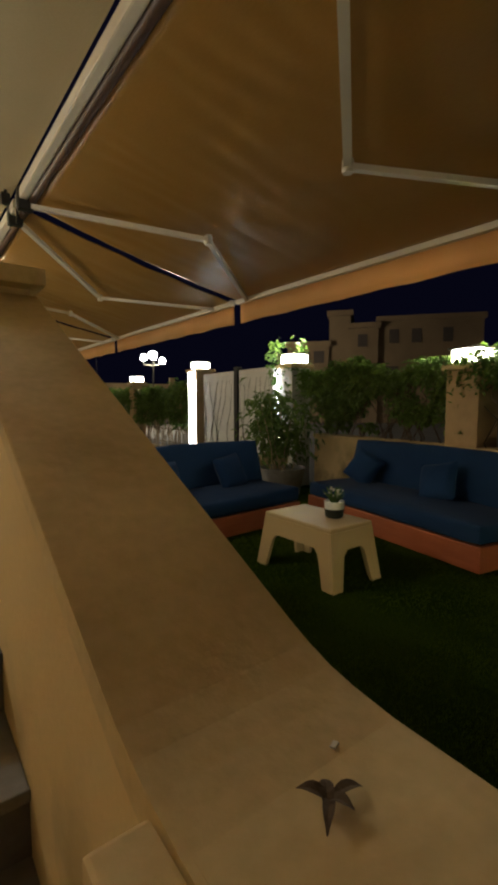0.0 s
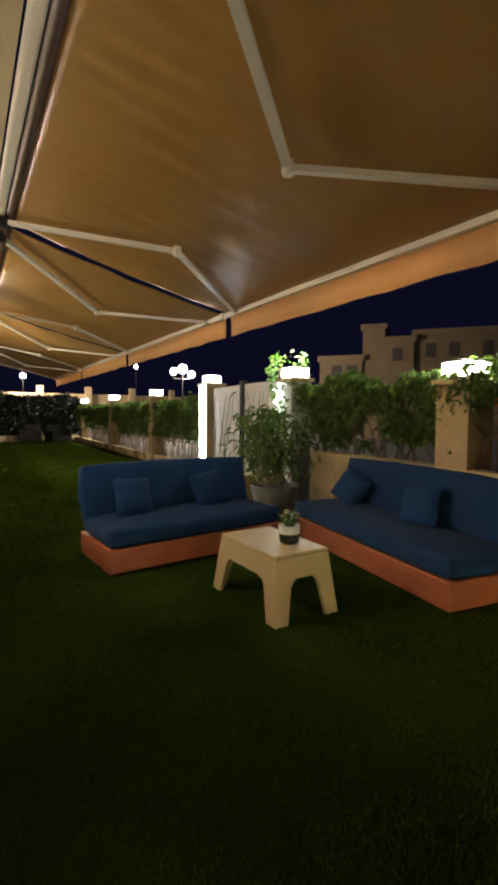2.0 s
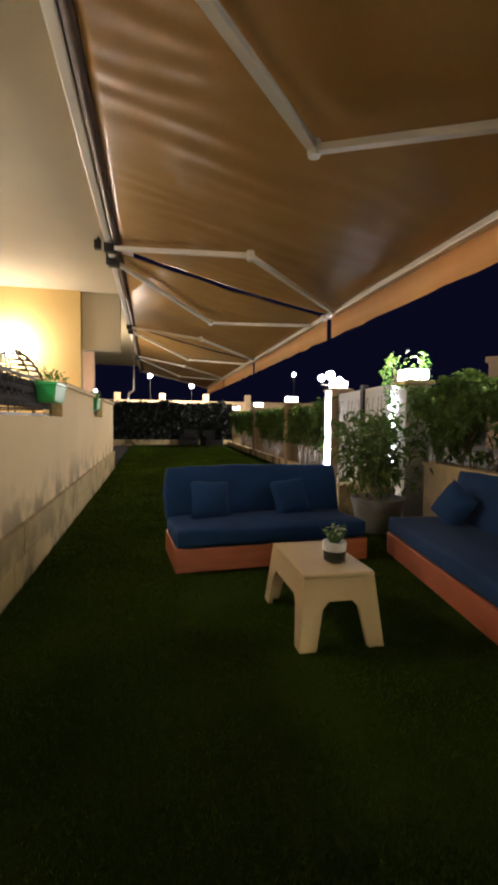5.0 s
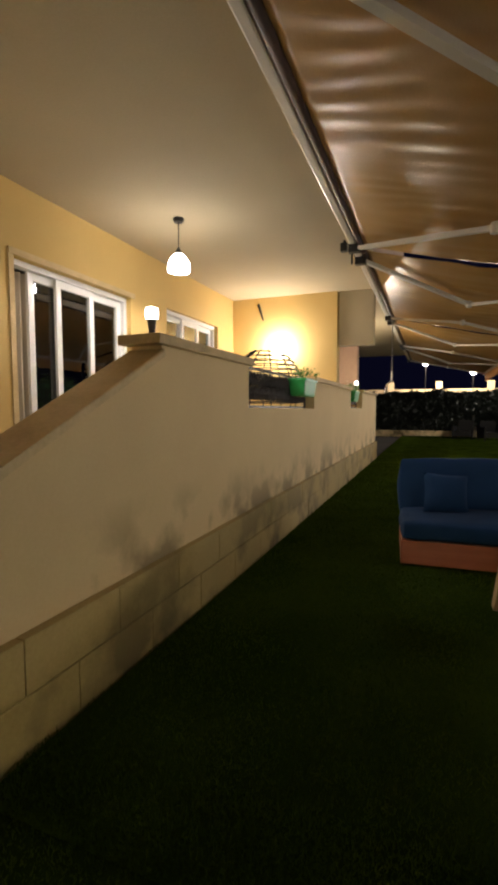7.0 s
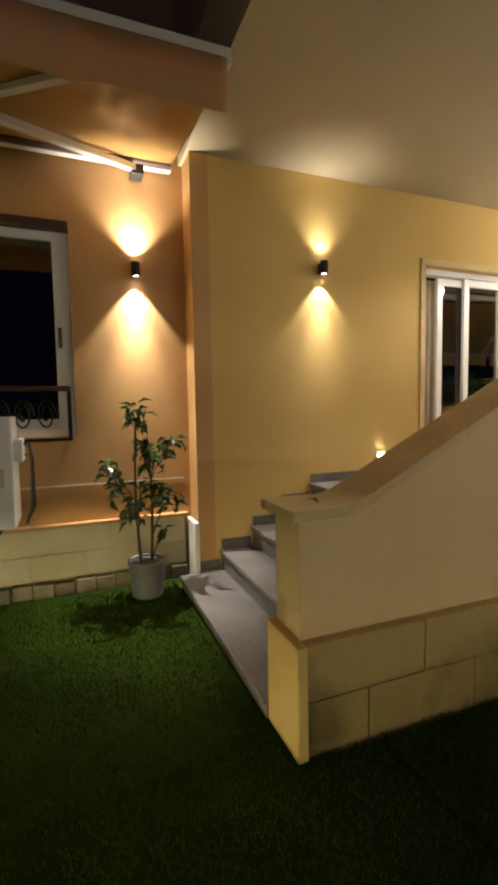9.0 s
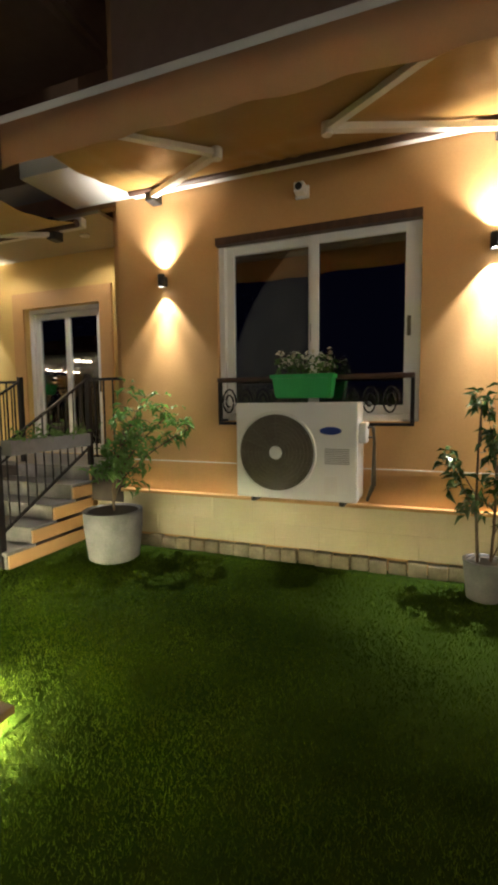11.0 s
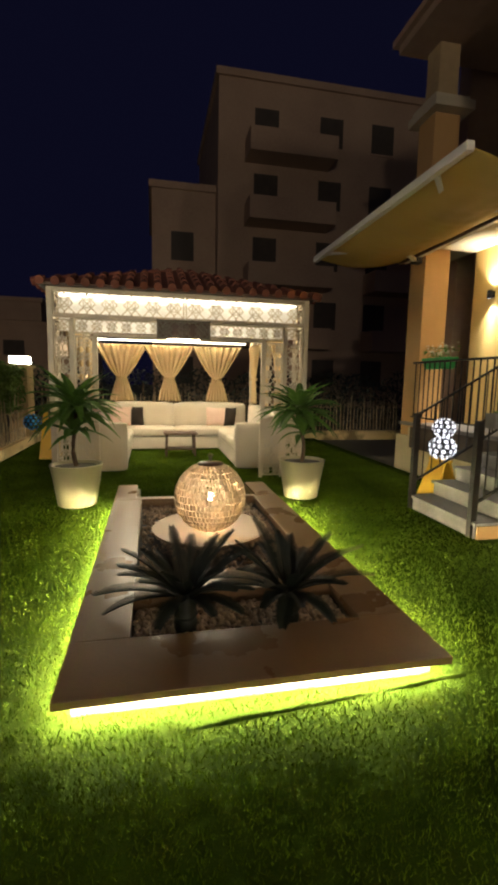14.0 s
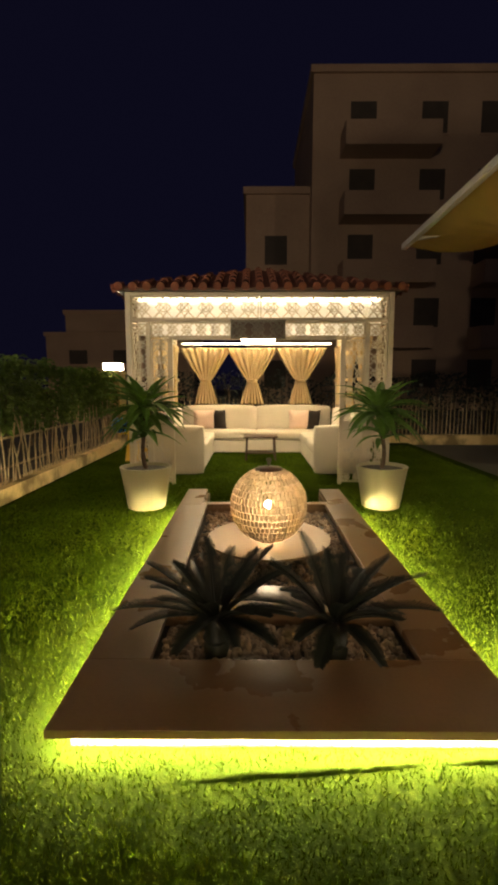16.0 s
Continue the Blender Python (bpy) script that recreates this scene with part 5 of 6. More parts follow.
# back edge of the garden
structure("kerb_back", boxes((-6.0, 4.9, -11.72, -11.5, -0.05, 0.17), bevel=0.01), "parapet", "pale kerb at the garden's back edge", "kerb")
rng = random.Random(71)
bf = thing("back_fence", pose(0, -11.6, 0), "pale cane fence at the back of the garden", "fence")
for k in range(95):
    x = -4.0 + k * 0.092
    bm = bmesh.new()
    h = 0.95 + rng.uniform(-0.15, 0.2)
    tube(bm, [(x, 0, 0.14), (x + rng.uniform(-0.03, 0.03), rng.uniform(-0.03, 0.03), h)], 0.018, 5, 0.010)
    part("cane", bm, "bamboo", bf)
bh = thing("back_hedge", pose(0, -12.1, 0), "hedge behind the back fence, shade put in its leaf colour", "hedge")
pts = []
while len(pts) < 6000:
    x, z = rng.uniform(-4.5, 5.2), rng.uniform(0.2, 2.0)
    if z > 1.6 + 0.3 * noise.noise(Vector((x * 1.5, 0, 9))):
        continue
    pts.append((x, rng.uniform(-0.3, 0.35), z))
vs, fs = leaf_cloud(rng, pts, 0.11)
# near-black frond colour paints this hedge as if in shade
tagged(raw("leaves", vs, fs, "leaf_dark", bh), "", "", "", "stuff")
bm = bmesh.new()
for k in range(30):
    x = -4.3 + k * 0.32
    tube(bm, [(x, 0, 0), (x + 0.05, 0, 1.3)], 0.02, 5)
tagged(part("stem_thicket", bm, "bark", bh), "", "", "", "stuff")
fh = thing("far_hedge", pose(2.0, 26.3, 0), "hedge closing the far end of the lawn, shade put in its leaf colour", "hedge")
pts = []
while len(pts) < 22000:
    x, z = rng.uniform(-4, 4.5), rng.uniform(0.1, 2.9)
    if z > 2.4 + 0.3 * noise.noise(Vector((x, 0, 3))):
        continue
    pts.append((x, rng.uniform(-0.4, 0.4), z))
vs, fs = leaf_cloud(rng, pts, 0.26)
# same near-black colour keeps the far leaves dark under the lamps
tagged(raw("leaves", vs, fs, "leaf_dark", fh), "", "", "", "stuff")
bm = bmesh.new()
for k in range(16):
    tube(bm, [(-3.8 + k * 0.52, 0, 0), (-3.7 + k * 0.52, 0, 1.5)], 0.03, 5)
tagged(part("stem_thicket", bm, "bark", fh), "", "", "", "stuff")
structure("kerb_far_end", boxes((-2.5, 6.2, 25.6, 25.85, -0.05, 0.3), bevel=0.01), "parapet", "pale kerb at the far end of the lawn", "kerb")


# ---------- fountain bed with light strip ----------
BX0, BX1, BY0, BY1, BZ = 0.90, 2.64, -6.15, -2.39, 0.125
IX0, IX1 = 1.17, 2.36
bd = thing("planting_bed", pose(0, 0, 0), "long brown stone planting bed with a light strip below its rim", "planter")
T0 = BZ - 0.035
for a in [(BX0, BX1, -2.81, BY1), (BX0, IX0, -5.46, -2.812), (IX1, BX1, -5.46, -2.812), (IX0 + 0.002, IX1 - 0.002, -3.56, -3.235), (BX0, 1.13, BY0, -5.462), (2.42, BX1, BY0, -5.462), (1.132, 2.418, -5.56, -5.462)]:
    part("stone_slab", boxes((a[0], a[1], a[2], a[3], T0, BZ), bevel=0.004), "bedstone", bd)
part("core", boxes((BX0 + 0.07, IX0 - 0.03, BY0 + 0.05, BY1 - 0.08, -0.04, T0 - 0.002), (IX1 + 0.03, BX1 - 0.07, BY0 + 0.05, BY1 - 0.08, -0.04, T0 - 0.002), (IX0 - 0.028, IX1 + 0.028, -2.79, BY1 - 0.08, -0.04, T0 - 0.002), (IX0 - 0.028, IX1 + 0.028, -5.54, -5.47, -0.04, T0 - 0.002), (IX0 - 0.028, IX1 + 0.028, -3.54, -3.255, -0.04, T0 - 0.002)), "bedstone", bd)
part("gravel_base", boxes((IX0 - 0.02, IX1 + 0.02, -5.46, -2.69, -0.03, 0.035)), "soil", bd)
LZ0, LZ1 = 0.066, 0.087
# added white plates over the brown core, so the strip's light shows white
part("pale_foot", boxes((BX0 + 0.062, BX1 - 0.062, BY1 - 0.0785, BY1 - 0.075, -0.03, T0 - 0.004), (BX0 + 0.064, BX0 + 0.068, BY0 + 0.05, BY1 - 0.08, -0.03, T0 - 0.004), (BX1 - 0.068, BX1 - 0.064, BY0 + 0.05, BY1 - 0.08, -0.03, T0 - 0.004)), "white", bd, "white reflector plates added below the rim to catch the strip's light")
part("light_strip", boxes((BX0 + 0.03, BX1 - 0.03, BY1 - 0.072, BY1 - 0.060, LZ0, LZ1)), "led", bd, "warm white light strip")
part("light_strip", boxes((BX0 + 0.052, BX0 + 0.064, -5.52, BY1 - 0.09, LZ0, LZ1)), "led", bd, "warm white light strip")
part("light_strip", boxes((BX1 - 0.064, BX1 - 0.052, -5.52, BY1 - 0.09, LZ0, LZ1)), "led", bd, "warm white light strip")
rng = random.Random(81)
pebbles = thing("pebbles", pose(0, 0, 0), "pale mixed pebbles filling the bed pockets", "pebbles", kind="stuff")
tmpl = bmesh.new()
bmesh.ops.create_icosphere(tmpl, subdivisions=1, radius=1)
tv, tf = [v.co.copy() for v in tmpl.verts], [[v.index for v in f.verts] for f in tmpl.faces]
tmpl.free()
vs, fs = [], []
for k in range(2600):
    if k < 1100:
        x, y = rng.uniform(IX0 + 0.02, IX1 - 0.02), rng.uniform(-3.225, -2.82)
    else:
        x, y = rng.uniform(IX0 + 0.02, IX1 - 0.02), rng.uniform(-5.45, -3.57)
    s = rng.uniform(0.010, 0.024)
    q = Euler((rng.uniform(0, 6), rng.uniform(0, 6), rng.uniform(0, 6))).to_matrix()
    b = len(vs)
    for v in tv:
        w = q @ Vector((v.x * s * 1.4, v.y * s, v.z * s * 0.8))
        vs.append((x + w.x, y + w.y, 0.04 + rng.uniform(0, 0.004) + w.z))
    fs += [[b + i for i in f] for f in tf]
raw("pebble_layer", vs, fs, "pebble", pebbles)

dish = thing("fountain_dish", pose(1.78, -4.38, 0), "round shallow stone dish under the globe", "dish")
part("dish", lathe(bmesh.new(), [(0.20, 0.036), (0.30, 0.06), (0.47, 0.13), (0.475, 0.15), (0.45, 0.15), (0.28, 0.10), (0.02, 0.09)], 44), "bedstone2", dish, smooth=True)
gb = thing("globe_fountain", pose(1.78, -4.38, 0.41), "globe fountain of shell chips lit from inside", "fountain")
bmc = bmesh.new()
R = 0.295
for i in range(14):
    la0 = -70 + i * 140 / 14
    la1 = la0 + 140 / 14
    lm = radians((la0 + la1) / 2)
    n = max(10, int(58 * math.cos(lm)))
    for j in range(n):
        a0 = 2 * math.pi * (j + 0.5 * (i % 2)) / n
        a1 = a0 + 2 * math.pi / n * 0.68
        q = []
        for la, aa in ((la0, a0), (la0, a1), (la1 - 1.6, a1), (la1 - 1.6, a0)):
            l = radians(la)
            rr = R + rng.uniform(-0.004, 0.004)
            q.append(Vector((rr * math.cos(l) * math.cos(aa), rr * math.cos(l) * math.sin(aa), rr * math.sin(l))))
        o = [bmc.verts.new(v) for v in q]
        w = [bmc.verts.new(v * 0.955) for v in q]
        bmc.faces.new(o)
        bmc.faces.new(w[::-1])
        for k in range(4):
            bmc.faces.new((o[k], w[k], w[(k + 1) % 4], o[(k + 1) % 4]))
tagged(part("shell_mosaic", bmc, "shell", gb, "overlapping pale shell chips"), "", "", "", "stuff")
part("top_cap", lathe(bmesh.new(), [(0.11, 0.272), (0.10, 0.286), (0.03, 0.297), (0.02, 0.30)], 28), "darkwood", gb, smooth=True)
part("nozzle", lathe(bmesh.new(), [(0.012, 0.30), (0.012, 0.335), (0.02, 0.34), (0.02, 0.355), (0.006, 0.365)], 14), "grille", gb, smooth=True)
bb = part("bulb", lathe(bmesh.new(), [(0.005, -0.035), (0.025, -0.02), (0.03, 0.0), (0.025, 0.02), (0.005, 0.03)], 16), "bulb", gb, "glowing bulb", smooth=True)
bb.visible_shadow = False


def cycad(m, seed, label, spin=0.0):
    rng = random.Random(seed)
    th = thing("cycad_palm", m, label, "palm", "cycads")
    part("trunk", lathe(bmesh.new(), [(0.05, -0.03), (0.058, 0.02), (0.062, 0.06), (0.052, 0.08), (0.064, 0.10), (0.052, 0.125), (0.06, 0.165), (0.03, 0.215)], 14), "leaf_dark", th, "stubby scaly trunk", smooth=True)
    for k in range(26):
        a = k * 2.39996 + rng.uniform(-0.2, 0.2)
        rise = 0.16 + 1.7 * (k / 26) ** 1.2 + rng.uniform(-0.12, 0.12)
        L = rng.uniform(0.33, 0.46) * (0.68 if math.sin(a + spin) > 0.35 else 1.0)
        d = Vector((math.cos(a), math.sin(a), rise)).normalized()
        bm = bmesh.new()
        p = Vector((0.03 * math.cos(a), 0.03 * math.sin(a), 0.195))
        line, dirs = [p.copy()], [d.copy()]
        for s in range(30):
            p = p + d * L / 30
            d = (d + Vector((0, 0, -0.014 - 0.016 * rng.random()))).normalized()
            line.append(p.copy())
            dirs.append(d.copy())
        tube(bm, line[::3], 0.007, 5, 0.003)
        for s in range(3, 31):
            c, dd = line[s], dirs[s]
            sd = dd.cross(Vector((0, 0, 1))).normalized()
            ll = 0.062 * math.sin(math.pi * (0.25 + 0.68 * s / 30)) + 0.012
            for sg in (-1, 1):
                tip = c + (sd * sg * 0.75 + dd * 0.8 + Vector((0, 0, 0.34))).normalized() * ll * rng.uniform(0.85, 1.1)
                v = [bm.verts.new(c - dd * 0.007), bm.verts.new(c + dd * 0.007), bm.verts.new(tip + dd * 0.004), bm.verts.new(tip - dd * 0.003)]
                bm.faces.new(v)
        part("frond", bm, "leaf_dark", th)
    return th


cycad(pose(2.08, -2.97, 0.04), 91, "dark cycad palm in the front of the bed")
cycad(pose(1.525, -2.94, 0.04, 0, 0, 70), 92, "dark cycad palm with long drooping fronds", radians(70))


# ---------- potted plants ----------
def pot_body(th, prof, mat, label=""):
    part("pot", lathe(bmesh.new(), prof, 36), mat, th, label, smooth=True)


def dracaena(m, seed, label, h=1.0):
    rng = random.Random(seed)
    th = thing("potted_palm", m, label, "potted plant", "potted palms")
    pot_body(th, [(0.17, 0), (0.20, 0.015), (0.255, 0.36), (0.27, 0.44), (0.275, 0.455), (0.25, 0.455), (0.235, 0.42), (0.01, 0.41)], "pot", "cream tapered pot")
    part("soil", lathe(bmesh.new(), [(0.235, 0.405), (0.23, 0.425), (0.01, 0.43)], 24), "soil", th)
    lean = rng.uniform(-0.08, 0.08)
    line = [(lean * u + 0.02 * math.sin(u * 5), 0.03 * math.sin(u * 3), 0.42 + (h - 0.42) * u) for u in [i / 7 for i in range(8)]]
    part("trunk", tube(bmesh.new(), line, 0.026, 8, 0.018), "bark", th, smooth=True)
    for top, n, L in ((line[-1], 62, 0.62), (line[4], 16, 0.46)):
        for k in range(n):
            a = k * 2.39996 + rng.uniform(-0.2, 0.2)
            bm = bmesh.new()
            blade_leaf(bm, (top[0], top[1], top[2] + 0.10 * k / n), (math.cos(a), math.sin(a), rng.uniform(-0.25, 1.5)), L * rng.uniform(0.7, 1.1), 0.10, rng.uniform(0.7, 1.4))
            part("leaf", bm, "leaf_lit", th)
    return th


dracaena(pose(3.05, -5.80, 0), 101, "broad-leaved palm in a cream pot beside the bed")
dracaena(pose(0.50, -5.84, 0, 0, 0, 120), 102, "leafy palm in a cream pot by the gazebo", 0.97)


def shrub(m, seed, label, prof, mat, stems, size, n_leaf, spread):
    rng = random.Random(seed)
    th = thing("potted_shrub", m, label, "potted plant", "potted shrubs")
    pot_body(th, prof, mat)
    top = prof[-1][1]
    part("soil", lathe(bmesh.new(), [(prof[-2][0] * 0.97, top - 0.005), (prof[-2][0] * 0.95, top + 0.01), (0.01, top + 0.012)], 24), "soil", th)
    bm, pts = bmesh.new(), []
    for bx, by, h in stems:
        line = [Vector((bx * u * u * 1.0 + 0.01 * math.sin(u * 9), by * u * u + 0.012 * math.cos(u * 7), top + (h - top) * u)) for u in [i / 8 for i in range(9)]]
        tube(bm, line, 0.011, 6, 0.005)
        for s in range(3, 9):
            for b in range(3):
                a = rng.uniform(0, 6.28)
                L = spread * rng.uniform(0.4, 1.0)
                e = line[s] + Vector((math.cos(a) * L, math.sin(a) * L, rng.uniform(-0.02, 0.10)))
                tube(bm, [line[s], (line[s] + e) / 2 + Vector((0, 0, 0.02)), e], 0.004, 4, 0.002)
                for j in range(n_leaf):
                    u = rng.uniform(0.35, 1.1)
                    c = line[s].lerp(e, u)
                    pts.append((c.x + rng.gauss(0, 0.03), c.y + rng.gauss(0, 0.03), c.z + rng.gauss(0, 0.03)))
    part("trunk", bm, "bark", th)
    vs, fs = leaf_cloud(rng, pts, size, 0.3, 0.42)
    raw("leaves", vs, fs, "leaf_lit", th)
    return th


def potted_tree(m, seed, label, clumps):
    """Thin stems in a ribbed pot, each clump (x, y, z, radius, leaves) on a branch of its own."""
    rng = random.Random(seed)
    th = thing("potted_tree", m, label, "potted plant")
    bm = bmesh.new()
    prof = [(0.105, 0), (0.118, 0.008), (0.142, 0.265), (0.15, 0.275), (0.15, 0.29), (0.128, 0.29), (0.12, 0.26)]
    lathe(bm, prof, 48)
    for v in bm.verts:
        if 0.01 < v.co.z < 0.27:
            r = math.hypot(v.co.x, v.co.y)
            k = 1 + 0.022 * math.cos(24 * math.atan2(v.co.y, v.co.x))
            v.co.x, v.co.y = v.co.x * k, v.co.y * k
    part("pot", bm, "grey_pot", th, "grey ribbed pot", smooth=True)
    part("soil", lathe(bmesh.new(), [(0.126, 0.255), (0.124, 0.272), (0.01, 0.276)], 24), "soil", th)
    for k, (fx, fy) in enumerate(((0.02, -0.05), (-0.02, 0.04))):
        part("trunk", tube(bmesh.new(), [(fx * (1 - u), fy * (1 + 0.4 * math.sin(u * 3)), 0.26 + (0.85 + 0.3 * (k == 0)) * u) for u in [i / 7 for i in range(8)]], 0.012, 7, 0.006), "bark", th, smooth=True)
    bw, pts = bmesh.new(), []
    for cx, cy, cz, r, n in clumps:
        b0 = Vector((0, -0.05 if cy < 0 else 0.045, max(0.30, cz - 0.30)))
        tube(bw, [b0, b0.lerp(Vector((cx, cy, cz)), 0.5) + Vector((0, 0, 0.03)), (cx, cy, cz)], 0.007, 5, 0.003)
        for j in range(n):
            d = Vector((rng.gauss(0, 1), rng.gauss(0, 1), rng.gauss(0, 1))).normalized() * r * rng.uniform(0.3, 1.0)
            pts.append((cx + d.x, cy + d.y, cz + d.z * 0.85))
    part("branches", bw, "bark", th)
    vs, fs = leaf_cloud(rng, pts, 0.10, 0.3, 0.40)
    tagged(raw("leaves", vs, fs, "leaf_gloss", th), "glossy dark green leaves")
    return th


potted_tree(pose(-1.32, -0.315, 0), 111, "young leafy tree in a grey ribbed pot", [(0.03, -0.06, 1.44, 0.11, 34), (0.02, 0.02, 1.25, 0.06, 8), (0.02, 0.08, 1.12, 0.15, 60), (0.0, 0.21, 1.20, 0.09, 24), (0.03, -0.26, 1.02, 0.12, 34), (0.05, -0.20, 0.86, 0.09, 20), (0.0, -0.09, 0.70, 0.13, 44), (0.02, 0.06, 0.86, 0.13, 40), (0.0, 0.18, 0.76, 0.11, 28), (0.0, 0.15, 0.50, 0.05, 8)])
shrub(pose(-1.16, -3.44, 0), 112, "citrus shrub in a large grey concrete pot", [(0.20, 0), (0.23, 0.02), (0.265, 0.30), (0.27, 0.46), (0.24, 0.46), (0.23, 0.44)], "concrete", [(-0.12, 0.30, 1.50), (-0.18, 0.52, 1.35), (-0.02, 0.15, 1.25), (-0.2, 0.72, 1.22)], 0.10, 8, 0.24)


# ---------- entrance stair with iron railing ----------
es = thing("entrance_stair", pose(0, 0, 0), "marble entrance steps with painted sides", "stairs", kind="structure")
tb1, tb2 = bmesh.new(), bmesh.new()
NS = 5
for i in range(NS):
    x1 = -0.57 - 0.27 * i
    box(tb1, x1 - 0.30 if i < NS - 1 else -1.76, x1 + 0.02, -5.20, -4.10, 0.154 * (i + 1) - 0.03, 0.154 * (i + 1), bevel=0.005)
    box(tb2, -1.755, x1, -5.17, -4.13, 0.154 * i - (0.04 if i == 0 else 0), 0.154 * (i + 1) - 0.032)
part("treads", tb1, "marble", es, "grey veined marble treads")
part("risers", tb2, "marble", es, "grey marble risers")
side = bmesh.new()
for i in range(NS):
    box(side, -1.755, -0.58 - 0.27 * i, -4.128, -4.108, 0.154 * i - (0.04 if i == 0 else 0), 0.154 * (i + 1) - 0.034)
part("side_face", side, "orange", es, "orange painted stair side")
ir = thing("stair_railing", pose(0, 0, 0), "black iron stair railing with square corner posts", "railing")
for py in (-5.17, -4.19):
    part("post", boxes((-0.605, -0.545, py - 0.03, py + 0.03, 0.0, 1.06), bevel=0.004), "iron", ir)
    s = 0.57
    part("handrail", bar(bmesh.new(), (-0.575, py, 1.04), (-1.75, py, 1.04 + 1.17 * s), 0.026, 0.022), "iron", ir)
    part("low_rail", bar(bmesh.new(), (-0.575, py, 0.30), (-1.75, py, 0.30 + 1.17 * s), 0.025, 0.02), "iron", ir)
    for k in range(1, 11):
        x = -0.575 - 0.106 * k
        z = 0.30 + (0.106 * k) * s
        part("baluster", boxes((x - 0.005, x + 0.005, py - 0.005, py + 0.005, z, z + 0.73)), "iron", ir)
    part("post", boxes((-1.79, -1.74, py - 0.025, py + 0.025, 0.772, 1.76), bevel=0.004), "iron", ir)
    y0, y1 = (-7.25, -5.2) if py < -5 else (-4.16, -3.72)
    part("top_rail", boxes((-1.782, -1.748, y0, y1, 1.69, 1.72)), "iron", ir)
    part("low_rail", boxes((-1.777, -1.753, y0, y1, 0.86, 0.88)), "iron", ir)
    n = int((y1 - y0) / 0.12)
    for k in range(n):
        y = y0 + 0.06 + k * 0.12
        part("baluster", boxes((-1.772, -1.758, y - 0.007, y + 0.007, 0.881, 1.689)), "iron", ir)

# trough of plants hung on the stair railing
tr = thing("rail_planter", pose(-1.12, -4.121, 1.0), "grey-green trough of small plants hung on the stair railing", "planter")
part("trough", boxes((-0.50, 0.50, -0.062, 0.062, 0, 0.012), (-0.50, 0.50, -0.062, -0.05, 0.013, 0.13), (-0.50, 0.50, 0.05, 0.062, 0.013, 0.13), (-0.50, -0.488, -0.049, 0.049, 0.013, 0.13), (0.488, 0.50, -0.049, 0.049, 0.013, 0.13)), "grey_pot", tr)
part("soil", boxes((-0.486, 0.486, -0.048, 0.048, 0.013, 0.11)), "soil", tr)
rng = random.Random(77)
tp = [(rng.choice((-0.42, -0.30, -0.12, 0.05, 0.2, 0.36)) + rng.gauss(0, 0.035), rng.gauss(0, 0.03), 0.12 + abs(rng.gauss(0, 0.06))) for k in range(260)]
vs, fs = leaf_cloud(rng, tp, 0.05, 0.3, 0.42)
raw("leaves", vs, fs, "leaf_lit", tr)

# yellow garden lamps with mosaic globes
def garden_lamp(m, globes, mat, label, w, h, tall=0.0):
    """A yellow stand of two leaning boards with a shelf between, and round mosaic globes on it."""
    th = thing("garden_lamp", m, label, "garden lamp", "garden lamps")
    for sg in (-1, 1):
        bm = boxes((-0.012, 0.012, -w / 2, w / 2, 0, h), bevel=0.006)
        for v in bm.verts:
            u = v.co.z / h
            v.co.y *= 1.0 - 0.30 * u
            v.co.x += sg * (0.16 - 0.125 * u)
        part("stand_board", bm, "yellow_toy", th, "leaning yellow board")
    part("shelf", boxes((-0.085, 0.085, -w * 0.40, w * 0.40, h * 0.34, h * 0.34 + 0.02), bevel=0.004), "yellow_toy", th)
    part("cap", boxes((-0.06, 0.06, -w * 0.37, w * 0.37, h - 0.004, h + 0.03), bevel=0.008), "yellow_toy", th)
    if tall:
        part("stem", boxes((-0.03, 0.03, -w * 0.32, -w * 0.10, h + 0.031, h + tall), bevel=0.008), "yellow_toy", th)
    for gx, gy, gz0, r in globes:
        bm = bmesh.new()
        lathe(bm, [(r * 0.02, gz0 - r * 0.86), (r * 0.5, gz0 - r * 0.74), (r * 0.85, gz0 - r * 0.45), (r * 0.985, gz0), (r * 0.85, gz0 + r * 0.45), (r * 0.5, gz0 + r * 0.74), (r * 0.02, gz0 + r * 0.86)], 24)
        bmesh.ops.translate(bm, verts=bm.verts, vec=(gx, gy, 0))
        g = part("globe", bm, "black", th, "mosaic globe in dark grout", smooth=True)
        for i in range(6):
            la = radians(-62 + i * 25)
            n = max(4, int(13 * math.cos(la)))
            bm = bmesh.new()
            for k in range(n):
                a = 2 * math.pi * (k + 0.5 * (i % 2)) / n
                d = Vector((math.cos(la) * math.cos(a), math.cos(la) * math.sin(a), math.sin(la)))
                c = Vector((gx, gy, gz0)) + Vector((d.x, d.y, d.z * 0.9)) * r * 1.03
                u = d.cross(Vector((0, 0, 1))).normalized()
                w2 = d.cross(u)
                q = r * 0.175
                bm.faces.new([bm.verts.new(c + (u * math.cos(t) + w2 * math.sin(t)) * q) for t in [2 * math.pi * e / 8 for e in range(8)]])
            tagged(part("mosaic_ring", bm, mat, g), "", "", "", "stuff")
    return th


garden_lamp(pose(-1.10, -5.46, 0), [(0.0, 0.02, 0.635, 0.15), (0.0, 0.02, 0.87, 0.125)], "mosaic", "yellow garden lamp with glowing white mosaic globes", 0.40, 0.475)
garden_lamp(pose(3.95, -9.0, 0, 0, 0, 90), [(0.0, -0.28, 0.62, 0.15)], "blue_toy", "yellow garden lamp with a blue mosaic globe", 0.34, 0.62, 0.26)
part("arm", boxes((-0.02, 0.02, -0.30, -0.12, 0.46, 0.50), bevel=0.006), "yellow_toy", bpy.data.objects["garden_lamp.001"])


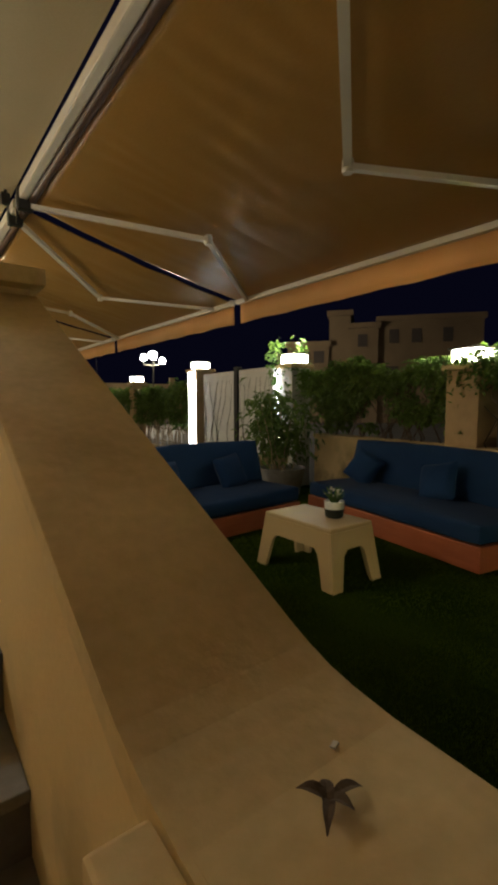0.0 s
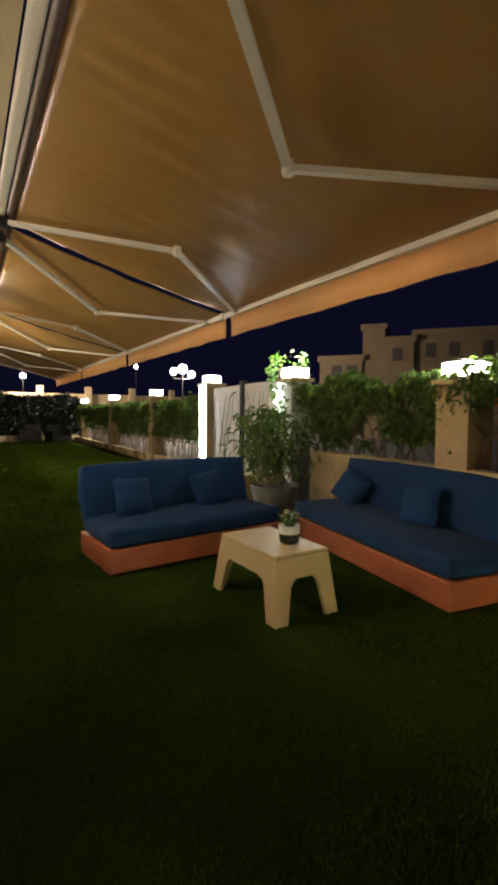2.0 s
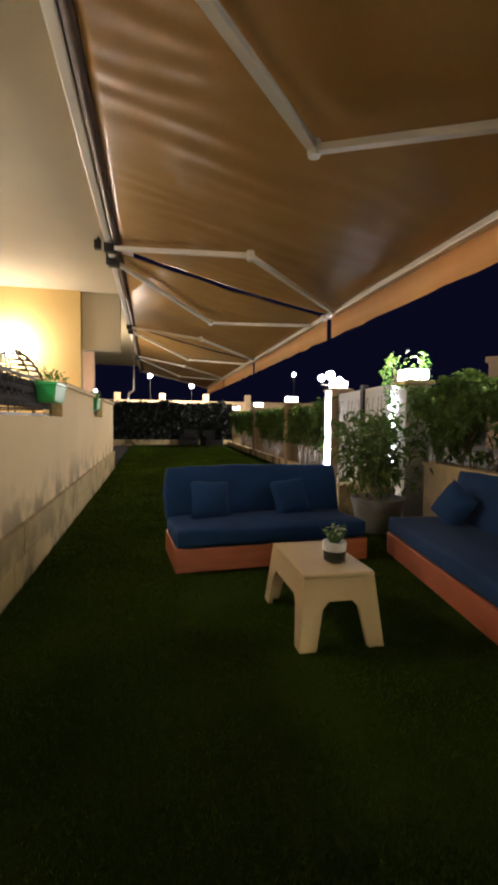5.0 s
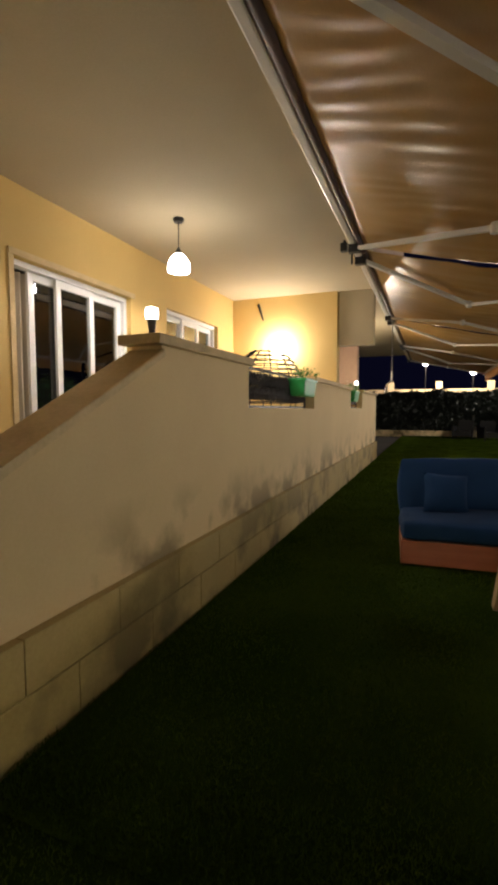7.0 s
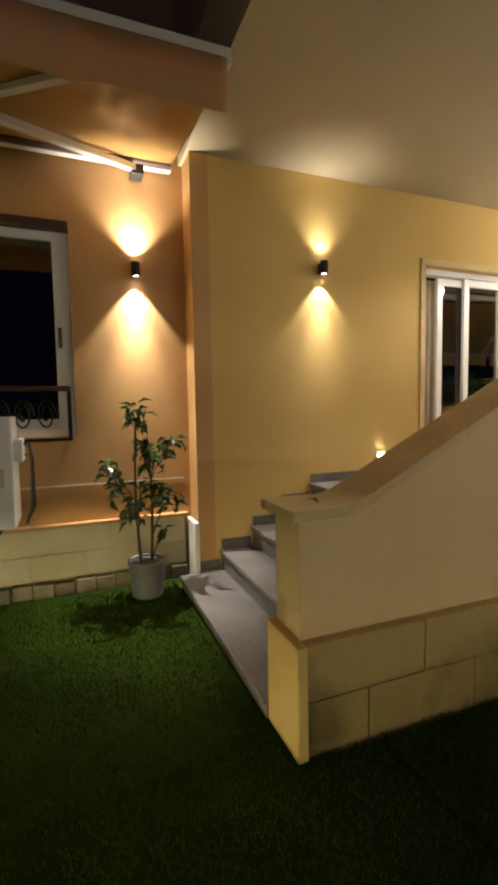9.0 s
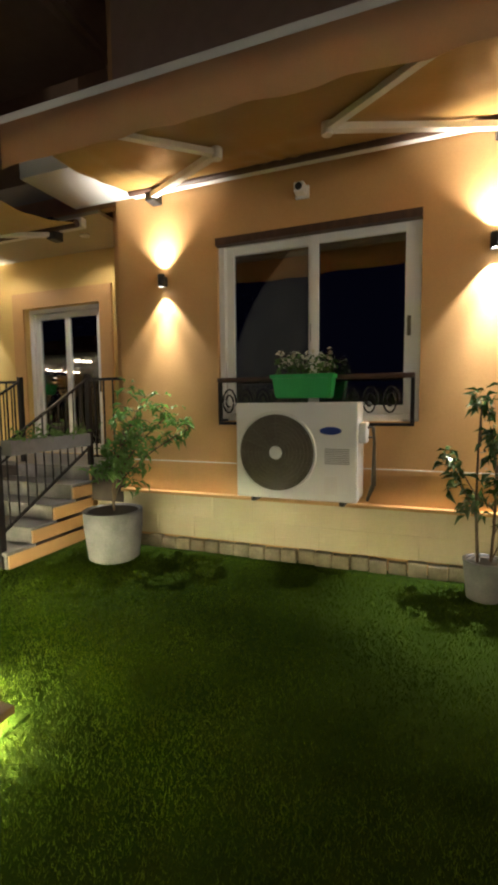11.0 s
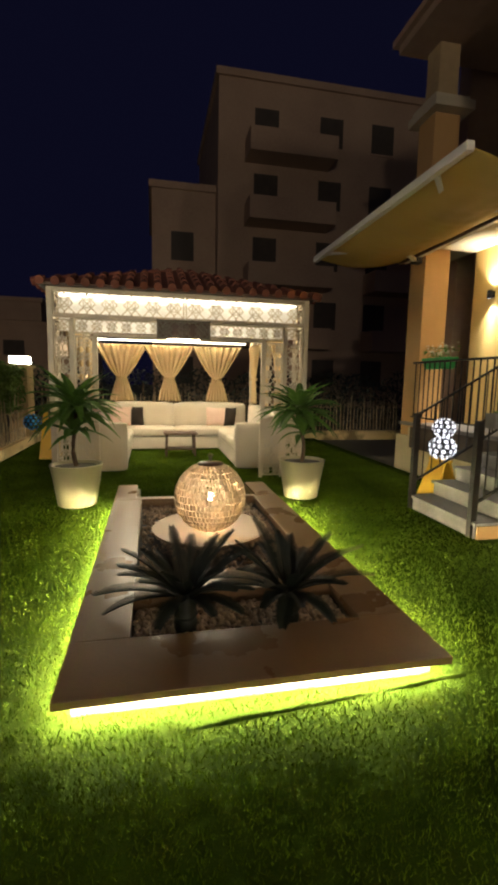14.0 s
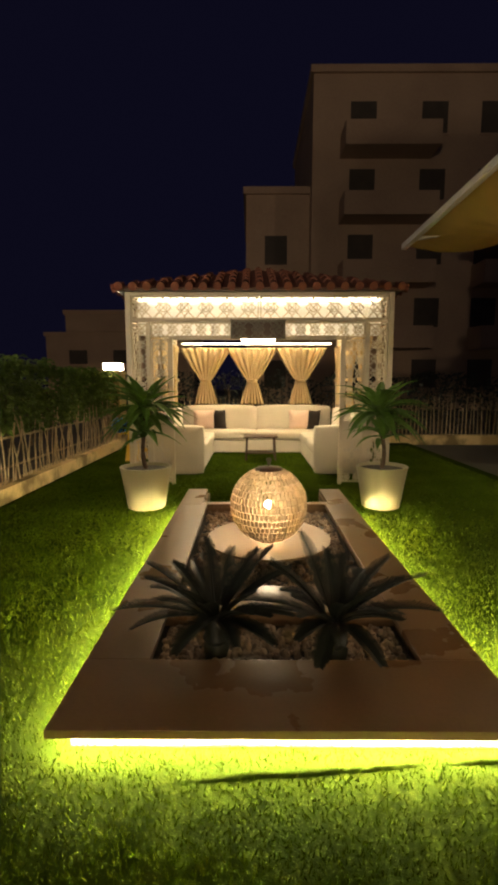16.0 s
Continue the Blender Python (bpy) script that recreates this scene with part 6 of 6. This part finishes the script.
# ---------- gazebo ----------
gz = thing("gazebo", pose(0, 0, 0), "cream metal gazebo with pierced panels and a clay tile roof", "gazebo", kind="structure")
GX0, GX1, GY0, GY1 = 0.12, 3.50, -10.6, -7.0


def lattice(bm, w, h, cell, t=0.012, line=0.013):
    """A pierced panel in the x-z plane from 0,0: crosses, rings and stars in a border."""
    for a in ((0, w, 0, line * 1.4), (0, w, h - line * 1.4, h), (0, line * 1.4, line * 1.4, h - line * 1.4), (w - line * 1.4, w, line * 1.4, h - line * 1.4)):
        box(bm, a[0], a[1], -t / 2, t / 2, a[2], a[3])
    nx, nz = max(1, round(w / cell)), max(1, round(h / cell))
    cw, ch = w / nx, h / nz
    for i in range(nx):
        for j in range(nz):
            cx, cz = (i + 0.5) * cw, (j + 0.5) * ch
            for sx, sz in ((1, 1), (1, -1)):
                bar(bm, (cx - sx * cw / 2, 0, cz - sz * ch / 2), (cx + sx * cw / 2, 0, cz + sz * ch / 2), t * 0.8, line)
            for k in range(4):
                a, b = [(0, 1), (1, 0), (0, -1), (-1, 0)][k], [(1, 0), (0, -1), (-1, 0), (0, 1)][k]
                bar(bm, (cx + a[0] * cw * 0.36, 0.001, cz + a[1] * ch * 0.36), (cx + b[0] * cw * 0.36, 0.001, cz + b[1] * ch * 0.36), t * 0.7, line)
            for k in range(8):
                a, b = k * math.pi / 4 + 0.39, (k + 1) * math.pi / 4 + 0.39
                bar(bm, (cx + cw * 0.19 * math.cos(a), 0.002, cz + ch * 0.19 * math.sin(a)), (cx + cw * 0.19 * math.cos(b), 0.002, cz + ch * 0.19 * math.sin(b)), t * 0.6, line * 0.9)
            box(bm, cx - cw * 0.04, cx + cw * 0.04, -t * 0.3, t * 0.3, cz - ch * 0.5, cz - ch * 0.36)
            box(bm, cx - cw * 0.04, cx + cw * 0.04, -t * 0.3, t * 0.3, cz + ch * 0.36, cz + ch * 0.5)
    return bm


def panel(w, h, cell, m, label="pierced cream metal panel", mat="cream"):
    ob = part("lattice_panel", lattice(bmesh.new(), w, h, cell), mat, gz, label)
    ob.matrix_local = m
    return ob


# posts
for x, y in ((GX0, GY1), (GX1, GY1), (GX0, GY0), (GX1, GY0)):
    part("post", boxes((x - 0.035, x + 0.035, y - 0.035, y + 0.035, 0, 2.50), bevel=0.004), "cream", gz)
for x in (0.42, 0.73, 2.96, 3.24):
    part("post", boxes((x - 0.024, x + 0.024, GY1 - 0.024, GY1 + 0.024, 0, 2.13 if x in (0.42, 3.24) else 1.935), bevel=0.004), "cream", gz)
part("beam", boxes((GX0 + 0.036, GX1 - 0.036, GY1 - 0.025, GY1 + 0.025, 2.46, 2.50), (GX0 + 0.036, GX1 - 0.036, GY1 - 0.025, GY1 + 0.025, 2.13, 2.165)), "cream", gz)
part("gate_beam", boxes((0.755, 2.935, GY1 - 0.024, GY1 + 0.024, 1.905, 1.935)), "cream", gz)
part("beam", boxes((GX0 + 0.036, GX1 - 0.036, GY0 - 0.025, GY0 + 0.025, 2.40, 2.50), (GX0 - 0.025, GX0 + 0.025, GY0 + 0.036, GY1 - 0.036, 2.44, 2.50), (GX1 - 0.025, GX1 + 0.025, GY0 + 0.036, GY1 - 0.036, 2.44, 2.50)), "cream", gz)
panel(1.645, 0.29, 0.29, pose(GX0 + 0.038, GY1, 2.168))
panel(1.645, 0.29, 0.29, pose(GX0 + 0.038 + 1.66, GY1, 2.168))
panel(2.768, 0.19, 0.19, pose(0.446, GY1, 1.937))
for x0, x1 in ((GX0 + 0.037, 0.395), (0.446, 0.704), (2.986, 3.214), (3.266, GX1 - 0.037)):
    panel(x1 - x0, 0.58, 0.15, pose(x0, GY1, 0.03))
    panel(x1 - x0, 1.25 if x1 < 0.4 or x0 > 3.25 else 1.05, 0.17, pose(x0, GY1, 0.86))
    part("solid_panel", boxes((x0, x1, GY1 - 0.006, GY1 + 0.006, 0.615, 0.855)), "cream", gz)
for x in (GX0, GX1):
    for k in range(3):
        y0 = GY0 + 0.04 + k * 1.18
        ob = part("lattice_panel", lattice(bmesh.new(), 1.16, 0.29, 0.29), "cream", gz, "pierced cream metal panel")
        ob.matrix_local = pose(x, y0, 2.14, 0, 0, 90)
    ob = part("lattice_panel", lattice(bmesh.new(), 0.5, 2.05, 0.25), "cream", gz, "pierced cream metal panel")
    ob.matrix_local = pose(x, GY1 - 0.56, 0.05, 0, 0, 90)
# lit soffit behind the friezes
part("soffit", boxes((GX0 + 0.04, GX1 - 0.04, GY0 + 0.04, GY1 - 0.03, 2.475, 2.495)), "white", gz, "white ceiling board")
part("frieze_back", boxes((GX0 + 0.05, GX1 - 0.05, GY1 - 0.30, GY1 - 0.28, 1.99, 2.47)), "white", gz, "white lit board behind the frieze")
part("light_strip", boxes((GX0 + 0.08, GX1 - 0.08, GY1 - 0.25, GY1 - 0.23, 2.44, 2.46)), "led_soft", gz, "white light strip")
part("light_strip", boxes((GX0 + 0.08, GX1 - 0.08, GY1 - 0.06, GY1 - 0.04, 2.135, 2.160)), "led_soft", gz, "white light strip")
part("light_strip", boxes((0.77, 2.92, GY1 - 0.07, GY1 - 0.05, 1.910, 1.932)), "led_soft", gz, "white light strip")
part("light_strip", boxes((GX0 + 0.12, GX1 - 0.12, GY0 + 0.16, GY0 + 0.18, 2.36, 2.39)), "led_white", gz, "white light strip")
# emits by itself to stand in for light falling on the back board
part("light_band", boxes((0.3, 3.32, GY0 + 0.19, GY0 + 0.21, 2.14, 2.168)), "led_soft", gz, "glowing band above the curtains in place of a lit board")
part("ceiling_lamp", boxes((1.0, 2.7, GY1 - 1.5, GY1 - 1.3, 2.44, 2.47)), "led_white", gz, "long white ceiling lamp")
cv = thing("cooling_cover", pose(1.48, GY1 + 0.05, 1.91), "dark pierced cover over a cooling unit", "cover")
part("back", boxes((0, 0.70, -0.02, 0.0, 0, 0.24)), "darkwood", cv)
lt = part("pierced_front", lattice(bmesh.new(), 0.70, 0.24, 0.24, 0.02, 0.02), "grille", cv)
lt.location = (0, 0.02, 0)
part("under_light", boxes((0.14, 0.56, -0.02, 0.02, -0.03, -0.005)), "led_white", cv, "small bright strip")
# clay roof
rt = part("roof", boxes((GX0 - 0.12, GX1 + 0.12, GY0 - 0.12, GY1 + 0.12, 2.502, 2.53)), "darkwood", gz, "hipped roof of red clay tiles")
bm = bmesh.new()
EX0, EX1, EY0, EY1, EZ, RZ = GX0 - 0.16, GX1 + 0.16, GY0 - 0.16, GY1 + 0.16, 2.532, 3.12
cxm, cy0, cy1 = (EX0 + EX1) / 2, EY0 + 1.6, EY1 - 1.6
corners = [(EX0, EY0), (EX1, EY0), (EX1, EY1), (EX0, EY1)]
v = [bm.verts.new((x, y, EZ)) for x, y in corners] + [bm.verts.new((cxm, cy0, RZ)), bm.verts.new((cxm, cy1, RZ))]
for f in ((0, 1, 4), (1, 2, 5, 4), (2, 3, 5), (3, 0, 4, 5), (3, 2, 1, 0)):
    bm.faces.new([v[i] for i in f])
part("roof_deck", bm, "clay", rt)
n = 21
for k in range(n):
    u = (k + 0.5) / n
    x = EX0 + (EX1 - EX0) * u
    reach = min(u, 1 - u) * 2
    nseg = max(1, int(5 * reach + 0.5))
    for s in range(nseg):
        t0, t1 = reach * s / nseg, min(reach * (s + 1) / nseg + 0.02, 1)
        bm = bmesh.new()
        pts = [(x, EY1 + 0.03 - 1.6 * t0, EZ + 0.008 + 0.588 * t0 + 0.012 * (s > 0)), (x, EY1 + 0.03 - 1.6 * t1, EZ + 0.002 + 0.588 * t1)]
        tube(bm, pts, 0.054, 8, 0.044)
        part("roof_tile", bm, "clay", rt)
for x, sg in ((EX0, -1), (EX1, 1)):
    for k in range(17):
        u = (k + 0.5) / 17
        y = EY0 + (EY1 - EY0) * u
        reach = min(1, min(u, 1 - u) * (EY1 - EY0) / 1.6)
        bm = bmesh.new()
        tube(bm, [(x + sg * 0.03, y, EZ + 0.008), (x - sg * (EX1 - EX0) / 2 * reach, y, EZ + 0.004 + 0.588 * reach)], 0.054, 8, 0.046)
        part("roof_tile", bm, "clay", rt)


# curtains of the gazebo
def gaz_curtain(xc, w, mat, y=GY0 + 0.10, rot=90, h=1.15, z0=0.93, tie=0.42):
    th = hanging("gazebo_curtain", 0, 0, w, 0, h, 7, mat, "gold curtain gathered by a tieback", tie)
    th.matrix_world = pose(xc, y, z0, 0, 0, rot)
    th["group"] = "gazebo curtains"
    return th


for xc in (2.86, 1.90, 0.90):
    gaz_curtain(xc, 1.06, "curtain")
for y in (-9.9, -8.9, -8.0):
    gaz_curtain(GX0 + 0.10, 0.85, "curtain", y, 0)
    gaz_curtain(GX1 - 0.10, 0.85, "curtain", y, 0)


def gaz_sofa(m, w, label, n, arm=None):
    """Local x along the front, y towards the back."""
    th = thing("gazebo_sofa", m, label, "sofa", "gazebo sofas")
    part("base", boxes((0, w, 0.02, 0.78, 0.03, 0.27), bevel=0.015), "beige_fabric", th)
    cw = w / n
    for i in range(n):
        b = bmesh.new()
        cushion(b, i * cw + 0.004, (i + 1) * cw - 0.004, 0.0, 0.62, 0.272, 0.44, 0.02, 7)
        part("seat_cushion", b, "beige_fabric", th, smooth=True)
        b = bmesh.new()
        cushion(b, i * cw + 0.004, (i + 1) * cw - 0.004, 0.60, 0.80, 0.40, 0.90, 0.025, 7)
        part("back_cushion", b, "beige_fabric", th, smooth=True)
    if arm is not None:
        b = bmesh.new()
        cushion(b, arm, arm + 0.17, -0.01, 0.80, 0.03, 0.73, 0.012, 7)
        part("armrest", b, "beige_fabric", th, smooth=True)
    return th


gaz_sofa(pose(3.32, -9.72, 0, 0, 0, 180), 3.02, "cream upholstered sofa along the gazebo's back", 2)
gaz_sofa(pose(2.62, -7.72, 0, 0, 0, -90), 1.96, "cream upholstered side sofa of the gazebo", 2, -0.175)
gaz_sofa(pose(0.98, -9.70, 0, 0, 0, 90), 1.96, "cream upholstered side sofa opposite", 2, 1.965)
for x, y, mat, rz, lab in [(2.86, -10.05, "pink", 14, "blush pink cushion on the gazebo sofa"), (2.55, -10.12, "brown_fabric", -10, "dark brown cushion on the gazebo sofa"), (0.96, -10.05, "pink", -10, "blush pink cushion on the gazebo sofa"), (0.68, -10.02, "brown_fabric", 20, "dark brown cushion on the gazebo sofa")]:
    c = thing("cushion", pose(x, y, 0.64, -14, 0, rz), lab, "cushion", "gazebo cushions")
    b = bmesh.new()
    pillow(b, 0.42 if mat == "pink" else 0.26, 0.40, 0.17, pose(0, 0, 0))
    part("cover", b, mat, c, smooth=True)
ct = thing("side_table", pose(1.75, -9.1, 0), "small dark wooden table on the gazebo lawn", "table")
part("tabletop", boxes((-0.30, 0.30, -0.22, 0.22, 0.40, 0.43), bevel=0.006), "darkwood", ct)
part("shelf", boxes((-0.24, 0.24, -0.17, 0.17, 0.12, 0.14)), "darkwood", ct)
for sx in (-1, 1):
    for sy in (-1, 1):
        part("leg", bar(bmesh.new(), (sx * 0.26, sy * 0.18, 0.001), (sx * 0.24, sy * 0.18, 0.40), 0.035, 0.035), "darkwood", ct)


# ---------- distance ----------
def block_building(name, m, label, blocks, mat, windows, balconies=(), lit=0.0, seed=1):
    rng = random.Random(seed)
    th = thing(name, m, label, "building")
    for b in blocks:
        w = part("wall", boxes(b), mat, th)
        part("roof_edge", boxes((b[0] - 0.15, b[1] + 0.15, b[2] - 0.15, b[3] + 0.15, b[5] + 0.002, b[5] + 0.35)), mat, w)
    for x, y, z, ww, hh in windows:
        # panes without a glow take the interior's painted shade
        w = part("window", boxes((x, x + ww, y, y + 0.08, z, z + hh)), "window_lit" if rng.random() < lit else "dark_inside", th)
        part("sill", boxes((x - 0.06, x + ww + 0.06, y - 0.02, y + 0.12, z - 0.1, z - 0.002)), mat, w)
    for x0, x1, y0, y1, z in balconies:
        part("balcony", boxes((x0, x1, y0, y1, z, z + 0.2), (x0, x1, y1 - 0.15, y1, z + 0.202, z + 1.1), (x0, x0 + 0.15, y0, y1 - 0.152, z + 0.202, z + 1.1), (x1 - 0.15, x1, y0, y1 - 0.152, z + 0.202, z + 1.1)), mat, th)
    return th


wins = [(x, -0.05, z, 1.3, 1.5) for z in (1.2, 4.4, 7.6, 10.8, 14.0) for x in (-14.5, -11.0, -8.0, -4.4) if not (z > 10.5 and x < -13)]
block_building("apartment_building", pose(0, -26, 0), "tall unlit apartment building behind the gazebo", [(-16, -1.2, -10, 0, -0.05, 16.8), (-1.19, 2.2, -9, -0.8, -0.05, 11.4)], "dark_wall",
               wins + [(0.0, -0.85, z, 1.2, 1.5) for z in (1.2, 4.4, 7.8)], [(-7.2, -2.6, 0.001, 1.5, z) for z in (3.2, 6.4, 9.6, 12.8)] + [(-13.8, -9.6, 0.001, 1.5, z) for z in (3.2, 6.4, 9.6)])
block_building("low_house", pose(14, -42, 0), "low unlit house far behind the hedge", [(-7, 6, -6, 0, -0.05, 5.6), (-3, 4, -5, 0.5, 5.952, 7.4)], "dark_wall", [(-5.5, -0.05, 3.2, 1.6, 1.2), (-1.5, -0.05, 3.2, 1.6, 1.2), (2.4, -0.05, 3.2, 1.6, 1.2)], (), 0.3)
block_building("villa", pose(25, 19.65, 0, 0, 0, 129), "tan stepped villa across the street, dimness put in its colour", [(2.6, 5.4, -8, 0, -0.05, 5.1), (1.2, 2.59, -6, -0.2, -0.05, 7.1), (-0.6, 1.19, -8, 0, -0.05, 6.2), (-7.0, -0.61, -8, -0.3, -0.05, 6.6)], "villa_far",
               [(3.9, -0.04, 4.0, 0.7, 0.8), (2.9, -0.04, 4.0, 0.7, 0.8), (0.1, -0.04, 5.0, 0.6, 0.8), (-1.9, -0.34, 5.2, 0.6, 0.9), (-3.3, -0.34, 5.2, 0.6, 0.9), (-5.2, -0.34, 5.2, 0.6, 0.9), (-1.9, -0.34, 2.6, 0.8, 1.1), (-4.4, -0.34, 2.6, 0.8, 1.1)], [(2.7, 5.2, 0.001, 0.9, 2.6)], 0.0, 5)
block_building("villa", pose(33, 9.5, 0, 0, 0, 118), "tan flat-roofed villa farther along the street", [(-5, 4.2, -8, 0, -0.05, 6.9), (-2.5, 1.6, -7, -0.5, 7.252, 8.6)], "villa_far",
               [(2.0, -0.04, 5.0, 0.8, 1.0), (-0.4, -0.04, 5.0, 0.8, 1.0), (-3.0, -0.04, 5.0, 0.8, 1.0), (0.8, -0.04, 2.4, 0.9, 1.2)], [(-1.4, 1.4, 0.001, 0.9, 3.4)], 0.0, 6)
structure("wall_street", boxes((-4, 30, 47, 47.3, -0.05, 3.4)), "villa", "long pale wall across the street")
for k in range(7):
    part_x = -2 + k * 4.4
    structure("wall_street_pier", boxes((part_x, part_x + 0.6, 46.7, 46.99, -0.05, 4.1)), "villa", "pier of the street wall", "pier")
for sx, sy, sz in [(11.1, 22.9, 3.9), (20, 58, 7.6), (1.5, 44, 5.6), (5.4, 44, 4.7)]:
    sl = thing("street_lamp", pose(sx, sy, 0), "bright street lamp globe on a tall post", "street lamp", "street lamps")
    part("post", tube(bmesh.new(), [(0, 0, -0.05), (0, 0, sz - 0.3)], 0.05, 8, 0.035), "iron", sl)
    b = bmesh.new()
    bmesh.ops.create_uvsphere(b, u_segments=16, v_segments=10, radius=0.24)
    g = part("globe", b, "far_lamp", sl, "glowing white globe", smooth=True)
    g.location = (0, 0, sz)
    g.visible_shadow = False
    if sy < 30:
        for dx, dz in ((-0.42, -0.12), (0.42, -0.28)):
            part("arm", tube(bmesh.new(), [(0, 0, sz - 0.55), (dx, -dx * 0.6, sz - 0.5), (dx, -dx * 0.6, sz + dz - 0.16)], 0.025, 6), "iron", sl, "curved black arm")
            b = bmesh.new()
            bmesh.ops.create_uvsphere(b, u_segments=16, v_segments=10, radius=0.18)
            g = part("globe", b, "far_lamp", sl, "glowing white globe", smooth=True)
            g.location = (dx, -dx * 0.6, sz + dz)
            g.visible_shadow = False


# ---------- dark armchairs at the lawn's end ----------
def lawn_chair(m):
    th = thing("lawn_armchair", m, "dark woven armchair at the far end of the lawn", "armchair", "lawn armchairs")
    part("seat", boxes((-0.36, 0.36, -0.34, 0.34, 0.16, 0.42), bevel=0.03), "black", th)
    part("backrest", boxes((-0.36, 0.36, 0.345, 0.45, 0.16, 0.92), bevel=0.03), "black", th)
    for sg in (-1, 1):
        part("arm", boxes((sg * 0.42 - 0.055, sg * 0.42 + 0.055, -0.34, 0.44, 0.14, 0.64), bevel=0.03), "black", th)
        for y in (-0.28, 0.38):
            part("leg", boxes((sg * 0.42 - 0.025, sg * 0.42 + 0.025, y - 0.025, y + 0.025, 0, 0.138)), "iron", th)


lawn_chair(pose(4.7, 22.6, 0, 0, 0, 20))
lawn_chair(pose(3.6, 23.4, 0, 0, 0, -15))


# ---------- turf blades near the bed ----------
rs = np.random.RandomState(5)
N = 620000
gx = rs.uniform(-1.5, 4.6, N)
gy = -11.0 + 11.8 * rs.uniform(0, 1, N) ** 0.62
far = rs.uniform(0, 1, N) < 0.38
gy = np.where(far, 0.4 + 25.4 * rs.uniform(0, 1, N) ** 2.2, gy)
gx = np.where(far, rs.uniform(0.7, 5.4, N), gx)
inside = (gx > BX0 + 0.05) & (gx < BX1 - 0.05) & (gy < BY1 - 0.08) & (gy > -5.5)
seam = (np.abs(gy + 2.43 - 0.004 * np.sin(gx * 9)) < 0.008) & ((gx < BX0) | (gx > BX1))
seam |= (np.abs(gx - 1.38 - 0.004 * np.sin(gy * 7)) < 0.006) & (gy > BY1 + 0.1) & (gy < 0)
keep = ~seam & ~inside & ~((gx < PX1 + 0.06) & (gy > -0.06)) & ~((gx < -0.55) & (gy < -4.0) & (gy > -5.25))
gx, gy = gx[keep], gy[keep]
n = len(gx)
an = rs.uniform(0, 2 * np.pi, n)
hh = rs.uniform(0.008, 0.024, n)
le = rs.uniform(0.0, 0.018, n)
ww = rs.uniform(0.0017, 0.0034, n) * (1 + 0.35 * np.maximum(0, -gy - 3) + 0.7 * np.maximum(0, gy - 3))
la = rs.uniform(0, 2 * np.pi, n)
co = np.zeros((n, 3, 3))
co[:, 0] = np.stack([gx - np.cos(an) * ww, gy - np.sin(an) * ww, np.zeros(n) - 0.002], 1)
co[:, 1] = np.stack([gx + np.cos(an) * ww, gy + np.sin(an) * ww, np.zeros(n) - 0.002], 1)
co[:, 2] = np.stack([gx + np.cos(la) * le, gy + np.sin(la) * le, hh], 1)
me = bpy.data.meshes.new("turf_blades")
me.vertices.add(n * 3)
me.vertices.foreach_set("co", co.reshape(-1))
me.loops.add(n * 3)
me.loops.foreach_set("vertex_index", np.arange(n * 3))
me.polygons.add(n)
me.polygons.foreach_set("loop_start", np.arange(n) * 3)
me.polygons.foreach_set("loop_total", np.full(n, 3))
me.update()
me.materials.append(M["blade"])
tagged(new("turf_blades", me), "short green turf blades of the lawn", "grass", "", "stuff")

# ---------- raised cut edge of the turf before the bed ----------
bm = bmesh.new()
rows = []
for i in range(121):
    x = 0.80 + 1.45 * i / 120
    c = -2.425 + 0.11 * max(0, (x - 0.9) / 1.25) + 0.012 * noise.noise(Vector((x * 5, 0, 1))) + 0.006 * noise.noise(Vector((x * 22, 0, 2)))
    h = max(0.0, 0.009 + 0.014 * noise.noise(Vector((x * 4.3, 3, 0))) + 0.005 * noise.noise(Vector((x * 40, 3, 0)))) * min(1, (2.26 - x) / 0.35)
    rows.append([bm.verts.new((x, c + dy, z)) for dy, z in ((-0.05, 0.001), (-0.02, h * 0.7), (0.0, h + 0.001), (0.010, h * 0.8), (0.014, 0.001))])
for a, b in zip(rows, rows[1:]):
    for j in range(4):
        bm.faces.new((a[j], a[j + 1], b[j + 1], b[j]))
structure("trim_turf_edge", bm, "turf", "raised cut edge of the turf before the bed", "turf", True)

# ---------- small stone tiles along the wall foot ----------
foot = thing("wall_foot_stones", pose(0, 0, 0), "row of rough stones and beige tiles along the wall foot", "plinth", kind="structure")
for k in range(24):
    y = -3.64 + k * 0.155
    w = 0.15 + random.uniform(-0.01, 0.0)
    part("stone", boxes((-1.645, -1.585 + random.uniform(0, 0.03), y, y + w, -0.02, 0.11 + random.uniform(-0.012, 0.012)), bevel=0.012), "kerb", foot)
for k in range(9):
    y = -3.645 + k * 0.412
    for z0, z1 in ((0.135, 0.335), (0.341, 0.54)):
        part("tile", boxes((-1.608, -1.596, y + (0.2 if z0 > 0.3 else 0), min(y + 0.406 + (0.2 if z0 > 0.3 else 0), 0.05), z0, z1), bevel=0.003), "tile_beige", foot)
